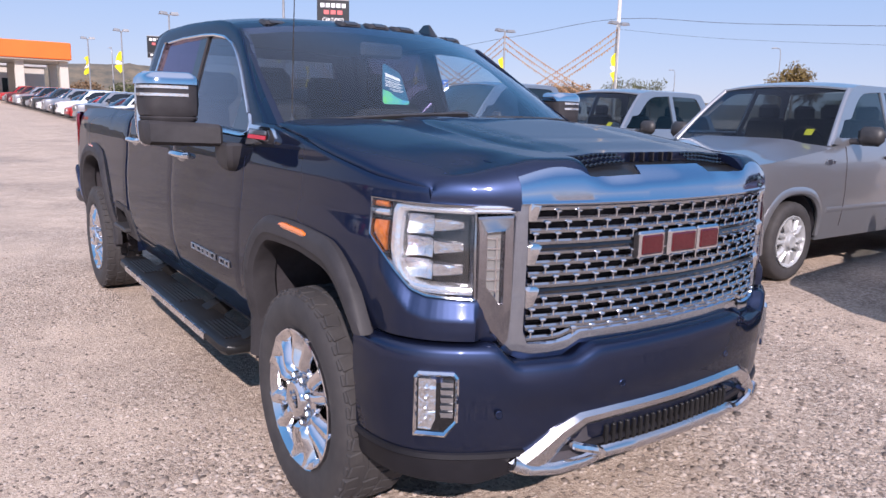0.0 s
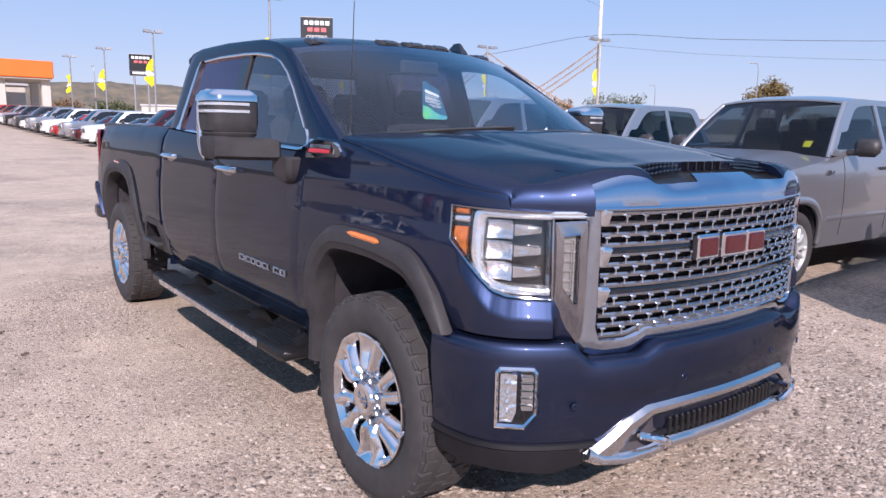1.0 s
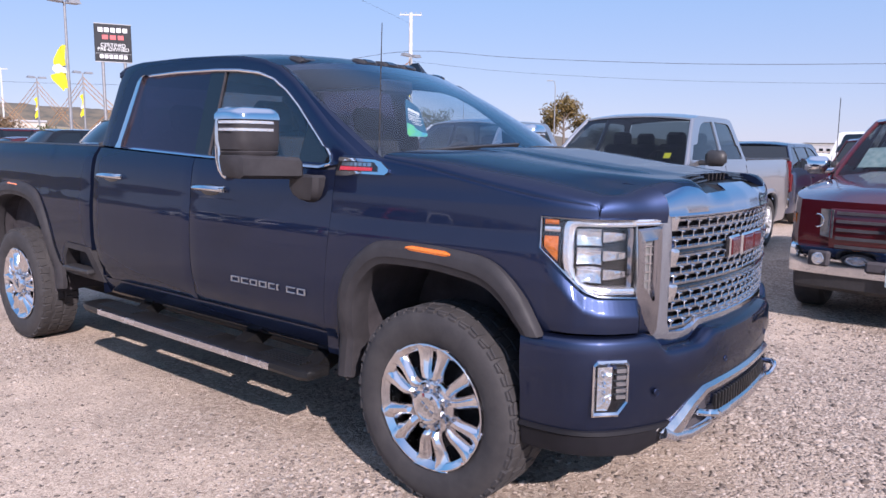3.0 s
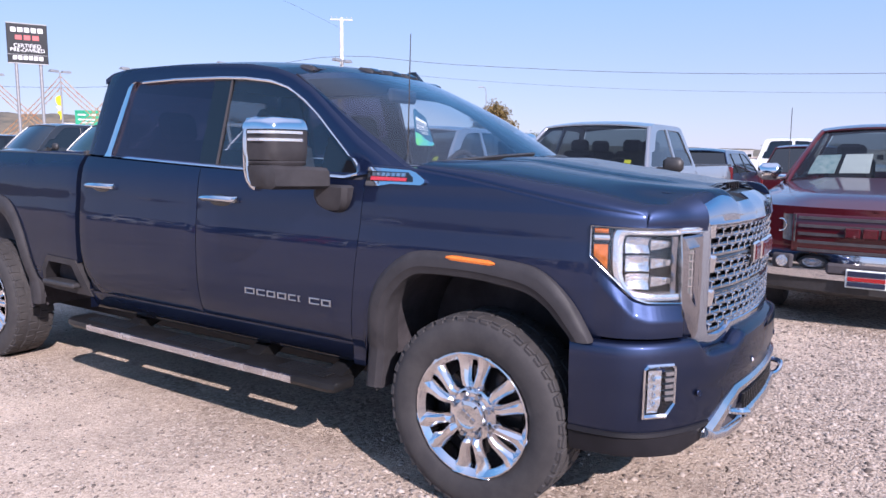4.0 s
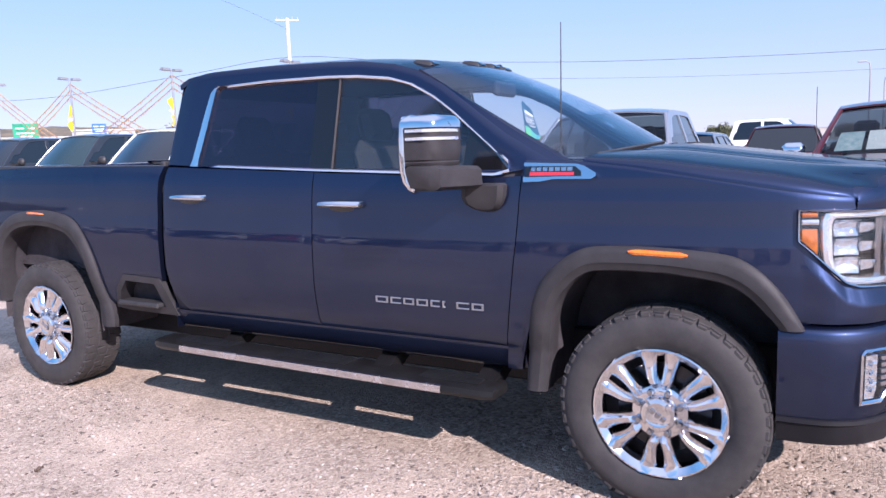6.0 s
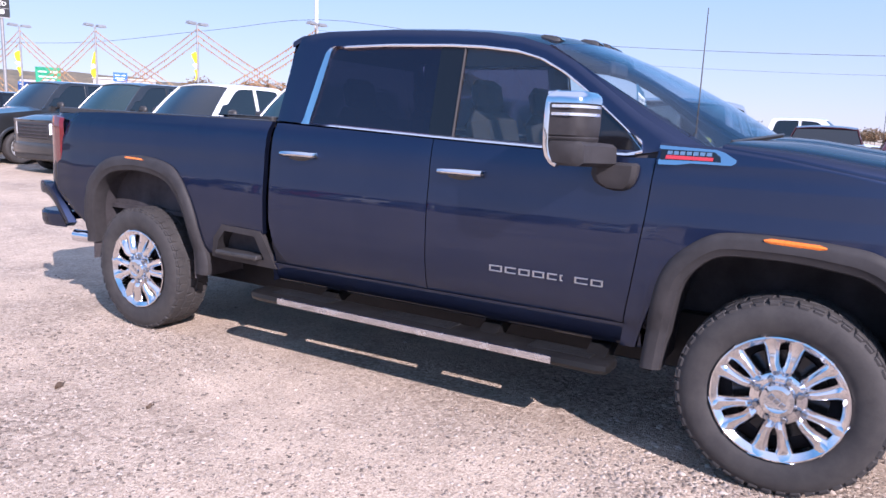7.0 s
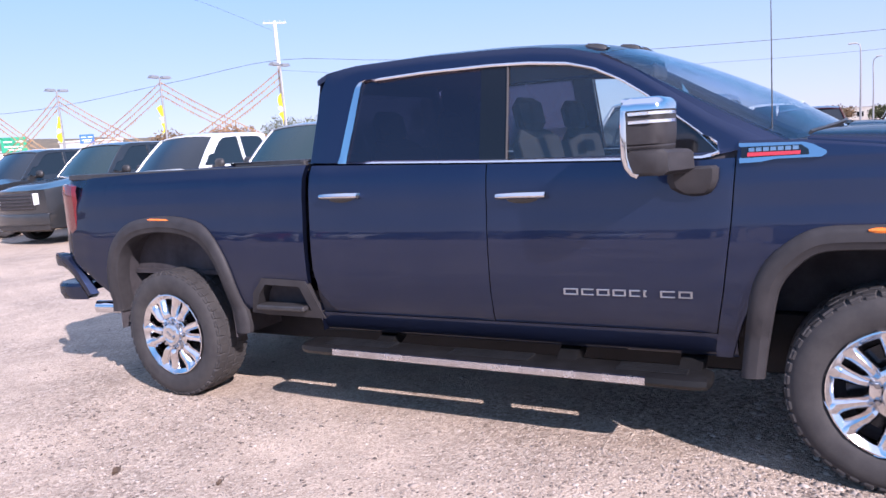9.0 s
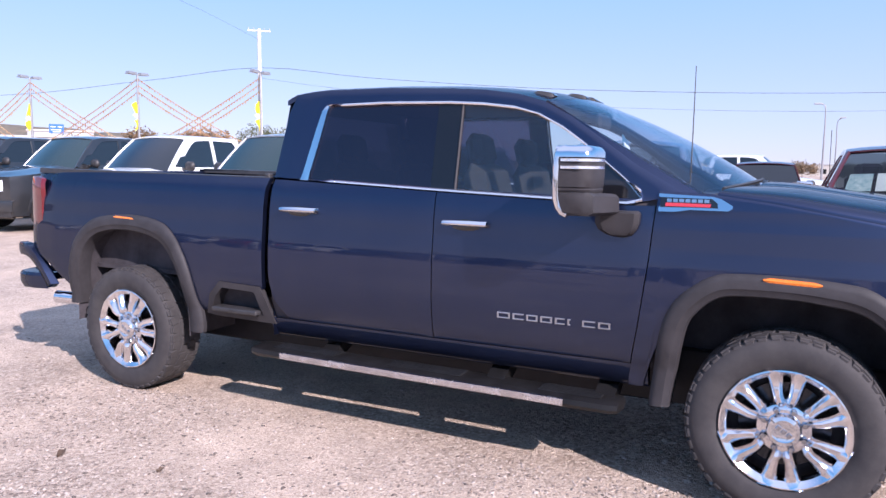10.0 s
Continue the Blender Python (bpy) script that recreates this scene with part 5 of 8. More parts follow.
    part("underbody", bm, DARK, truck)


def build_running_boards():
    for s in (-1, 1):
        bm = bmesh.new()
        rows = []
        for y, w, h in ((0.70, 0.55, 0.6), (0.715, 0.85, 0.9), (0.76, 1.0, 1.0), (1.0, 1, 1), (1.8, 1, 1), (2.6, 1, 1), (2.87, 1.0, 1.0), (2.93, 0.85, 0.9), (2.95, 0.55, 0.6)):
            zc = 0.408 + 0.006 * (y - 0.7)
            rows.append([(s * (0.93 + a * w), y, zc + b * h) for a, b in ((-0.066, 0.014), (-0.060, 0.026), (0.075, 0.024), (0.10, 0.012), (0.105, -0.012), (0.09, -0.032), (-0.055, -0.034), (-0.066, -0.02))])
        vs = add_grid(bm, rows, wrap=True)
        bm.faces.new(vs[0]), bm.faces.new(vs[-1])
        board = part("running_board", bm, BOARD, truck, "black running board with a bright edge strip")
        bm = bmesh.new()
        path = [(s * 1.034, y, 0.402 + 0.006 * (y - 0.7)) for y in np.linspace(0.975, 2.70, 8)]
        sweep(bm, path, (s, 0, 0), [(0.004, -0.017), (0.006, 0.0), (0.004, 0.017), (-0.01, 0.02), (-0.01, -0.02)])
        part("board_strip", bm, WORNSTRIP, board, "bright aluminium edge strip")
        for y0, y1 in ((0.80, 1.12), (1.55, 2.0), (2.35, 2.78)):
            bm = bmesh.new()
            for r in range(6):
                box(bm, (s * (0.880 + r * 0.021), (y0 + y1) / 2, 0.436 + 0.006 * (y0 - 0.7)), (0.012, y1 - y0, 0.008), 0.002)
            part("tread_pad", bm, BOARD, board)
        for y in (0.80, 1.38, 2.45):
            bm = bmesh.new()
            hull(bm, [(s * x, y + d, z) for d in (-0.05, 0.05) for x, z in ((0.95, 0.39), (0.86, 0.38), (0.60, 0.50), (0.60, 0.58), (0.84, 0.43), (0.95, 0.42))])
            part("board_bracket", bm, BOARD, board)


def wheel(x, y, z, s, steer=0.0, r=0.42, w=0.27, rim=0.262, spokes=6, turn=0.0, parent=None, detail=True, rim_mat=None):
    """A wheel facing s: tyre with shoulder blocks, double-spoke rim, hub and nuts."""
    hub = new("wheel")
    hub.parent = parent
    hub.matrix_basis = pose(x, y, z, 0, 0, steer)
    out = lambda o: s * (w / 2 + o)
    bm = bmesh.new()
    k = r - rim
    prof = [(rim - 0.01, -0.03), (rim + 0.008, -0.012), (rim + 0.02, -0.002), (rim + k * 0.30, 0.008), (rim + k * 0.55, 0.012), (rim + k * 0.72, 0.006), (rim + k * 0.86, -0.006), (r - 0.012, -0.020), (r - 0.006, -0.05), (r - 0.006, -w + 0.05), (r - 0.012, -w + 0.02), (rim + k * 0.6, -w - 0.01), (rim, -w + 0.02)]
    if detail:
        n = 46
        for i in range(n):
            a = 2 * math.pi * i / n + turn
            for dx, ln, da, rr in ((-0.016, 0.052, 0.0, -0.002), (-0.085, 0.06, 0.5, 0.0), (-0.155, 0.055, 0.1, 0.0), (-w + 0.068, 0.052, 0.6, -0.002)):
                b = a + da * 2 * math.pi / n
                big = (i % 2) * 0.006 if dx == -0.016 else 0
                m = Matrix.Rotation(b, 4, "X")
                c = m @ Vector((out(dx - ln / 2 + big), 0, r - 0.008 + rr))
                box(bm, c, (ln, 2 * math.pi * r / n * 0.86, 0.014), 0.003, m.to_3x3() @ Matrix.Rotation(0.18 * (1 if i % 2 else -1), 3, "Z"))
            m = Matrix.Rotation(a, 4, "X")
            h = 0.030 if i % 2 else 0.020
            box(bm, m @ Vector((out(-0.011), 0, r - 0.012 - h / 2)), (0.014, 2 * math.pi * r / n * 0.7, h), 0.004, m.to_3x3())
        tagged(part("tread", bm, RUBBER, hub), kind="stuff")
        bm = bmesh.new()
    revolve(bm, [(a, out(o)) for a, o in prof], 72)
    part("tyre", bm, RUBBER, hub, "black all-terrain tyre with chunky shoulder blocks")
    rm = rim_mat or ALU
    bm = bmesh.new()
    lip = [(rim + 0.004, -0.012), (rim + 0.005, 0.001), (rim - 0.001, 0.003), (rim - 0.008, -0.003), (rim - 0.026, -0.020), (rim - 0.032, -0.05), (rim - 0.036, -w + 0.03)]
    revolve(bm, [(a, out(o)) for a, o in lip], 64)
    # double spokes joined to the hub
    for i in range(spokes):
        a0 = 2 * math.pi * i / spokes + turn
        for side in (-1, 1):
            rows = []
            for q, off, wd, h in ((0.06, 0.014, 0.022, -0.044), (0.10, 0.018, 0.026, -0.026), (0.122, 0.024, 0.027, -0.006), (0.15, 0.0340, 0.0262, -0.004), (0.185, 0.0410, 0.0300, -0.011), (0.215, 0.0475, 0.0355, -0.015), (rim - 0.026, 0.0525, 0.043, -0.013), (rim - 0.003, 0.056, 0.052, -0.003)):
                f = rim / 0.262
                row = []
                for c, d in ((-wd, -0.024), (-wd * 0.72, -0.004), (-wd * 0.3, 0.007), (wd * 0.3, 0.007), (wd * 0.72, -0.004), (wd, -0.024), (wd * 0.7, -0.05), (-wd * 0.7, -0.05)):
                    v = Vector((out(h + d), side * off * f + c * f, q if q > rim * 0.7 else q * f))
                    row.append(Matrix.Rotation(a0, 3, "X") @ v)
                rows.append(row)
            vs = add_grid(bm, rows, wrap=True)
            bm.faces.new(vs[0]), bm.faces.new(vs[-1])
    revolve(bm, [(rim * 0.43, out(-0.06)), (rim * 0.42, out(-0.025)), (rim * 0.36, out(-0.018)), (rim * 0.24, out(-0.018)), (0.001, out(-0.02))], 36)
    part("rim", bm, rm, hub, "polished double-spoke alloy rim", 30)
    bm = bmesh.new()
    revolve(bm, [(rim * 0.285, out(-0.022)), (rim * 0.28, out(0.004)), (rim * 0.25, out(0.016)), (rim * 0.19, out(0.020)), (rim * 0.17, out(0.017)), (0.001, out(0.018))], 32)
    part("hub_cap", bm, CHROME if not rim_mat else rm, hub)
    if detail:
        for k in (-1, 0, 1):  # raised badge across the cap, as plain bars
            bm = bmesh.new()
            box(bm, Matrix.Rotation(0.6, 3, "X") @ Vector((out(0.019), k * 0.026, 0)), (0.005, 0.019, 0.022), 0.002, Matrix.Rotation(0.6, 3, "X"))
            part("cap_badge", bm, MESHCHROME, hub)
        nut = None
        for i in range(8):
            a = 2 * math.pi * (i + 0.5) / 8 + turn
            if nut is None:
                bm = bmesh.new()
                revolve(bm, [(0.016, -0.02 * s), (0.015, 0.012 * s), (0.010, 0.020 * s), (0.001, 0.021 * s)], 6)
                ob = part("lug_nut", bm, MESHCHROME, hub)
                nut = ob.data
            else:
                ob = new("lug_nut", nut)
                ob.parent = hub
            ob.matrix_basis = Matrix.Translation((out(-0.014), 0.089 * math.cos(a), 0.089 * math.sin(a)))
        bm = bmesh.new()
        revolve(bm, [(0.06, out(-0.10)), (0.19, out(-0.10)), (0.19, out(-0.13)), (0.06, out(-0.13))], 32, closed=True)
        part("brake_disc", bm, LAMPDARK, hub)
    bm = bmesh.new()
    revolve(bm, [(0.001, out(-0.16)), (rim - 0.02, out(-0.16)), (rim - 0.02, out(-0.19))], 24)
    part("wheel_back", bm, DARK, hub)
    return hub


def build_mirrors():
    for s in (-1, 1):
        bm = bmesh.new()  # black head, mirror side to the rear
        sec = lambda z, e: [(s * p[0], p[1]) for p in resample(spline([(1.066 + e, 0.85 + e), (1.072 + e, 0.815 + e), (1.10, 0.797 + e * 0.8), (1.17, 0.800 + e * 0.8), (1.24, 0.811 + e * 0.8), (1.272 - e * 0.7, 0.830 + e * 0.8), (1.287 - e, 0.865 + e), (1.294 - e, 0.962), (1.286 - e, 0.972), (1.085 + e, 0.955), (1.072 + e, 0.945)], 60, True), 30, True)]
        rows = [[(x, y, z) for x, y in sec(z, e)] for z, e in ((1.425, 0.02), (1.435, 0.008), (1.447, 0.004), (1.452, 0.010), (1.458, 0.004), (1.50, 0.0), (1.58, 0.0), (1.605, 0.004))]
        vs = add_grid(bm, rows, wrap=True)
        bm.faces.new(vs[0]), bm.faces.new(vs[-1])
        mirror = part("tow_mirror", bm, TRIM, truck, "black towing mirror with a chrome cap and light bars")
        bm = bmesh.new()  # chrome cap over the top and outer edge
        rows = [[(x * (1.0 + k), y + dy, z) for x, y in sec(z, e)] for z, e, k, dy in ((1.588, 0.002, 0.0, 0), (1.588, -0.003, 0.0, -0.003), (1.612, -0.001, 0.0, -0.002), (1.624, 0.006, 0.0, 0), (1.633, 0.018, 0.0, 0), (1.639, 0.036, 0, 0))]
        vs = add_grid(bm, rows, wrap=True)
        bm.faces.new(vs[-1])
        path = [(s * x, y, z) for x, y, z in ((1.262, 0.93, 1.628), (1.278, 0.952, 1.618), (1.284, 0.962, 1.60), (1.287, 0.966, 1.55), (1.289, 0.967, 1.48), (1.289, 0.965, 1.41), (1.287, 0.955, 1.37), (1.283, 0.935, 1.345), (1.278, 0.915, 1.335))]
        sweep(bm, path, (s, 0, 0), [(0.0, -0.016), (0.008, -0.012), (0.012, -0.004), (0.012, 0.005), (0.008, 0.012), (0.0, 0.016), (-0.03, 0.015), (-0.03, -0.014)])
        part("mirror_cap", bm, CHROME, mirror, "chrome mirror cap")
        for z in (1.575, 1.543):
            bm = bmesh.new()
            rows = [[(s * x, y, z + dz) for dz, y in ((-0.008, y0 + 0.004), (-0.006, y0 - 0.006), (0.006, y0 - 0.006), (0.008, y0 + 0.004))] for x, y0 in ((1.118, 0.801), (1.14, 0.7995), (1.20, 0.804), (1.245, 0.813), (1.268, 0.828), (1.282, 0.848))]
            rows += [[(s * x, y, z + dz) for dz, x in ((-0.008, 1.285), (-0.006, 1.299), (0.006, 1.299), (0.008, 1.285))] for y in (0.865, 0.90, 0.945)]
            add_grid(bm, rows, wrap=True)
            part("mirror_light", bm, PIPE, mirror, "white light bar")
        bm = bmesh.new()  # lower arm to the door
        rows = []
        for x, y, z0, z1, d in ((1.295, 0.895, 1.345, 1.43, 0.06), (1.28, 0.88, 1.332, 1.435, 0.082), (1.15, 0.865, 1.328, 1.432, 0.075), (1.03, 0.825, 1.326, 1.425, 0.07), (1.0, 0.815, 1.328, 1.422, 0.068), (0.988, 0.81, 1.336, 1.412, 0.055)):
            rows.append([(s * x, y + a * d, z0 + (z1 - z0) * b) for a, b in ((-1, 0.15), (-0.95, 0.85), (-0.7, 1), (0.8, 1), (1, 0.8), (1, 0.2), (0.8, 0), (-0.7, 0))])
        vs = add_grid(bm, rows, wrap=True)
        bm.faces.new(vs[0]), bm.faces.new(vs[-1])
        part("mirror_arm", bm, TRIM, mirror)
        bm = bmesh.new()  # foot
        rows = []
        for z, y0, y1, x1 in ((1.345, 0.672, 0.85, 0.99), (1.335, 0.658, 0.86, 1.0), (1.29, 0.660, 0.865, 1.0), (1.255, 0.672, 0.85, 0.995), (1.232, 0.692, 0.815, 0.985), (1.22, 0.715, 0.785, 0.965)):
            rows.append([(s * x, y, z) for x, y in ((0.90, y0), (x1 - 0.02, y0), (x1, y0 + 0.02), (x1, y1 - 0.03), (x1 - 0.02, y1), (0.90, y1))])
        vs = add_grid(bm, rows, wrap=True)
        bm.faces.new(vs[0]), bm.faces.new(vs[-1])
        part("mirror_foot", bm, TRIM, mirror, sharp=28)
        bm = bmesh.new()
        prism(bm, [(1.09, 1.45), (1.27, 1.45), (1.27, 1.60), (1.09, 1.60)], lambda p: (s * p[0], 0.972, p[1]), lambda p: (s * p[0], 0.955, p[1]))
        part("mirror_glass", bm, CHROME, mirror)


TAGBLUE = material("tag_blue", (0.010, 0.045, 0.10), 0.35, color2=(0.015, 0.12, 0.20), scale=9)
TAGGREEN = material("tag_green", (0.14, 0.62, 0.12), 0.4, color2=(0.03, 0.25, 0.55), scale=9)
TAGWHITE = material("tag_white", (0.8, 0.82, 0.8), 0.5)


def build_cabin():
    bm = bmesh.new()
    rows = [[(x, y, z) for x in np.linspace(-0.80, 0.80, 9)] for y, z in ((0.45, 1.40), (0.75, 1.39), (0.86, 1.36), (0.90, 1.20), (0.92, 0.9))]
    add_skirt(bm, add_grid(bm, rows), (0, 0, -0.02))
    part("dashboard", bm, INTERIOR, truck)
    for x in (-0.40, 0.40):
        for y in (1.45, 2.35):
            bm = bmesh.new()
            for y0, z0, sx, sy, sz, lean in ((y - 0.12, 0.95, 0.52, 0.52, 0.16, 4), (y + 0.16, 1.27, 0.50, 0.14, 0.60, -14)):
                box(bm, (x, y0, z0), (sx, sy, sz), 0.065, Matrix.Rotation(radians(lean), 3, "X"))
            box(bm, (x, y + 0.25, 1.64), (0.27, 0.10, 0.19), 0.04, Matrix.Rotation(radians(-12), 3, "X"))
            part("seat", bm, SEAT, truck, "black leather seat with a headrest")
    bm = bmesh.new()
    m = pose(0.40, 0.98, 1.34, 0, 0, 90) @ pose(0, 0, 0, 0, -28, 0)
    tube(bm, [m @ Vector((0, 0.185 * math.cos(a), 0.185 * math.sin(a))) for a in np.linspace(0, 2 * math.pi, 28, endpoint=False)], 0.015, 8, closed=True)
    tube(bm, [m @ Vector((0, -0.18, 0)), m @ Vector((0.03, 0, 0)), m @ Vector((0, 0.18, 0))], 0.02, 6)
    part("steering_wheel", bm, INTERIOR, truck)
    # promotional tag hanging behind the windshield: dark blue, white bars, a green wave
    tag = lambda a, b: Vector((-0.088 + 0.135 * a + 0.02 * b * (1 - 2 * a) + 0.024 * a * (1 - b), 0.915 - 0.02 * a + 0.035 * b, 1.535 + (0.215 - 0.05 * a) * b))
    outline = [(0.08, 0.0), (0.9, 0.0), (1.0, 0.06), (1.0, 0.93), (0.9, 1.0), (0.45, 0.985), (0.3, 1.0), (0.1, 1.0), (0.0, 0.93), (0.0, 0.06)]
    bm = bmesh.new()
    prism(bm, outline, lambda p: tag(*p), lambda p: tag(*p) + Vector((0, 0.003, 0)))
    card = part("windshield_tag", bm, TAGBLUE, truck, "dark blue hanging tag with white bars and a green wave")
    bm = bmesh.new()
    prism(bm, [(0.08, 0.01), (0.9, 0.01), (0.99, 0.07), (0.99, 0.12), (0.75, 0.14), (0.5, 0.22), (0.3, 0.32), (0.01, 0.36), (0.01, 0.07)], lambda p: tag(*p) + Vector((0, -0.003, 0)), lambda p: tag(*p))
    part("tag_wave", bm, TAGGREEN, card)
    bm = bmesh.new()
    for a0, a1, b0, b1 in ((0.12, 0.85, 0.70, 0.78), (0.12, 0.80, 0.645, 0.66), (0.12, 0.88, 0.585, 0.603), (0.12, 0.70, 0.545, 0.562), (0.12, 0.85, 0.50, 0.515), (0.12, 0.78, 0.46, 0.475), (0.3, 0.86, 0.40, 0.412), (0.4, 0.8, 0.36, 0.372)):
        prism(bm, [(a0, b0), (a1, b0), (a1, b1), (a0, b1)], lambda p: tag(*p) + Vector((0, -0.003, 0)), lambda p: tag(*p))
    part("tag_bars", bm, TAGWHITE, card)
    bm = bmesh.new()
    box(bm, (0, 1.08, 1.82), (0.26, 0.04, 0.08), 0.015)
    part("inner_mirror", bm, INTERIOR, truck)
    bm = bmesh.new()
    add_skirt(bm, add_grid(bm, [[(x, y, 0.86) for x in (-0.85, 0, 0.85)] for y in (0.6, 1.6, 2.75)]), (0, 0, -0.02))
    part("cab_floor", bm, INTERIOR, truck)


build_sides()
build_arches()
build_fenders()
build_hood()
build_grille()
build_headlights()
build_bumper()
build_cab()
build_bed()
build_running_boards()
for s in (-1, 1):
    wheel(s * 0.85, 0.0, 0.418, s, turn=0.0, parent=truck)
    wheel(s * 0.85, 4.037, 0.418, s, turn=0.4, parent=truck)
build_mirrors()
build_cabin()


# ---- ground ----
def ground_z(x, y):
    return 1.9 * SMOOTH(6, 120, y)


def gravel_material():
    """Crushed stone: pebbles of several tones at two sizes, worn bare and dusty in broad patches."""
    m = bpy.data.materials.new("crushed_gravel")
    m.use_nodes = True
    nt = m.node_tree
    b = nt.nodes["Principled BSDF"]
    b.inputs["Roughness"].default_value = 0.95
    b.inputs["Specular IOR Level"].default_value = 0.2
    tc = nt.nodes.new("ShaderNodeTexCoord")

    def node(kind, **vals):
        n = nt.nodes.new(kind)
        for k, v in vals.items():
            n.inputs[k].default_value = v
        return n

    def link(a, b):
        nt.links.new(a, b)

    def ramp(src, *stops):
        r = nt.nodes.new("ShaderNodeValToRGB")
        while len(r.color_ramp.elements) < len(stops):
            r.color_ramp.elements.new(0.5)
        for e, (pos, col) in zip(r.color_ramp.elements, stops):
            e.position, e.color = pos, (*col, 1)
        link(src, r.inputs["Fac"])
        return r

    warp = node("ShaderNodeTexNoise", Scale=70.0, Detail=2.0)
    link(tc.outputs["Object"], warp.inputs["Vector"])
    add = nt.nodes.new("ShaderNodeVectorMath")
    add.operation = "MULTIPLY_ADD"
    add.inputs[1].default_value = (0.012, 0.012, 0.012)
    link(warp.outputs["Color"], add.inputs[0])
    link(tc.outputs["Object"], add.inputs[2])
    v1, v2 = node("ShaderNodeTexVoronoi", Scale=52.0), node("ShaderNodeTexVoronoi", Scale=135.0)
    for v in (v1, v2):
        link(add.outputs["Vector"], v.inputs["Vector"])
    big = node("ShaderNodeTexNoise", Scale=0.45, Detail=5.0, Roughness=0.6)
    link(tc.outputs["Object"], big.inputs["Vector"])
    sep1, sep2 = nt.nodes.new("ShaderNodeSeparateColor"), nt.nodes.new("ShaderNodeSeparateColor")
    link(v1.outputs["Color"], sep1.inputs["Color"]), link(v2.outputs["Color"], sep2.inputs["Color"])
    c1 = ramp(sep1.outputs["Red"], (0.0, (0.19, 0.145, 0.12)), (0.3, (0.39, 0.31, 0.258)), (0.75, (0.51, 0.412, 0.34)), (1.0, (0.66, 0.565, 0.49)))
    c2 = ramp(sep2.outputs["Red"], (0.0, (0.36, 0.275, 0.22)), (0.5, (0.525, 0.42, 0.338)), (1.0, (0.67, 0.555, 0.46)))
    pos = nt.nodes.new("ShaderNodeSeparateXYZ")  # the drive lane beside the cab is worn smooth, the stone is loose towards the nose
    link(tc.outputs["Object"], pos.inputs["Vector"])
    lane = node("ShaderNodeMapRange")
    for k, v in (("From Min", -1.2), ("From Max", 2.6), ("To Min", -0.10), ("To Max", 0.07)):
        lane.inputs[k].default_value = v
    link(pos.outputs["Y"], lane.inputs["Value"])
    plus = nt.nodes.new("ShaderNodeMath")
    link(big.outputs["Fac"], plus.inputs[0]), link(lane.outputs["Result"], plus.inputs[1])
    dust = ramp(plus.outputs["Value"], (0.40, (0.0, 0.0, 0.0)), (0.62, (1.0, 1.0, 1.0)))
    mix1 = nt.nodes.new("ShaderNodeMix")
    mix1.data_type = "RGBA"
    link(dust.outputs["Color"], mix1.inputs["Factor"]), link(c1.outputs["Color"], mix1.inputs["A"]), link(c2.outputs["Color"], mix1.inputs["B"])
    fine = node("ShaderNodeTexNoise", Scale=3.0, Detail=8.0, Roughness=0.7)
    link(tc.outputs["Object"], fine.inputs["Vector"])
    tone = ramp(fine.outputs["Fac"], (0.3, (0.80, 0.78, 0.76)), (0.7, (1.12, 1.10, 1.08)))
    mul = nt.nodes.new("ShaderNodeMix")
    mul.data_type, mul.blend_type = "RGBA", "MULTIPLY"
    mul.inputs["Factor"].default_value = 1.0
    link(mix1.outputs["Result"], mul.inputs["A"]), link(tone.outputs["Color"], mul.inputs["B"])
    link(mul.outputs["Result"], b.inputs["Base Color"])
    def calc(op, a, b):
        n = nt.nodes.new("ShaderNodeMath")
        n.operation = op
        for i, v in enumerate((a, b)):
            if isinstance(v, float):
                n.inputs[i].default_value = v
            else:
                link(v, n.inputs[i])
        return n.outputs["Value"]

    # only some cells stand up as pebbles; the rest is packed dust
    some1 = ramp(sep1.outputs["Green"], (0.52, (0.0, 0.0, 0.0)), (0.60, (1.0, 1.0, 1.0)))
    some2 = ramp(sep2.outputs["Green"], (0.45, (0.0, 0.0, 0.0)), (0.55, (1.0, 1.0, 1.0)))
    dome1 = calc("MULTIPLY", calc("SUBTRACT", 0.6, v1.outputs["Distance"]), some1.outputs["Color"])
    dome2 = calc("MULTIPLY", calc("SUBTRACT", 0.6, v2.outputs["Distance"]), some2.outputs["Color"])
    grit = node("ShaderNodeTexNoise", Scale=240.0, Detail=3.0, Roughness=0.7)
    link(tc.outputs["Object"], grit.inputs["Vector"])
    height = calc("ADD", calc("ADD", dome1, calc("MULTIPLY", dome2, 0.70)), calc("MULTIPLY", grit.outputs["Fac"], 0.34))
    bump = nt.nodes.new("ShaderNodeBump")
    bump.inputs["Distance"].default_value = 0.014
    rough = ramp(dust.outputs["Color"], (0.0, (1.0, 1.0, 1.0)), (1.0, (0.5, 0.5, 0.5)))
    link(rough.outputs["Color"], bump.inputs["Strength"])
    link(height, bump.inputs["Height"])
    link(bump.outputs["Normal"], b.inputs["Normal"])
    return m


GRAVEL = gravel_material()
STONE = material("loose_stone", (0.56, 0.48, 0.45), 0.9, color2=(0.30, 0.25, 0.23), scale=40, bump=0.4, bump_scale=120, bump_dist=0.004)


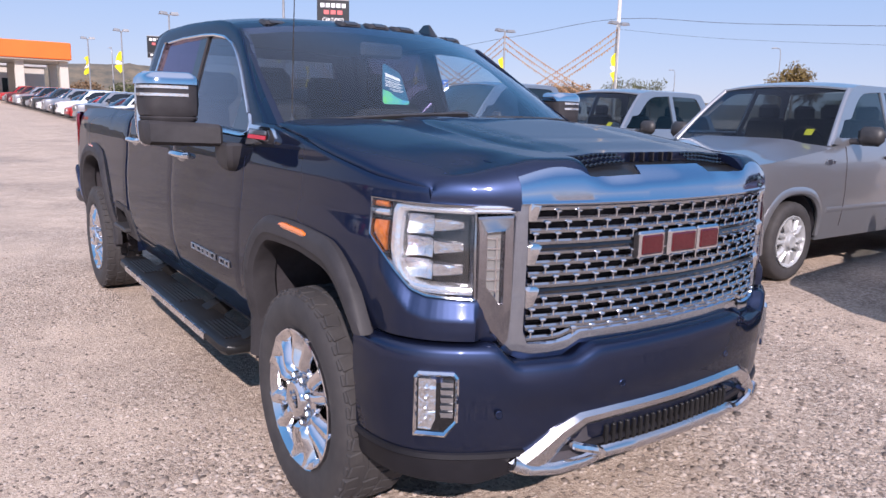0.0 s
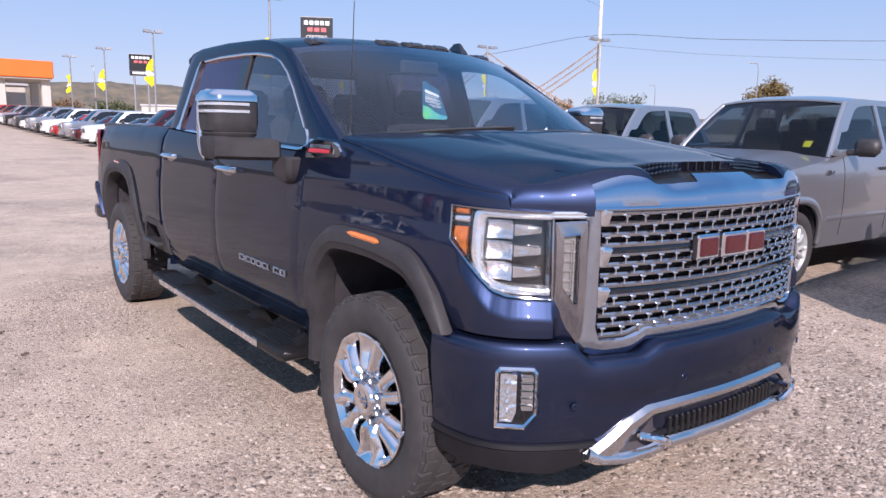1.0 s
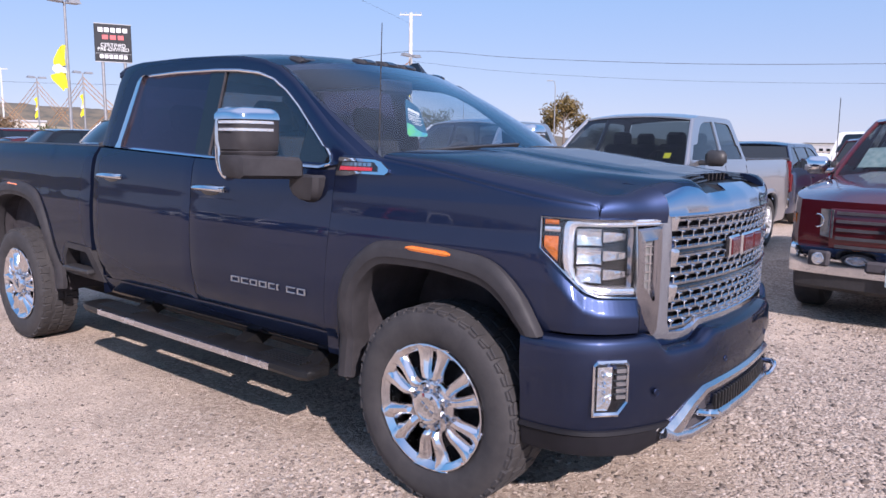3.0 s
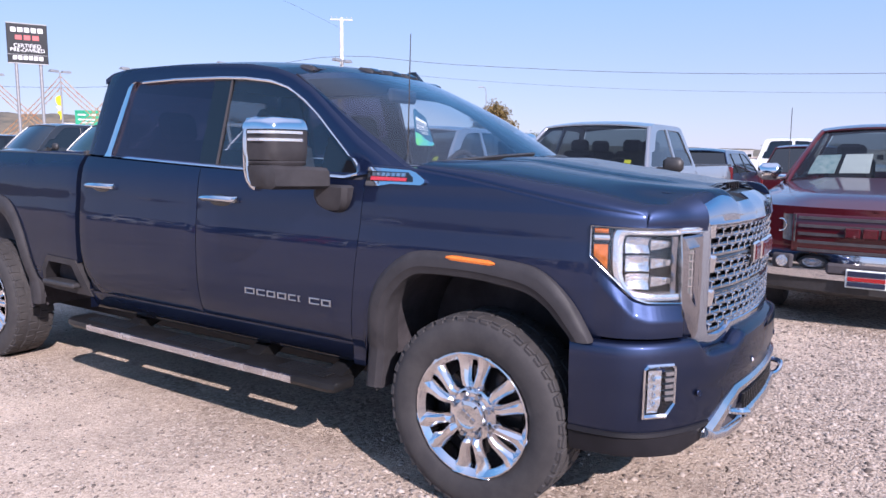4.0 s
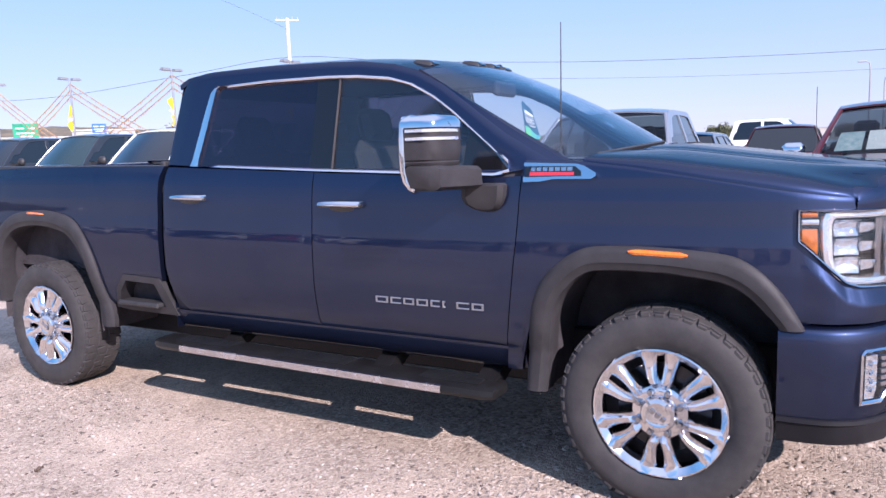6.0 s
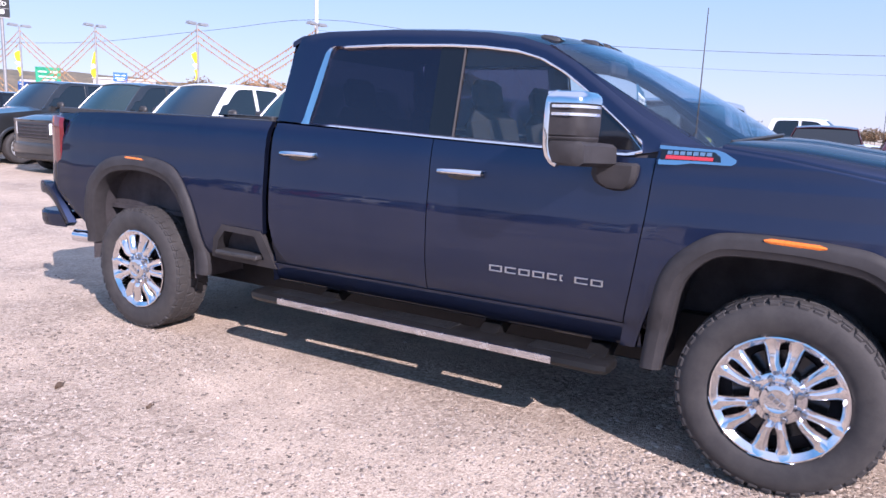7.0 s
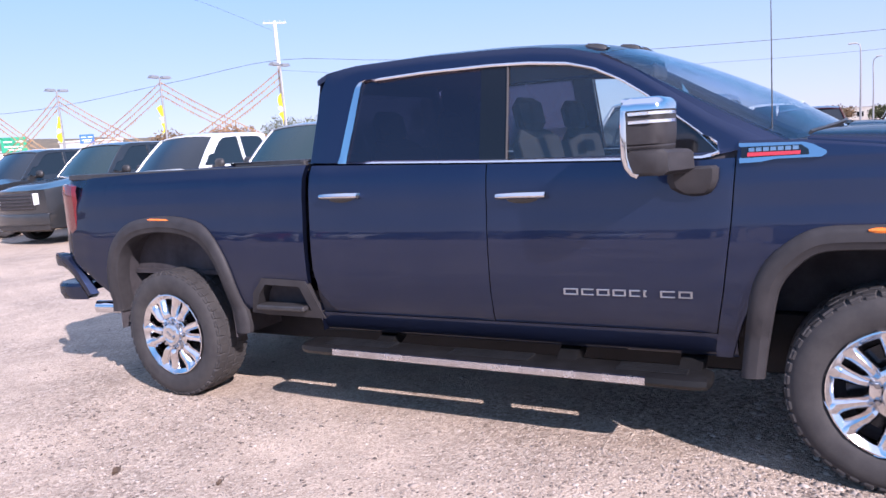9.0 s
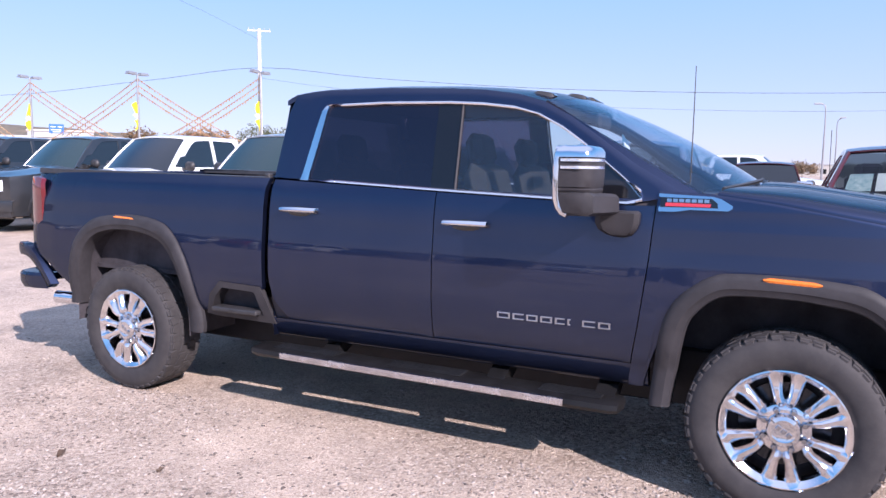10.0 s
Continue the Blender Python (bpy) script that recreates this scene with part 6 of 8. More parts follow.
def build_ground():
    xs = np.r_[-900, -300, -100, -40, np.linspace(-14, 16, 61), 30, 60, 120, 300, 900, 2500]
    ys = np.r_[-900, -300, -100, -30, np.linspace(-10, 16, 53), np.linspace(20, 130, 23), 200, 400, 900, 2500]
    bm = bmesh.new()
    add_grid(bm, [[(x, y, ground_z(x, y) + (0.012 * (noise.noise(Vector((x * 0.7, y * 0.7, 0)))) if -13 < x < 13 and -9 < y < 15 else 0)) for x in xs] for y in ys])
    tagged(part("ground", bm, GRAVEL), "pale pinkish-grey crushed gravel lot", "ground", kind="structure")
    # loose stones where the camera passes
    rng = np.random.default_rng(5)
    base = np.array([(1, 0, 0), (-1, 0, 0), (0, 1, 0), (0, -1, 0), (0, 0, 1), (0.6, 0.6, 0.55), (-0.6, 0.6, 0.5), (-0.6, -0.6, 0.5), (0.6, -0.6, 0.55)])
    tri = [(0, 2, 5), (2, 1, 6), (1, 3, 7), (3, 0, 8), (5, 2, 6), (6, 1, 7), (7, 3, 8), (8, 0, 5), (4, 5, 6), (4, 6, 7), (4, 7, 8), (4, 8, 5)]
    spots = []
    for x0, x1, y0, y1, count, lo, hi in ((-4.2, -0.9, -2.8, 4.5, 60000, 0.0045, 0.014), (-1.5, 4.0, -3.4, 0.8, 30000, 0.004, 0.014), (-4.0, 1.5, 4.0, 8.5, 5000, 0.005, 0.012), (-4.0, 4.0, -3.0, 6.5, 900, 0.012, 0.022), (-1.7, 3.2, -3.0, -0.85, 26000, 0.005, 0.013), (-2.6, 3.6, -3.0, 0.6, 7000, 0.011, 0.024)):
        for _ in range(count):
            x, y = rng.uniform(x0, x1), rng.uniform(y0, y1)
            if noise.noise(Vector((x * 0.55, y * 0.55, 3.1))) < rng.uniform(-0.9, 0.35) + 0.22 * SMOOTH(-0.2, 3.0, y) - 0.6 * (count == 26000):
                continue
            spots.append((x, y, lo + (hi - lo) * rng.random() ** 1.5, rng.uniform(0, 6.28), ground_z(x, y) + 0.012 * noise.noise(Vector((x * 0.7, y * 0.7, 0))) - 0.002))
    q = np.array(spots)
    n = len(q)
    k = base[None] * (q[:, 2, None] * rng.uniform((0.8, 0.6, 0.42), (1.5, 1.0, 0.85), (n, 3)))[:, None] * rng.uniform(0.75, 1.2, (n, 9, 1))
    ca, sa = np.cos(q[:, 3])[:, None], np.sin(q[:, 3])[:, None]
    verts = np.stack((q[:, 0, None] + k[..., 0] * ca - k[..., 1] * sa, q[:, 1, None] + k[..., 0] * sa + k[..., 1] * ca, q[:, 4, None] + k[..., 2]), -1).reshape(-1, 3).tolist()
    faces = (np.array(tri)[None] + 9 * np.arange(n)[:, None, None]).reshape(-1, 3).tolist()
    me = bpy.data.meshes.new("loose_stones")
    me.from_pydata(verts, [], faces)
    me.materials.append(STONE)
    me.shade_smooth()
    tagged(new("loose_stones", me), "scattered pale loose stones on the gravel", "stones", kind="stuff")


def dry_leaf(x, y, turn, size):
    bm = bmesh.new()
    rows = []
    for t in np.linspace(-1, 1, 9):
        w = 0.38 * size * (1 - abs(t) ** 1.7)
        rows.append([(t * size, w * c, 0.006 + 0.010 * abs(c) + 0.008 * math.sin(3 * t + c)) for c in (-1, -0.5, 0, 0.5, 1)])
    add_skirt(bm, add_grid(bm, rows), (0, 0, -0.003))
    ob = part("dry_leaf", bm, LEAF)
    ob.matrix_basis = pose(x, y, ground_z(x, y) + 0.012 * noise.noise(Vector((x * 0.7, y * 0.7, 0))), 0, 0, turn)
    tagged(ob, "curled dark brown dry leaf on the gravel", "leaf", "fallen leaves")


LEAF = material("dead_leaf", (0.085, 0.055, 0.038), 0.8, vary=0.3, scale=40)
dry_leaf(-1.94, 3.41, 25, 0.045)
dry_leaf(-1.85, 2.79, -10, 0.022)
nt = STONE.node_tree  # tone from stone to stone
geo, rmp = nt.nodes.new("ShaderNodeNewGeometry"), nt.nodes.new("ShaderNodeValToRGB")
rmp.color_ramp.elements.new(0.6)
for i, (pos, col) in enumerate(((0.0, (0.085, 0.066, 0.056)), (0.5, (0.31, 0.25, 0.21)), (1.0, (0.46, 0.385, 0.335)))):
    rmp.color_ramp.elements[i].position, rmp.color_ramp.elements[i].color = pos, (*col, 1)
nt.links.new(geo.outputs["Random Per Island"], rmp.inputs["Fac"])
nt.links.new(rmp.outputs["Color"], nt.nodes["Principled BSDF"].inputs["Base Color"])
build_ground()

# ---- parked vehicles ----
DARKGLASS = material("dark_window_glass", (0.012, 0.015, 0.018), 0.04, spec=0.7, coat=0.3)
TEALGLASS = material("shaded_windshield", (0.02, 0.040, 0.045), 0.05, spec=0.5, coat=0.0)
WHITEPLASTIC = material("white_paper", (0.75, 0.78, 0.76), 0.7, vary=0.08, scale=20)
PAPER = material("printed_paper", (0.62, 0.72, 0.70), 0.7, color2=(0.25, 0.42, 0.45), scale=14)
YELLOW = material("yellow_tag", (0.75, 0.72, 0.03), 0.6)
SILVERRIM = material("grey_alloy", (0.46, 0.46, 0.47), 0.35, 0.35)
PAINTS = {
    "silver": paint("silver_paint", (0.37, 0.37, 0.395), 0.75, 0.32, 0.05), "white": paint("white_paint", (0.78, 0.78, 0.77), 0.0, 0.4, 0.06),
    "maroon": paint("maroon_paint", (0.085, 0.006, 0.012), 0.45, 0.3, 0.02), "graphite": paint("graphite_paint", (0.045, 0.047, 0.052), 0.6, 0.3, 0.04),
    "black": paint("black_paint", (0.008, 0.008, 0.010), 0.2, 0.25, 0.02), "red": paint("bright_red_paint", (0.42, 0.012, 0.014), 0.25, 0.3, 0.03),
    "navy": paint("navy_paint", (0.012, 0.025, 0.07), 0.5, 0.3, 0.03),
}
KINDS = {
    # fo: nose ahead of the front axle; wb: wheelbase; tail: end; w: half width; hood: height at nose, cowl; cab: base and top of windshield, top and base of rear glass
    "pickup": dict(fo=0.95, wb=4.05, tail=5.40, w=1.0, nose=1.08, cowl=1.26, belt=1.30, roof=1.91, cab=(0.60, 1.30, 2.70, 2.90), rail=1.36, r=0.385, roofw=0.73),
    "crossover": dict(fo=0.90, wb=2.70, tail=3.65, w=0.92, nose=0.94, cowl=1.05, belt=1.09, roof=1.63, cab=(0.35, 1.05, 3.15, 3.60), rail=None, r=0.35, roofw=0.62),
    "tall_pickup": dict(fo=0.97, wb=4.0, tail=5.25, w=1.02, nose=1.17, cowl=1.35, belt=1.39, roof=2.08, cab=(0.58, 1.30, 2.75, 2.95), rail=1.44, r=0.40, roofw=0.76),
    "low_pickup": dict(fo=0.95, wb=3.65, tail=4.9, w=0.99, nose=1.06, cowl=1.22, belt=1.25, roof=1.84, cab=(0.62, 1.42, 2.70, 2.90), rail=1.30, r=0.385, roofw=0.66),
    "suv": dict(fo=0.93, wb=2.85, tail=3.85, w=0.95, nose=0.98, cowl=1.10, belt=1.14, roof=1.76, cab=(0.35, 1.02, 3.35, 3.78), rail=None, r=0.36, roofw=0.66),
    "car": dict(fo=0.90, wb=2.72, tail=3.75, w=0.91, nose=0.74, cowl=0.96, belt=1.0, roof=1.47, cab=(0.30, 1.05, 2.35, 3.05), rail=None, r=0.33, roofw=0.58),
}


def vehicle(name, kind, color, label, at, turn=-90.0, group="", near=False, chrome_bumper=True, glass=None, bars=False):
    """A parked vehicle: body sides with wheel openings, bonnet, cab, glass, lamps, grille, bumpers, mirrors and wheels."""
    k, pm = KINDS[kind], PAINTS[color]
    top = thing(name, label, {"pickup": "pickup truck", "crossover": "suv", "low_pickup": "pickup truck", "tall_pickup": "pickup truck", "suv": "suv", "car": "car"}[kind], (at[0], at[1], ground_z(*at)), turn, group)
    W, fo, wb, tail, r = k["w"], k["fo"], k["wb"], k["tail"], k["r"]
    yA0, yA1, yC1, yC0 = k["cab"]
    belt, roof, rw = k["belt"], k["roof"], k["roofw"]
    plan = lambda y: W - 0.20 * max(0.0, (-fo + 0.62 - y) / 0.62) ** 2.2 - 0.07 * max(0.0, (y - tail + 0.35) / 0.35) ** 2
    tuck = lut((0.3, 0.06), (0.45, 0.03), (0.62, 0.008), (0.80, 0.0), (belt - 0.18, 0.012), (belt - 0.06, 0.035), (belt + 0.06, 0.075))

    def low(y):
        z = 0.36 if kind.endswith("pickup") else 0.27
        for c in (0.0, wb):
            d = abs(y - c) / (r * 1.26)
            if d < 1:
                z = max(z, r + r * 1.22 * (1 - d**2.6) ** (1 / 2.6))
        return z

    line = lut((-fo, k["nose"]), (-fo + 0.15, k["nose"] + 0.02), (yA0, k["cowl"]), (yA0 + 0.15, belt), (yC0, belt + 0.02), (yC0 + 0.04, (k["rail"] or belt + 0.02)), (tail, (k["rail"] or belt + 0.01)))
    ys = sorted({*np.linspace(-fo + 0.11, tail, 46), *(c + f * r * 1.26 for c in (0, wb) for f in (-1, -0.97, -0.9, -0.75, -0.4, 0, 0.4, 0.75, 0.9, 0.97, 1))})
    for s in (-1, 1):
        bm = bmesh.new()
        grid = []
        for y in ys:
            a, b = low(y), line(y)
            grid.append([(s * (plan(y) - tuck(a + (b - a) * j / 10)), y, a + (b - a) * j / 10) for j in range(11)])
        add_skirt(bm, add_grid(bm, grid), (-s * 0.05, 0, 0))
        part("body_side", bm, pm, top)
        for c in (0.0, wb):
            bm = bmesh.new()
            rows = []
            for a in np.linspace(0, math.pi, 15):
                rows.append([(s * x, c + r * 1.24 * math.cos(a), r + r * 1.2 * math.sin(a)) for x in (W - 0.05, W - 0.35)])
            vs = add_grid(bm, rows)
            bm.faces.new([q[-1] for q in vs])
            part("wheel_liner", bm, DARK, top)
        if kind.endswith("pickup"):
            for c in (0.0, wb):
                bm = bmesh.new()
                path = []
                for a in np.linspace(0.02, math.pi - 0.02, 25):
                    y, z = c + r * 1.27 * abs(math.cos(a)) ** 0.77 * (1 if math.cos(a) > 0 else -1), r + r * 1.23 * math.sin(a) ** 0.77
                    path.append((s * (plan(y) - tuck(z) - 0.004), y, z))
                sweep(bm, path, (s, 0, 0), [(0.0, -0.03), (0.022, -0.012), (0.024, 0.012), (0.004, 0.05), (-0.02, 0.05), (-0.02, -0.03)])
                part("arch_lip", bm, pm, top)
        # door seams and handles
        doors = [yA0 + 0.28, (yA0 + 0.28 + yC0) / 2 + 0.05, yC0 - 0.06]
        for y in doors:
            bm = bmesh.new()
            tube(bm, [(s * (plan(y) - tuck(z) + 0.001), y, z) for z in np.linspace(0.48, belt - 0.02, 8)], 0.005, 5)
            part("door_seam", bm, DARK, top)
        if near:  # a crease along the flank, and bright shapes in place of the fender lettering
            bm = bmesh.new()
            path = [(s * (plan(y) - tuck(0.66) - 0.002), y, 0.66) for y in np.linspace(r * 1.45, wb - r * 1.45, 12)]
            sweep(bm, path, (s, 0, 0), [(0.0, -0.035), (0.012, -0.004), (0.010, 0.008), (0.0, 0.03), (-0.02, 0.0)])
            part("side_crease", bm, pm, top)
            if not bars:
                for j, wj in enumerate((0.055, 0.09, 0.03)):
                    y = 0.64 - (0, 0.066, 0.166)[j] - wj / 2
                    bm = bmesh.new()
                    box(bm, (s * (plan(y) - tuck(belt - 0.17) + 0.004), y, belt - 0.17), (0.014, wj, 0.034 + 0.02 * (j == 1)), 0.004)
                    part("fender_badge", bm, SATIN, top)
        for y in doors[1:]:
            bm = bmesh.new()
            box(bm, (s * (plan(y) - tuck(belt - 0.14) + 0.012), y - 0.17, belt - 0.14), (0.03, 0.19, 0.032), 0.008)
            part("door_handle", bm, PLASTIC if kind.endswith("pickup") else pm, top)
        # mirror
        bm = bmesh.new()
        box(bm, (s * (W + 0.13), yA0 + 0.40, belt + 0.085), (0.25, 0.12, 0.19), 0.05)
        box(bm, (s * (W - 0.005), yA0 + 0.40, belt + 0.03), (0.14, 0.07, 0.06), 0.015)
        part("door_mirror", bm, CHROME if bars else PLASTIC, top, sharp=50)
        # lamps
        bm = bmesh.new()
        rows = []
        for t in np.linspace(0, 1, 9):
            y = -fo + 0.10 + 0.34 * (1 - t) ** 1.6
            x = plan(y) - 0.02 - 0.26 * t**2.5 * (1 if kind.endswith("pickup") else 1.2)
            yy = y - 0.012 - 0.075 * t**3
            rows.append([(s * (x + 0.004), yy, k["nose"] - 0.06 - h * (0.24 if kind.endswith("pickup") else 0.15) * (0.6 + 0.4 * t)) for h in (0, 0.25, 0.5, 0.75, 1)])
        add_skirt(bm, add_grid(bm, rows), (-s * 0.04, 0.04, 0))
        lamp = part("headlight", bm, LAMPGLASS if near else LED, top, "clear headlight")
        if near:
            y = -fo + 0.24
            bm = bmesh.new()
            box(bm, (s * (plan(y) - 0.012), y, k["nose"] - 0.16), (0.03, 0.10, 0.10), 0.01, Matrix.Rotation(radians(s * -28), 3, "Z"))
            part("amber_marker", bm, DEEPAMBER, lamp)
            for t, zz in ((0.50, 0.16), (0.80, 0.16)):
                y = -fo + 0.10 + 0.34 * (1 - t) ** 1.6 - 0.012 - 0.075 * t**3
                x = plan(-fo + 0.10 + 0.34 * (1 - t) ** 1.6) - 0.02 - 0.26 * t**2.5
                bm = bmesh.new()
                revolve(bm, [(0.060, 0.02), (0.060, -0.010), (0.052, -0.012), (0.040, 0.0), (0.001, 0.012)], 18, Matrix.Translation((s * x, y, k["nose"] - zz)) @ Matrix.Rotation(radians(90 + s * (48 - 30 * t)), 4, "Z"))
                part("lamp_bowl", bm, REFLECTOR, lamp)
        bm = bmesh.new()
        box(bm, (s * (plan(tail) - 0.015), tail - 0.02, (k["rail"] or belt) - 0.22), (0.09, 0.10, 0.36), 0.02)
        part("tail_lamp", bm, REDLENS, top, "red tail lamp")
        for c in (0.0, wb):
            wheel(s * (W - 0.135), c, r, s, r=r, w=0.24, rim=r * 0.63, spokes=6, turn=0.3, parent=top, detail=False, rim_mat=SILVERRIM)
    # bonnet
    bm = bmesh.new()
    grid = []
    for v in np.linspace(0, 1, 12):
        row = []
        for u in np.linspace(-1, 1, 15):
            y0, y1 = -fo + 0.11 * abs(u) ** 2.5, yA0 + 0.04 - 0.14 * (1 - u * u)
            y = y0 + (y1 - y0) * v
            e = line(y)
            row.append((u * (plan(max(y, -fo + 0.11)) - tuck(e) - 0.002), y, e + (0.05 + 0.02 * v) * (1 - abs(u) ** 3) * min(1.0, v * 6 + 0.1) + (0.02 if kind.endswith("pickup") and abs(u) < 0.62 else 0) * min(1.0, v * 5)))
        grid.append(row)
    add_skirt(bm, add_grid(bm, grid), (0, 0, -0.03))
    part("hood", bm, pm, top)
    # nose, tail, floor
    face = lambda u: -fo + 0.11 * abs(u) ** 2.5
    wn = plan(-fo + 0.11)
    bm = bmesh.new()
    add_grid(bm, [[(u * (wn - tuck(z)), face(u) + (0.04 if z < 0.5 else 0), z) for u in np.linspace(-1, 1, 15)] for z in np.linspace(0.38, k["nose"], 7)])
    part("front_fascia", bm, pm, top)
    bm = bmesh.new()
    zt = k["rail"] or belt
    add_grid(bm, [[(u * (plan(tail) - tuck(z)), tail + 0.02 * (1 - u * u), z) for u in np.linspace(-1, 1, 9)] for z in np.linspace(0.42, zt, 5)])
    part("tailgate" if kind.endswith("pickup") else "rear_fascia", bm, pm, top)
    bm = bmesh.new()
    box(bm, (0, (tail - fo) / 2, 0.42), (1.5 * W, tail + fo - 0.5, 0.18), 0.04)
    part("underbody", bm, DARK, top)
    # grille
    gz0, gz1, gw = (k["nose"] - 0.40, k["nose"] - 0.05, 0.60) if kind.endswith("pickup") else (k["nose"] - 0.30, k["nose"] - 0.10, 0.42)
    bm = bmesh.new()
    rows = [[(x, face(x / wn) - 0.012 - o, z) for z, o in ((gz0, 0), (gz0 + 0.02, 0.012), (gz1 - 0.02, 0.012), (gz1, 0))] for x in np.linspace(-gw, gw, 11)]
    add_skirt(bm, add_grid(bm, rows), (0, 0.03, 0))
    grille = part("grille", bm, pm if bars else PLASTIC, top, "slatted grille")
    for i in range(5 if kind.endswith("pickup") else 3):
        z = gz0 + (gz1 - gz0) * (i + 0.5) / (5 if kind.endswith("pickup") else 3)
        bm = bmesh.new()
        sweep(bm, [(x, face(x / wn) - 0.026, z) for x in np.linspace(-gw * 0.92, gw * 0.92, 11)], (0, -1, 0), [(0.012, -0.012), (0.012, 0.012), (-0.01, 0.014), (-0.01, -0.014)])
        part("grille_bar", bm, DARK if bars else (DARK if color == "graphite" else SATIN if color in ("silver", "white") else CHROME), grille)
    if bars:
        for dx in (-0.13, 0.0, 0.13):
            bm = bmesh.new()
            box(bm, (dx, face(0) - 0.05, (gz0 + gz1) / 2 + 0.03), (0.115, 0.03, 0.085), 0.008)
            part("badge_shape", bm, BADGERED, grille)
    # bumper
    bm = bmesh.new()
    bz0, bz1 = (0.44, 0.69) if kind.endswith("pickup") else (0.36, 0.56)
    rows = []
    for u in np.linspace(-1.02, 1.02, 21):
        y = face(u) - 0.05 if abs(u) <= 1 else face(1) - 0.02
        rows.append([(u * (wn + 0.03), y + o, z) for z, o in ((bz0, 0.06), (bz0 + 0.01, 0.015), ((bz0 + bz1) / 2, 0.0), (bz1 - 0.015, 0.015), (bz1, 0.07))])
    add_skirt(bm, add_grid(bm, rows), (0, 0.02, 0))
    bumper = part("front_bumper", bm, CHROME if chrome_bumper else pm, top, "chrome front bumper" if chrome_bumper else "")
    bm = bmesh.new()
    rows = [[(u * wn, face(min(1, abs(u))) - 0.02 + o, z) for z, o in ((bz0 + 0.02, 0), (bz0 - 0.10, 0.015), (bz0 - 0.14, 0.08))] for u in np.linspace(-1, 1, 13)]
    add_skirt(bm, add_grid(bm, rows), (0, 0.02, 0))
    part("air_dam", bm, PLASTIC, bumper)
    if near:
        for s in (-1, 1):
            bm = bmesh.new()
            box(bm, (s * 0.66, face(0.66 / wn) - 0.05, 0.585), (0.17, 0.06, 0.13), 0.015, Matrix.Rotation(radians(s * 14), 3, "Z"))
            part("fog_recess", bm, DARK, bumper)
            bm = bmesh.new()
            revolve(bm, [(0.001, -0.012), (0.045, -0.01), (0.052, 0.0), (0.05, 0.03)], 18, Matrix.Translation((s * 0.66, face(0.66 / wn) - 0.085, 0.585)) @ Matrix.Rotation(radians(90), 4, "Z"))
            part("fog_lamp", bm, REFLECTOR, bumper)
        bm = bmesh.new()
        box(bm, (0, face(0) - 0.045, 0.55), (0.62, 0.05, 0.10), 0.02)
        part("bumper_slot", bm, DARK, bumper)
        if bars:
            bm = bmesh.new()
            box(bm, (0.0, face(0) - 0.085, 0.485), (0.31, 0.012, 0.155), 0.006)
            plate = part("front_plate", bm, WHITEPLASTIC, top, "white dealer plate with plain bars")
            for z, h, mat in ((0.528, 0.046, PAINTS["navy"]), (0.482, 0.034, PAINTS["red"]), (0.440, 0.040, PAINTS["navy"])):
                bm = bmesh.new()
                box(bm, (0, face(0) - 0.094, z), (0.28, 0.008, h), 0.003)
                part("plate_bar", bm, mat, plate)
    bm = bmesh.new()
    box(bm, (0, tail + 0.06, 0.60), (2 * W - 0.12, 0.14, 0.18), 0.03)
    part("rear_bumper", bm, CHROME if kind.endswith("pickup") and chrome_bumper else PLASTIC, top)
    # cab: frame, panes, roof
    bw = W - tuck(belt)
    cx = lambda z: bw + (rw - bw) * (z - belt) / (roof - belt)
    out = resample(spline([(yC0, belt), (yC0 - 0.5, belt - 0.004), (yA0 + 0.5, belt - 0.004), (yA0 + 0.05, belt), (yA0 + 0.12, belt + 0.06), ((yA0 + yA1) / 2 + 0.05, (belt + roof) / 2 + 0.03), (yA1 - 0.02, roof - 0.06), (yA1 + 0.22, roof - 0.01), ((yA1 + yC1) / 2, roof), (yC1 - 0.1, roof - 0.01), (yC1 + 0.02, roof - 0.05), ((yC0 + yC1) / 2 + 0.01, (belt + roof) / 2), (yC0 - 0.01, belt + 0.06)], 90, True), 90, True)
    m = np.mean(out, axis=0)
    inn = [p + (np.array((np.clip(m[0] - p[0], -0.14, 0.14), np.clip((m[1] - p[1]) * 0.9, -0.065, 0.065)))) for p in out]
    seat_y = (yA0 + 1.0, yC0 - 0.5)
    pane = glass or DARKGLASS
    for s in (-1, 1):
        bm = bmesh.new()
        add_grid(bm, [[(s * (cx(o[1]) - 0.02), *o), (s * cx(o[1]), *o), (s * (cx(i[1]) + 0.002), *i), (s * (cx(i[1]) - 0.02), *i)] for o, i in zip(out, inn)], wrap_rows=True)
        part("cab_frame", bm, pm, top)
        bm = bmesh.new()
        vs = [bm.verts.new((s * (cx(i[1]) - 0.012), *i)) for i in inn]
        bm.faces.new(vs)
        part("side_window", bm, PARKEDGLASS if near else DARKGLASS, top, "dark side glass", face=(s, 0, 0.1))
        for y in ([(yA0 + yC0) / 2 + 0.16] if not kind.endswith(("suv", "crossover")) else [(yA0 + yC0) / 2 - 0.3, yC0 - 0.95]):
            bm = bmesh.new()
            zt2 = lut(*[(p[0], p[1]) for p in sorted((tuple(q) for q in out if q[1] > (belt + roof) / 2))])(y) - 0.03
            hull(bm, [(s * (cx(z) + o), y + d + (0.03 if z > belt + 0.1 else 0), z) for z in (belt + 0.02, zt2) for o in (-0.03, 0.003) for d in (-0.04, 0.04)])
            part("door_pillar", bm, pm if kind.endswith("pickup") else GLOSSBLACK, top)
    bm = bmesh.new()
    grid = []
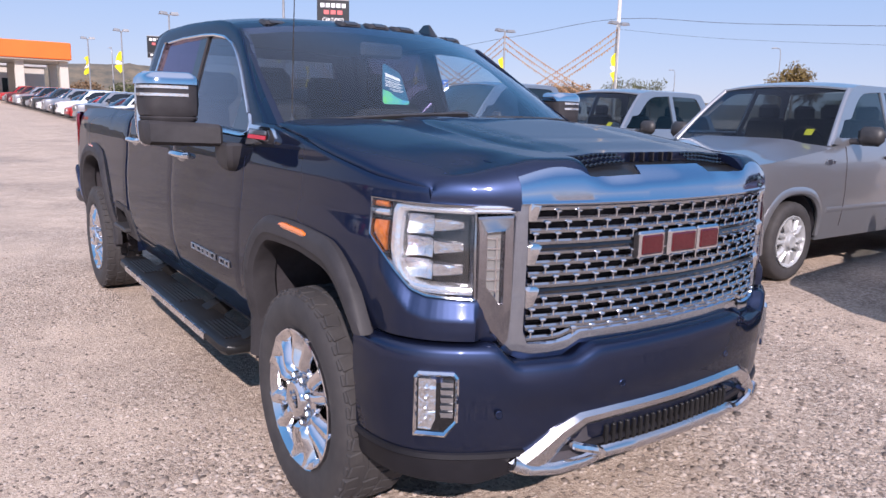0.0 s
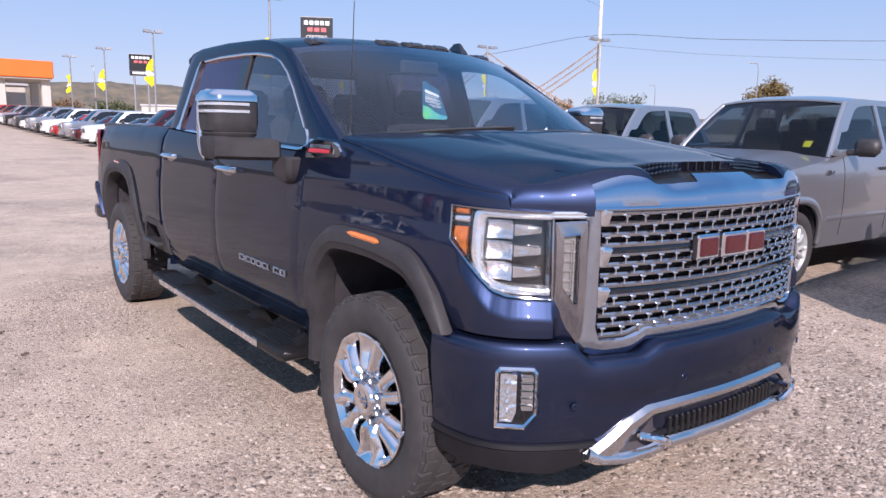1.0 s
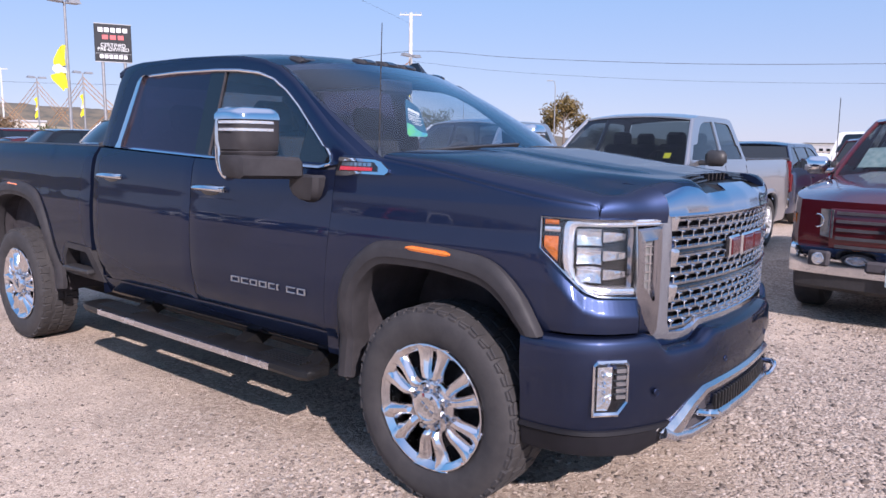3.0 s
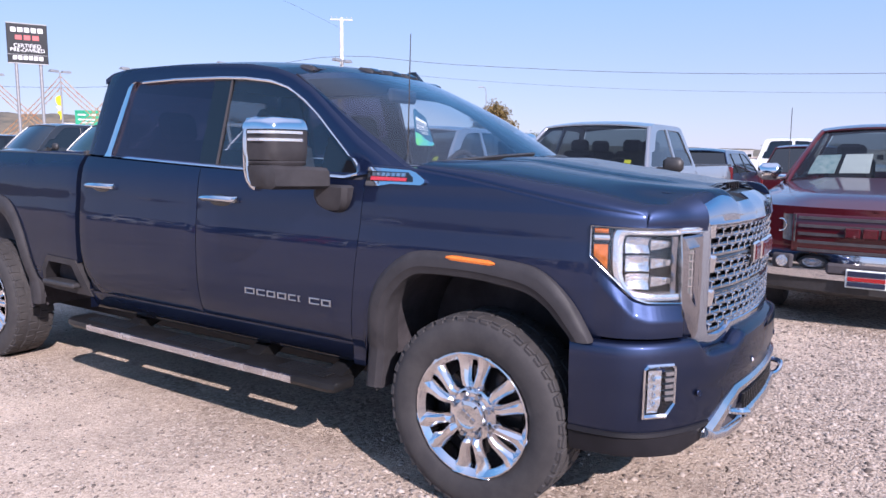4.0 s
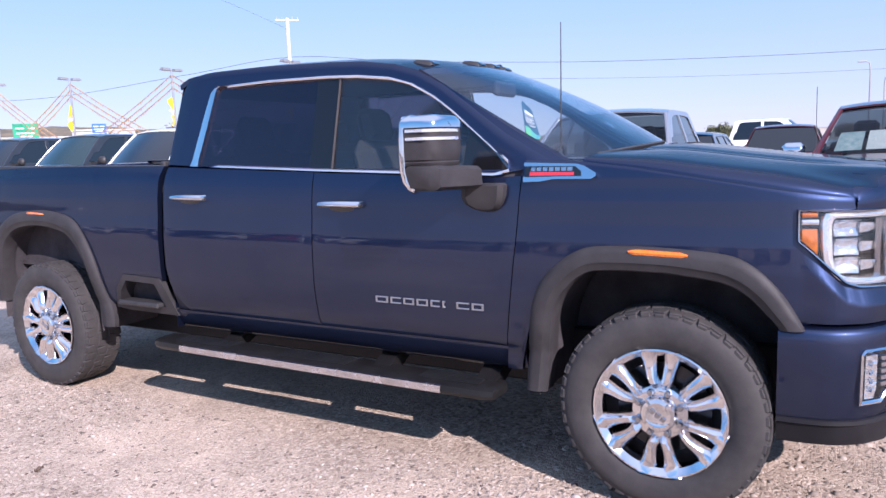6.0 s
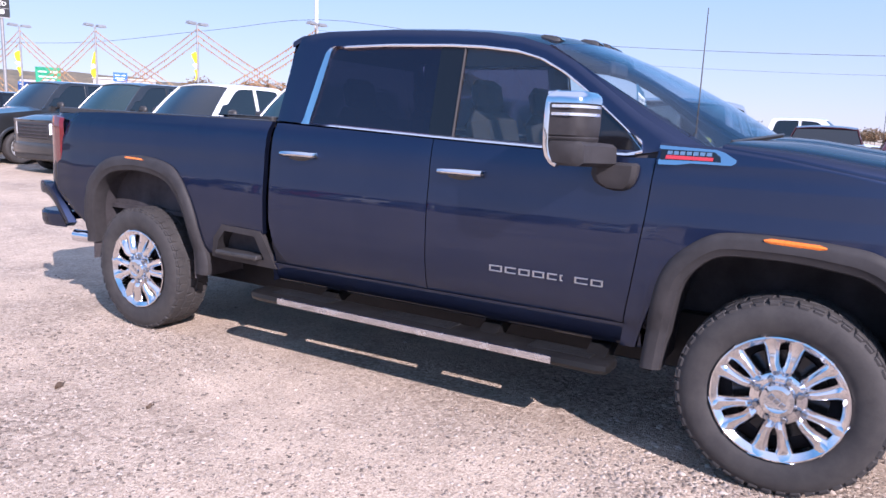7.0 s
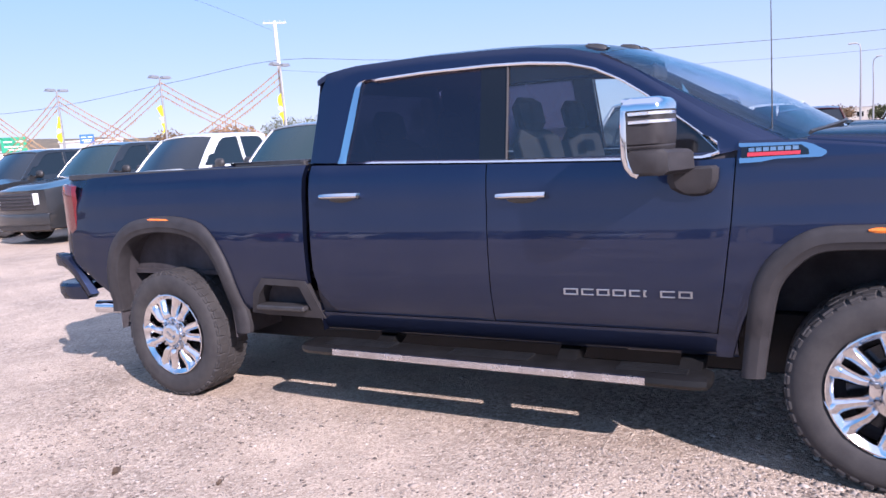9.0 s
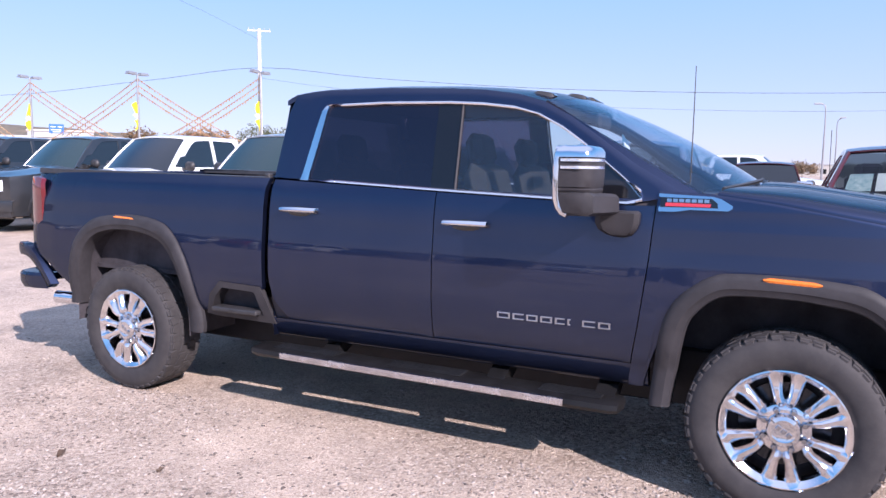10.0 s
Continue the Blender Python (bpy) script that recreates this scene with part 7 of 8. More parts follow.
    for y in np.linspace(yA1 - 0.04, yC1 + 0.03, 12):
        f = min(roof, roof - 0.05 * max(0, (yA1 + 0.25 - y) / 0.3) ** 1.5, roof - 0.045 * max(0, (y - yC1 + 0.15) / 0.18) ** 1.5)
        grid.append([(u * (cx(f) - 0.002), y - 0.08 * (1 - u * u) * SMOOTH(yA1 + 0.5, yA1, y), f + 0.045 * (1 - abs(u) ** 2.5)) for u in np.linspace(-1, 1, 13)])
    add_skirt(bm, add_grid(bm, grid), (0, 0, -0.02))
    part("roof", bm, pm, top)
    ws = lambda u, v: (u * (bw * 0.97 + (rw - bw * 0.97) * v), (yA0 + 0.06 - 0.16 * (1 - u * u)) * (1 - v) + (yA1 - 0.02 - 0.08 * (1 - u * u)) * v, (belt - 0.03 + 0.03 * (1 - u * u)) * (1 - v) + (roof - 0.055 + 0.04 * (1 - u * u)) * v + 0.03 * math.sin(math.pi * v))
    bm = bmesh.new()
    add_grid(bm, [[ws(u, v) for u in np.linspace(-1, 1, 13)] for v in np.linspace(0, 1, 7)])
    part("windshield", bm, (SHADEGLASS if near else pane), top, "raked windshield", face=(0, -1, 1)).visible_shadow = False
    for s in (-1, 1):
        bm = bmesh.new()
        tube(bm, [Vector(ws(s * 0.985, v)) for v in np.linspace(0, 1, 7)], 0.026, 8)
        part("a_pillar", bm, pm, top)
    bm = bmesh.new()
    add_grid(bm, [[(u * (cx(z) - 0.04), yC0 - 0.02 + (yC1 - yC0 + 0.02) * v, z) for u in np.linspace(-1, 1, 7)] for v, z in ((0, belt), (0.5, (belt + roof) / 2), (1, roof - 0.03))])
    part("rear_window", bm, PARKEDGLASS if near else DARKGLASS, top, face=(0, 1, 0.2))
    bm = bmesh.new()
    add_skirt(bm, add_grid(bm, [[(x, y, z) for x in (-bw + 0.06, 0, bw - 0.06)] for y, z in ((yA0 - 0.05, belt - 0.06), (yA0 + 0.45, belt - 0.05), (yA0 + 0.5, belt - 0.3), (yC0 - 0.05, belt - 0.3))]), (0, 0, -0.02))
    part("cabin", bm, INTERIOR, top)
    if near:
        for x in (-0.38, 0.38):
            for y in seat_y:
                bm = bmesh.new()
                box(bm, (x, y, belt - 0.02), (0.48, 0.14, 0.55), 0.05, Matrix.Rotation(radians(-12), 3, "X"))
                box(bm, (x, y + 0.08, belt + 0.32), (0.26, 0.10, 0.18), 0.04)
                part("seat", bm, SEAT, top)
        bm = bmesh.new()
        mw = pose(0.38, yA0 + 0.62, belt, 0, 0, 90) @ pose(0, 0, 0, 0, -28, 0)
        tube(bm, [mw @ Vector((0, 0.18 * math.cos(a), 0.18 * math.sin(a))) for a in np.linspace(0, 6.28, 24, endpoint=False)], 0.016, 6, closed=True)
        part("steering_wheel", bm, INTERIOR, top)
    # bed
    if kind.endswith("pickup"):
        bm = bmesh.new()
        add_skirt(bm, add_grid(bm, [[(x, y, 0.85) for x in (-W + 0.12, W - 0.12)] for y in (yC0 + 0.05, tail - 0.02)]), (0, 0, -0.03))
        part("bed_floor", bm, DARK, top)
        for s in (-1, 1):
            bm = bmesh.new()
            box(bm, (s * (W - 0.12), (yC0 + tail) / 2, k["rail"] - 0.01), (0.10, tail - yC0 - 0.06, 0.035), 0.01)
            part("bed_rail", bm, PLASTIC, top)
    if bars:
        for u, w, mat in ((-0.66, 0.30, PAPER), (-0.30, 0.32, WHITEPLASTIC)):
            bm = bmesh.new()
            rows = [[Vector(ws(u + w * 0.5 * a, 0.16 + 0.32 * b)) + Vector((0, 0.012, -0.012)) for a in (-1, 0, 1)] for b in (0, 0.5, 1)]
            add_skirt(bm, add_grid(bm, rows), (0, 0.003, -0.003))
            part("window_sheet", bm, mat, top, "printed paper sheet behind the windshield")
        bm = bmesh.new()
        tube(bm, [(-W + 0.12, yA0 - 0.02, k["cowl"]), (-W + 0.11, yA0, k["cowl"] + 0.8)], 0.004, 5)
        part("antenna", bm, PLASTIC, top)
    # price tag inside the windshield
    if kind.endswith("pickup"):
        bm = bmesh.new()
        c = Vector(ws(0.72, 0.20))
        box(bm, c + Vector((0, 0.035, -0.01)), (0.085, 0.006, 0.085), 0.002, Matrix.Rotation(radians(-42), 3, "X"))
        part("price_tag", bm, YELLOW, top, "yellow stock tag behind the windshield")
    return top


ROW = "parked row on the gravel lot"
vehicle("parked_pickup", "low_pickup", "maroon", "maroon pickup truck with chrome bumper and dark grille", (4.50, -1.20), -90, ROW, near=True, bars=True)
vehicle("parked_pickup", "pickup", "silver", "silver crew cab pickup truck with yellow stock tag", (4.58, 2.16), -90, ROW, near=True)
vehicle("parked_pickup", "pickup", "silver", "pale silver pickup truck behind the blue one", (5.3, 5.5), -90, ROW, near=True)
vehicle("parked_pickup", "tall_pickup", "silver", "silver pickup truck with a greenish windshield", (5.2, 8.75), -90, ROW, glass=TEALGLASS)
vehicle("parked_pickup", "tall_pickup", "white", "white crew cab pickup truck with yellow tag", (5.5, 12.1), -90, ROW)
vehicle("parked_pickup", "tall_pickup", "graphite", "dark grey pickup truck with bright headlights", (6.0, 15.5), -90, ROW, chrome_bumper=False, glass=TEALGLASS)
vehicle("parked_pickup", "tall_pickup", "graphite", "dark grey pickup truck further along the row", (6.2, 19.0), -90, ROW, chrome_bumper=False)
# the row goes on: smaller vehicles of mixed colours
protos = {}
seq = [("suv", "black"), ("car", "maroon"), ("suv", "maroon"), ("pickup", "maroon"), ("car", "black"), ("suv", "white"), ("car", "maroon"), ("suv", "silver"), ("car", "red"), ("suv", "white"), ("car", "graphite"), ("suv", "silver"),
       ("car", "white"), ("suv", "graphite"), ("car", "silver"), ("suv", "black"), ("car", "white"), ("suv", "silver"), ("car", "red"), ("suv", "maroon"), ("car", "silver"), ("suv", "red")]
for i, (kd, col) in enumerate(seq):
    x, y = 6.0 - 0.045 * i, 22.4 + 3.05 * i
    if (kd, col) in protos:
        copy_thing(protos[kd, col], pose(x, y, ground_z(x, y), 0, 0, -90))
    else:
        protos[kd, col] = vehicle({"suv": "parked_suv", "car": "parked_car", "pickup": "parked_pickup"}[kd], kd, col, f"{'dark grey' if col == 'graphite' else col} {'sport utility vehicle' if kd == 'suv' else 'sedan car' if kd == 'car' else 'pickup truck'} parked in a long row", (x, y), -90, ROW, chrome_bumper=False)
# across the lane, facing the blue truck: what its doors mirror
for i, (key, y) in enumerate(((("suv", "white"), -3.0), (("car", "silver"), 1.2), (("suv", "graphite"), 4.6), (("car", "white"), 8.4), (("suv", "black"), 12.0), (("suv", "silver"), 15.5), (("car", "graphite"), 19.0), (("suv", "white"), 22.6), (("suv", "red"), 26.0), (("car", "white"), 29.5), (("suv", "black"), 33.0), (("suv", "silver"), 37.0), (("car", "white"), 41.0), (("suv", "white"), 45.0), (("suv", "black"), -7.0))):
    copy_thing(protos[key], pose(-27.0, y, ground_z(-27, y), 0, 0, 90))
# a second row behind, facing away
vehicle("parked_suv", "suv", "maroon", "dark red sport utility vehicle seen from behind", (19.05, 0.72), 90, "second parked row", chrome_bumper=False)
vehicle("parked_pickup", "tall_pickup", "white", "white crew cab pickup truck standing sideways behind the row", (22.3, -0.2), 0, "second parked row", chrome_bumper=False)
vehicle("parked_suv", "suv", "black", "black sport utility vehicle far behind the row", (29.5, 5.4), 90, "second parked row", chrome_bumper=False)
vehicle("parked_suv", "crossover", "navy", "dark blue sport utility vehicle behind the silver pickup", (15.6, 2.5), 90, "second parked row", chrome_bumper=False)

# ---- poles, lamps, flags, wires ----
GALV = material("galvanised_steel", (0.30, 0.30, 0.31), 0.5, 0.5, vary=0.12, scale=3)
WOOD = material("weathered_pole", (0.62, 0.60, 0.57), 0.85, vary=0.2, scale=2)
FLAG = material("yellow_flag", (0.80, 0.70, 0.02), 0.8, vary=0.15, scale=3)
WHITEFLAG = material("white_flag", (0.8, 0.8, 0.8), 0.8)
PENNANT = material("faded_pennants", (0.34, 0.15, 0.07), 0.8, color2=(0.42, 0.30, 0.17), scale=0.6)
WIRE = material("dark_wire", (0.06, 0.06, 0.07), 0.6)
SIGNBLACK = material("black_sign_face", (0.012, 0.013, 0.016), 0.35, vary=0.2, scale=1.0)
SIGNWHITE = material("white_sign_face", (0.8, 0.8, 0.8), 0.5)
SIGNRED = material("red_sign_face", (0.6, 0.12, 0.12), 0.5)
CREAM = material("cream_wall", (0.52, 0.48, 0.43), 0.85, vary=0.08, scale=0.3)
GREY = material("grey_wall", (0.42, 0.42, 0.43), 0.85, vary=0.1, scale=0.3)
ORANGE = material("orange_fascia", (0.80, 0.16, 0.02), 0.5, vary=0.06, scale=0.5)
GREEN = material("green_road_sign", (0.0, 0.30, 0.16), 0.5)
BLUESIGN = material("blue_road_sign", (0.03, 0.14, 0.5), 0.5)


def flag(bm, x, y, z, h, w, seed):
    rows = []
    for i in range(7):
        v = i / 6
        rows.append([(x + w * u * (1 - 0.35 * v) * (0.7 + 0.3 * math.sin(3 * v + seed)), y + 0.10 * math.sin(6 * u + 4 * v + seed), z - h * v - 0.25 * h * u * u) for u in np.linspace(0, 1, 6)])
    add_skirt(bm, add_grid(bm, rows), (0, 0.012, 0))


def lot_lamp(x, y, h, flags=True, arms=2, base=None, r=0.11):
    """A lot light: tapered pole on a plinth, crossarm, box heads, and a tattered flag."""
    z0 = ground_z(x, y) if base is None else base
    top = thing("lot_light", "tall galvanised lot light pole" + (" with a yellow flag" if flags else ""), "lamp post", (x, y, z0), 0, "lot lights")
    bm = bmesh.new()
    tube(bm, [(0, 0, 0), (0, 0, h * 0.5), (0, 0, h)], [r, r * 0.85, r * 0.65], 10)
    part("pole", bm, GALV, top)
    bm = bmesh.new()
    box(bm, (0, 0, 0.3), (0.6, 0.6, 0.6), 0.05)
    part("plinth", bm, CREAM, top)
    for s in ((-1, 1) if arms == 2 else (1,)):
        bm = bmesh.new()
        hull(bm, [(s * a * (0.62 if r < 0.15 else 1.35), b * (1.0 if r < 0.15 else 1.3), h + c * (1.0 if r < 0.15 else 1.5)) for a, b, c in ((0.25, -0.3, -0.05), (0.25, 0.3, -0.05), (1.45, -0.36, -0.02), (1.45, 0.36, -0.02), (0.3, -0.25, 0.2), (0.3, 0.25, 0.2), (1.3, -0.25, 0.25), (1.3, 0.25, 0.25))])
        part("lamp_head", bm, GALV, top, "grey box lamp head")
        bm = bmesh.new()
        tube(bm, [(0, 0, h - 0.1), (s * 0.35, 0, h + 0.06)], 0.05, 6)
        part("arm", bm, GALV, top)
    if flags:
        for i, (z, hh, mat) in enumerate(((h * 0.73, h * 0.13, FLAG), (h * 0.61, h * 0.06, WHITEFLAG), (h * 0.555, h * 0.10, FLAG))):
            bm = bmesh.new()
            flag(bm, -0.05, 0.14, z, hh, -h * (0.10 if r < 0.15 else 0.065), i + int(x))
            part("flag", bm, mat, top, "tattered yellow flag" if mat is FLAG else "")
    return top


def afar(az, d, base=(-3.4, -0.6)):
    return base[0] + d * math.sin(radians(az)), base[1] + d * math.cos(radians(az))


for x, y, h in ((18.3, 45.6, 9.6), (18.0, 73.0, 9.2), (18.0, 94.5, 8.8), (16.5, 108.0, 8.5)):
    lot_lamp(x, y, h)
POLES = [(82.3, 73.0, 15.2), (77.0, 92.7, 15.2), (74.0, 114.0, 15.2), (70.2, 129.5, 15.2), (66.5, 146, 15.2), (66.0, 166, 15.2), (64.5, 188, 15.2)]
for x, y, h in POLES:
    lot_lamp(x, y, h - ground_z(x, y) * 0, True, 2, 0.0, 0.20)


def pennant_line(a, b, sag, n, seed):
    rng = random.Random(seed)
    top = thing("pennant_string", "faded orange and yellow pennants strung between poles", "pennants", (0, 0, 0), 0, "pennant strings", "stuff")
    bm = bmesh.new()
    path = [Vector(a).lerp(Vector(b), t) - Vector((0, 0, sag * 4 * t * (1 - t))) for t in np.linspace(0, 1, 25)]
    tube(bm, path, 0.05, 4)
    for i in range(n):
        t = (i + 0.5) / n
        p = Vector(a).lerp(Vector(b), t) - Vector((0, 0, sag * 4 * t * (1 - t)))
        d = (Vector(b) - Vector(a)).normalized() * 0.22
        s = rng.uniform(0.7, 1.1)
        q = p + Vector((rng.uniform(-0.1, 0.1), rng.uniform(-0.1, 0.1), -0.42 * s))
        hull(bm, [p - d * s, p + d * s, q, p + Vector((0.02, 0.02, 0))])
    tagged(part("pennants", bm, PENNANT, top), kind="stuff")


for i in range(len(POLES) - 1):
    (ax, ay, ah), (bx, by, bh) = POLES[i], POLES[i + 1]
    for k in range(3):
        pennant_line((ax, ay, ah - 0.6 - 1.0 * k), (bx, by, 3.6 - 0.9 * k), 0.5, 46, i * 6 + k)
        pennant_line((bx, by, bh - 0.6 - 1.0 * k), (ax, ay, 3.6 - 0.9 * k), 0.5, 46, i * 6 + k + 3)


def utility_pole(x, y, h, thick=1.0, arms=True):
    top = thing("utility_pole", "pale wooden utility pole with crossarms", "utility pole", (x, y, ground_z(x, y)), 0, "utility poles")
    bm = bmesh.new()
    tube(bm, [(0, 0, 0), (0, 0, h)], [0.24 * thick, 0.17 * thick], 10)
    part("pole", bm, WOOD, top)
    if arms:
        for z, w in ((h - 0.3, 1.7),):
            bm = bmesh.new()
            box(bm, (0, 0, z), (w * 2, 0.16, 0.2), 0.02, Matrix.Rotation(radians(-50), 3, "Z"))
            part("crossarm", bm, WOOD, top)
            for t in (-0.9, -0.45, 0.45, 0.9):
                bm = bmesh.new()
                p = Matrix.Rotation(radians(-50), 3, "Z") @ Vector((t * w, 0, z + 0.2))
                tube(bm, [p, p + Vector((0, 0, 0.22))], 0.06, 6)
                part("insulator", bm, GREY, top)
    return top


utility_pole(82.9, 73.6, 20.6, thick=1.5)
utility_pole(131.0, -41.0, 18.0)
utility_pole(72.0, 201.0, 18.0)


def wire(pts, r=0.035):
    bm = bmesh.new()
    tube(bm, spline(pts, 60), r, 5)
    tagged(part("power_line", bm, WIRE), "thin dark overhead power line", "power line", "overhead wires")


wire([(72, 201, 16.5), (77, 133, 13.2), (79.5, 94, 14.6), (82.9, 73.6, 16.1), (90.2, 57.4, 14.7), (102, 30, 13.3), (115.5, -5.6, 13.0), (131, -41, 14.5)])
wire([(82.9, 73.6, 14.6), (90.5, 57.4, 12.6), (102, 30, 10.9), (115.5, -5.6, 10.4), (131, -41, 12.2)], 0.02)
wire([(82.9, 73.6, 20.2), (60, 66, 20.6), (30, 62, 22.5), (-10, 57, 26)], 0.015)


def pylon_sign(x, y, w, h, z, turn, lines=(("CERTIFIED", -0.06), ("PRE-OWNED", -0.17))):
    """A dealer's pylon: black face with plain shapes, one line that can be read, on two legs."""
    top = thing("pylon_sign", "black dealer pylon sign with white and red bars", "sign", (x, y, 0), turn, "pylon signs")
    bm = bmesh.new()
    box(bm, (0, 0, z), (w, 0.5, h), 0.06)
    part("sign_box", bm, SIGNBLACK, top)
    for px in (-w * 0.3, w * 0.3):
        bm = bmesh.new()
        tube(bm, [(px, 0, 0), (px, 0, z - h / 2)], 0.2, 10)
        part("leg", bm, GALV, top)
    bars = []
    for i in range(5):
        bars.append((-w * 0.33 + i * w * 0.165, z + h * 0.34, w * 0.125, h * 0.115, SIGNWHITE))
    for i in range(3):
        bars.append((-w * 0.21 + i * w * 0.21, z + h * 0.15, w * 0.16, h * 0.115, SIGNRED))
    for i in range(6):
        bars.append((-w * 0.32 + i * w * 0.128, z - h * 0.36, w * 0.10, h * 0.10, SIGNWHITE))
    for bx, bz, bw, bh, mat in bars:
        bm = bmesh.new()
        box(bm, (bx, -0.27, bz), (bw, 0.05, bh), 0.01)
        part("sign_shape", bm, mat, top)
    for text, bz in ((a, z + h * b) for a, b in lines):
        cu = bpy.data.curves.new("sign_text", "FONT")
        cu.body, cu.size, cu.extrude, cu.align_x, cu.align_y = text, h * 0.135, 0.02, "CENTER", "CENTER"
        tmp = bpy.data.objects.new("sign_text", cu)
        me = bpy.data.meshes.new_from_object(tmp)
        bpy.data.objects.remove(tmp)
        me.materials.clear()
        me.materials.append(SIGNWHITE)
        ob = new("sign_text", me)
        ob.parent = top
        ob.matrix_basis = pose(0, -0.275, bz, 90, 0, 0)
    for b, d in ((h / 2, 0.1), (-h / 2, 0.1), (-h * 0.28, 0.05)):
        bm = bmesh.new()
        box(bm, (0, -0.24, z + b), (w, 0.12, d), 0.01)
        part("sign_rim", bm, GREY, top)
    return top


x, y = afar(26.95, 110, (-2.6, -2.1))
pylon_sign(x, y, 4.6, 5.0, 14.85, -27)
x, y = afar(14.2, 165, (-2.3, -2.3))
pylon_sign(x, y, 4.4, 4.4, 13.6, -14, ())


def street_lamp(x, y, h, reach):
    top = thing("street_lamp", "pale grey curved street lamp", "lamp post", (x, y, ground_z(x, y)), 0, "street lamps")
    bm = bmesh.new()
    tube(bm, spline([(0, 0, 0), (0, 0, h * 0.6), (0.0, 0.05, h * 0.93), (0.0, reach * 0.4, h), (0, reach, h + 0.1)], 20), [0.13 - 0.004 * i for i in range(20)], 8)
    part("pole", bm, GALV, top)
    bm = bmesh.new()
    box(bm, (0, reach + 0.3, h + 0.08), (0.3, 0.8, 0.16), 0.05)
    part("lamp_head", bm, GREY, top)


street_lamp(*afar(91.75, 90, (-4.15, 0.2)), 9.0, 0.5)
street_lamp(*afar(92.5, 112, (-4.15, 0.2)), 8.9, -0.9)
street_lamp(*afar(59.5, 120, (-2.0, -2.4)), 11.5, 0.8)
street_lamp(*afar(52.5, 150, (-2.0, -2.4)), 9.5, 0.8)
street_lamp(*afar(11.0, 120, (-2.0, -2.4)), 8.0, 0.8)


# ---- canopy, buildings, road signs ----
def canopy():
    top = thing("fuel_canopy", "orange and white petrol station canopy on columns", "canopy", (6.0, 98.0, ground_z(6, 98)))
    bm = bmesh.new()
    box(bm, (-5.0, 0, 5.75), (22, 12, 1.9), 0.08)
    part("fascia", bm, ORANGE, top, "bright orange fascia")
    bm = bmesh.new()
    box(bm, (-5.0, 0, 4.72), (21.6, 11.6, 0.2), 0.05)
    part("soffit", bm, CREAM, top)
    for px in (-14, -9, -4, 0.8, 5.3):
        for py in (-4.5, 4.5):
            bm = bmesh.new()
            box(bm, (px, py, 2.35), (0.9, 0.9, 4.7), 0.04)
            part("column", bm, CREAM, top, "white column")
    top2 = thing("station_shop", "low cream station shop behind the canopy", "building", (0, 112, ground_z(0, 112)))
    bm = bmesh.new()
    box(bm, (-2, 0, 2.2), (26, 8, 4.4), 0.05)
    part("wall", bm, CREAM, top2)
    bm = bmesh.new()
    box(bm, (-2, 0, 4.5), (26.6, 8.6, 0.35), 0.05)
    part("roof_edge", bm, GREY, top2)
    for i in range(7):
        bm = bmesh.new()
        box(bm, (-12 + i * 3.2, -4.02, 1.7), (2.2, 0.12, 2.2), 0.03)
        part("window", bm, DARKGLASS, top2)


def building(az, d, w, h, dep, mat, label, base=(-4.1, 0.1), z=None, bays=8):
    x, y = afar(az, d, base)
    top = thing("low_building", label, "building", (x, y, ground_z(x, y) - 0.5 if z is None else z), -az, "far buildings")
    bm = bmesh.new()
    box(bm, (0, 0, h / 2), (w, dep, h), 0.05)
    part("wall", bm, mat, top)
    bm = bmesh.new()
    box(bm, (0, 0, h + 0.15), (w + 0.6, dep + 0.6, 0.5), 0.08)
    part("roof_edge", bm, GREY if mat is CREAM else CREAM, top)
    for i in range(bays):
        bm = bmesh.new()
        box(bm, (-w / 2 + (i + 0.5) * w / bays, -dep / 2 - 0.03, h * 0.45), (w / bays * 0.55, 0.12, h * 0.4), 0.03)
        part("window", bm, DARKGLASS, top)


canopy()
building(40.5, 175, 34, 5.2, 14, CREAM, "long cream warehouse across the road", bays=9)
building(33.2, 190, 22, 5.5, 12, CREAM, "pale low shop building across the road", bays=6)
building(36.2, 230, 16, 8.5, 12, GREY, "grey block across the road", bays=5)
building(46.0, 210, 20, 5.0, 12, GREY, "grey low store across the road", bays=6)
building(19.0, 210, 30, 5.0, 14, CREAM, "cream low building beyond the lot", bays=8)
building(90.0, 420, 60, 6.0, 20, CREAM, "far pale warehouse on the horizon", z=-0.5, bays=12)
building(84.0, 480, 50, 6.5, 20, CREAM, "far white warehouse on the horizon", z=-0.5, bays=12)
building(78.0, 520, 40, 6.0, 20, GREY, "far grey warehouse on the horizon", z=-0.5, bays=10)


def road_sign(az, d, w, h, z, mat, label):
    x, y = afar(az, d, (-3.5, -1.0))
    top = thing("road_sign", label, "sign", (x, y, 0), -az)
    bm = bmesh.new()
    box(bm, (0, 0, z), (w, 0.12, h), 0.05)
    part("sign_board", bm, mat, top)
    for i, (bx, bz, bw) in enumerate(((-w * 0.22, h * 0.2, w * 0.34), (w * 0.24, h * 0.2, w * 0.3), (-w * 0.02, -h * 0.12, w * 0.7), (0.0, -h * 0.32, w * 0.5))):
        bm = bmesh.new()
        box(bm, (bx, -0.08, z + bz), (bw, 0.04, h * 0.1), 0.01)
        part("sign_bar", bm, SIGNWHITE, top)
    for px in (-w * 0.35, w * 0.35):
        bm = bmesh.new()
        tube(bm, [(px, 0.1, 0), (px, 0.1, z + h * 0.4)], 0.09, 6)
        part("post", bm, GALV, top)


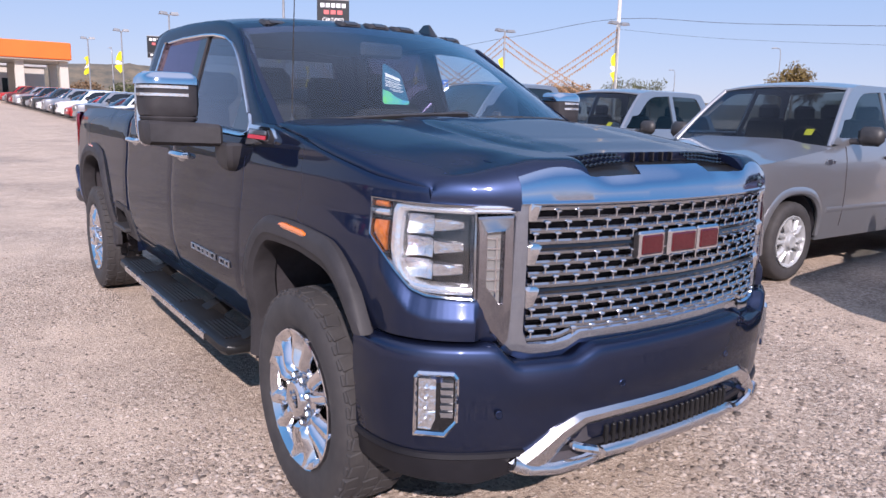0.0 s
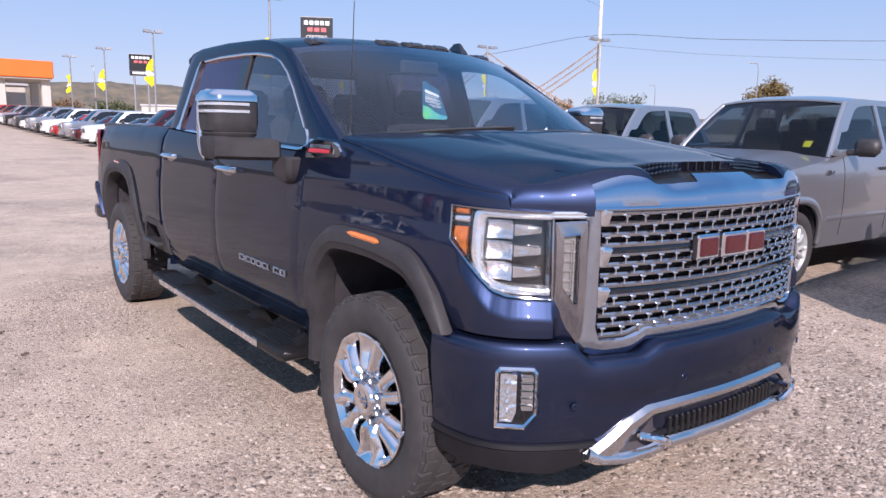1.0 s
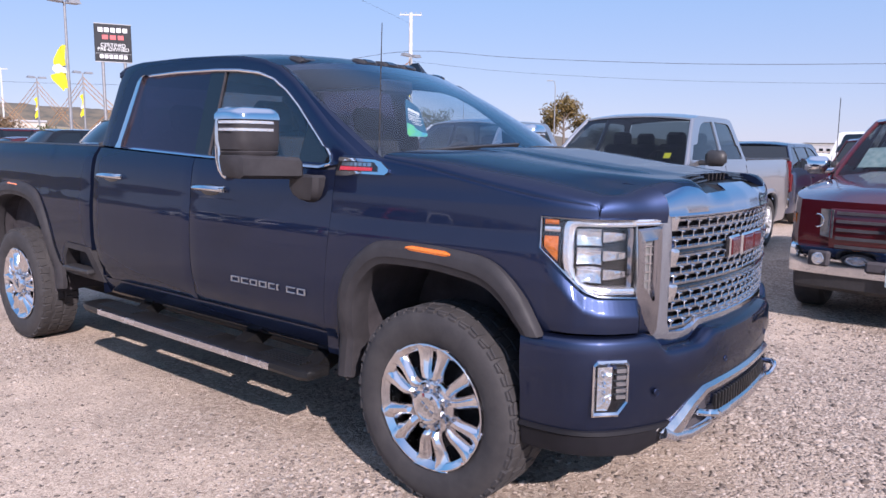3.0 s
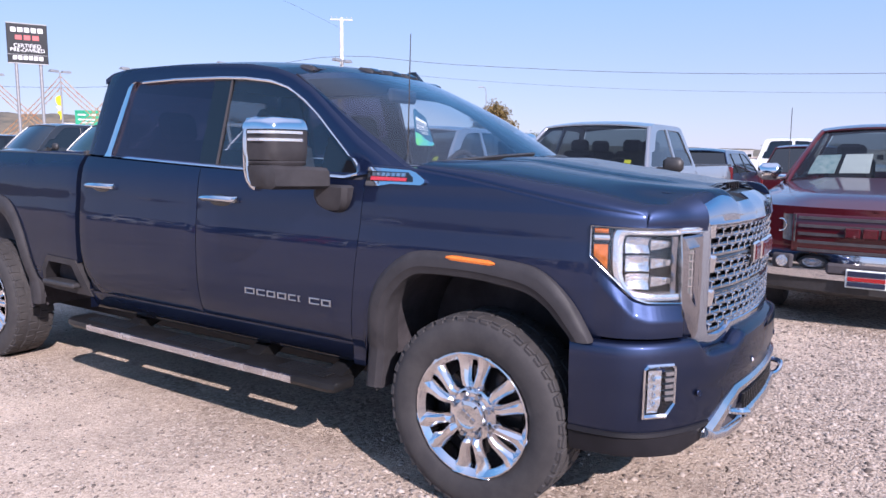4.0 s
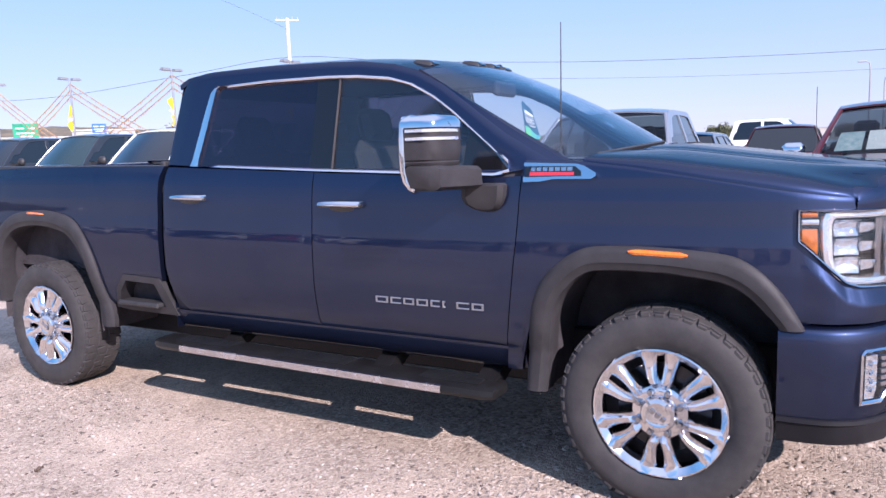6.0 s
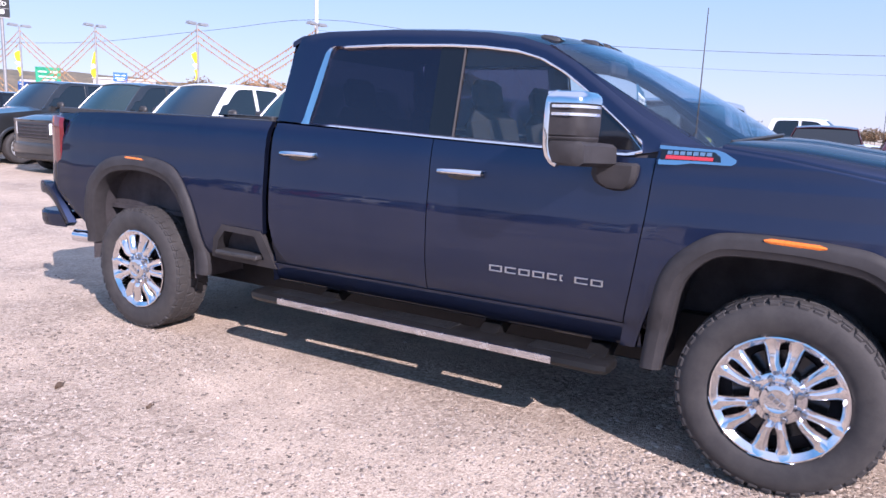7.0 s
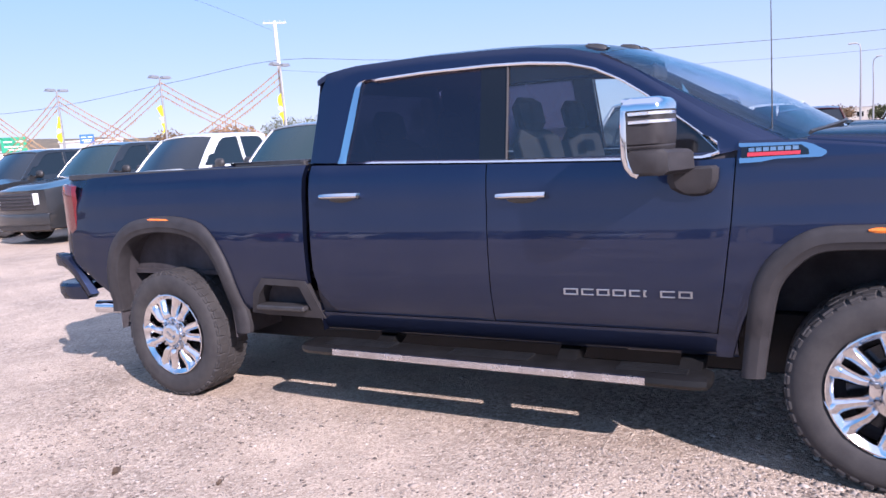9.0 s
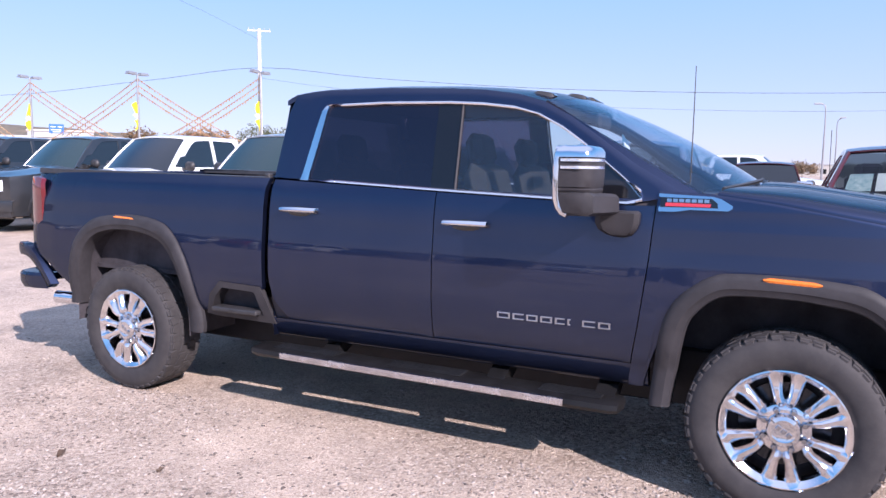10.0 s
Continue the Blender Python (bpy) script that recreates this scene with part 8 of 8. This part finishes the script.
road_sign(31.0, 150, 4.0, 2.7, 7.2, GREEN, "green highway direction sign with plain bars")
road_sign(29.6, 165, 2.2, 1.6, 5.4, BLUESIGN, "small blue service sign with plain bars")
road_sign(35.6, 200, 3.2, 2.2, 9.6, BLUESIGN, "blue roadside sign with plain bars")

# ---- trees and far country ----
BARK = material("grey_bark", (0.16, 0.13, 0.11), 0.9, vary=0.25, scale=3)
AUTUMN = material("autumn_leaves", (0.20, 0.12, 0.03), 0.8, color2=(0.09, 0.075, 0.025), scale=0.5)
OLIVE = material("olive_leaves", (0.11, 0.11, 0.045), 0.8, color2=(0.05, 0.06, 0.025), scale=0.5)
RUST = material("rusty_leaves", (0.21, 0.12, 0.06), 0.8, color2=(0.11, 0.08, 0.045), scale=0.5)


def tree(x, y, h, w, mat, seed, label, sparse=1.0):
    """A tapered trunk with limbs and a crown of many small leaf clumps."""
    rng = random.Random(seed)
    top = thing("tree", label, "tree", (x, y, ground_z(x, y) if y < 150 else 0), 0, "far trees")
    bm = bmesh.new()
    tube(bm, [(0, 0, -1), (0.1, 0, h * 0.2), (0.0, 0.1, h * 0.45), (0.1, 0.1, h * 0.8)], [h * 0.03, h * 0.022, h * 0.014, h * 0.004], 8)
    tips = []
    for i in range(14):
        a, z = rng.uniform(0, 6.28), h * rng.uniform(0.22, 0.6)
        q = Vector((math.cos(a) * w * rng.uniform(0.25, 0.42), math.sin(a) * w * rng.uniform(0.25, 0.42), z + h * rng.uniform(0.12, 0.3)))
        tube(bm, [(0, 0, z), q * 0.5 + Vector((0, 0, z * 0.5 + h * 0.02)), q], [h * 0.010, h * 0.006, h * 0.002], 5)
        tips.append(q)
    part("trunk", bm, BARK, top)
    verts, faces = [], []
    lobes = tips + [Vector((0, 0, h * 0.85)), Vector((w * 0.15, 0, h * 0.75)), Vector((-w * 0.18, 0.1, h * 0.72))]
    for i in range(int(2600 * sparse)):
        c = rng.choice(lobes)
        r = w * 0.20 * rng.random() ** 0.5
        d = Vector((rng.gauss(0, 1), rng.gauss(0, 1), rng.gauss(0, 0.8))).normalized() * r
        p = c + d
        u = Vector((rng.gauss(0, 1), rng.gauss(0, 1), rng.gauss(0, 1))).normalized()
        v = u.orthogonal().normalized()
        s = w * rng.uniform(0.018, 0.04)
        n = len(verts)
        verts += [tuple(p - u * s), tuple(p + v * s * 0.6), tuple(p + u * s), tuple(p - v * s * 0.6 + u.cross(v) * s * 0.3)]
        faces += [(n, n + 1, n + 2), (n, n + 2, n + 3)]
    me = bpy.data.meshes.new("crown")
    me.from_pydata(verts, [], faces)
    me.materials.append(mat)
    ob = new("crown", me)
    ob.parent = top
    tagged(ob, kind="stuff")


for az, d, h, w, mat, label, sp in ((61.0, 240, 17.5, 14.5, AUTUMN, "round golden-brown autumn tree", 1.6), (51.3, 330, 18.0, 19.0, OLIVE, "sparse grey-green tree with thin crown", 0.6), (48.9, 230, 15.0, 10.0, OLIVE, "thin grey-green tree by the pole", 0.5), (36.3, 190, 7.5, 10.0, OLIVE, "low olive green roadside bush", 1.0),
                                   (41.2, 160, 6.5, 9.0, RUST, "rusty brown autumn bush by the road", 1.0), (45.5, 165, 7.0, 10.0, RUST, "rust-brown autumn bush by the road", 1.0), (43.4, 170, 6.0, 8.0, RUST, "brown autumn bush by the road", 1.0), (20.5, 150, 3.4, 8.0, RUST, "dry brown roadside shrub beyond cars", 1.0), (23.0, 180, 3.8, 11.0, OLIVE, "dry brown bush beside the road", 1.0), (27.5, 190, 4.4, 9.0, RUST, "dry brown bush beside the road", 1.0),
                                   (82.0, 300, 6.5, 12.0, OLIVE, "green bush at the far edge", 1.0), (84.2, 310, 8.0, 8.0, OLIVE, "dark green tree on the skyline", 1.0), (85.6, 330, 6.0, 12.0, OLIVE, "green bush on the far skyline", 1.0), (93.2, 230, 3.4, 9.0, OLIVE, "scrubby green bush beyond the lot", 1.0), (90.2, 230, 4.2, 9.0, RUST, "bare brown bush beyond the lot", 0.5), (95.5, 240, 3.6, 12.0, OLIVE, "low green scrub beyond the lot", 1.0), (64.0, 320, 8.0, 16.0, OLIVE, "small far tree on the skyline", 0.8), (12.5, 260, 9.0, 14.0, OLIVE, "dark tree behind the station", 1.0), (9.5, 270, 9.0, 14.0, RUST, "brown tree behind the station", 1.0)):
    x, y = afar(az, d, (-3.4, -0.8))
    tree(x, y, h, w, mat, int(az * 10), label, sp)


def far_country():
    """A ring of low wooded hills, high behind the petrol station and low to the south-east."""
    hz = material("hazy_woods", (0.20, 0.155, 0.105), 0.95, color2=(0.085, 0.082, 0.068), scale=0.07)
    height = lut((-180, 0.7), (-90, 1.1), (-30, 1.3), (0, 2.4), (6, 2.7), (12, 2.95), (17, 2.75), (24, 2.4), (36, 2.4), (48, 1.8), (60, 1.0), (75, 0.62), (95, 0.55), (120, 0.5), (180, 0.5))
    rows = []
    for k in range(721):
        az = -180 + k * 0.5
        e = height(az) + 0.22 * noise.noise(Vector((az * 0.35, 0, 1))) + 0.10 * noise.noise(Vector((az * 1.7, 0, 5)))
        d = 950
        rows.append([(d * q * math.sin(radians(az)), d * q * math.cos(radians(az)), 1.5 + hh * d * math.tan(radians(max(e, 0.15)))) for q, hh in ((0.85, -0.25), (0.92, 0.35), (0.97, 0.8), (1.0, 1.0), (1.08, 0.9))])
    bm = bmesh.new()
    add_grid(bm, rows)
    tagged(part("backdrop_hills", bm, hz), "hazy brown wooded hills on the horizon", "hills", kind="structure")
    # a dry grass bank at the foot of the hills
    dry = material("dry_grass_bank", (0.36, 0.27, 0.17), 0.95, color2=(0.22, 0.17, 0.11), scale=0.12)
    bm = bmesh.new()
    rows = []
    for k in range(61):
        az = -6 + k * 0.9
        e = 1.05 + 0.22 * noise.noise(Vector((az * 0.5, 2.0, 1))) - 0.8 * max(0.0, abs(az - 20) - 18) / 10
        rows.append([(480 * q * math.sin(radians(az)), 480 * q * math.cos(radians(az)), -0.5 + hh * (2.0 + 480 * math.tan(radians(max(e, 0.05))))) for q, hh in ((0.80, -0.1), (0.9, 0.55), (0.97, 0.9), (1.0, 1.0), (1.1, 0.7))])
    add_grid(bm, rows)
    tagged(part("backdrop_bank", bm, dry), "dry tan grass bank below the hills", "hills", kind="structure")


far_country()
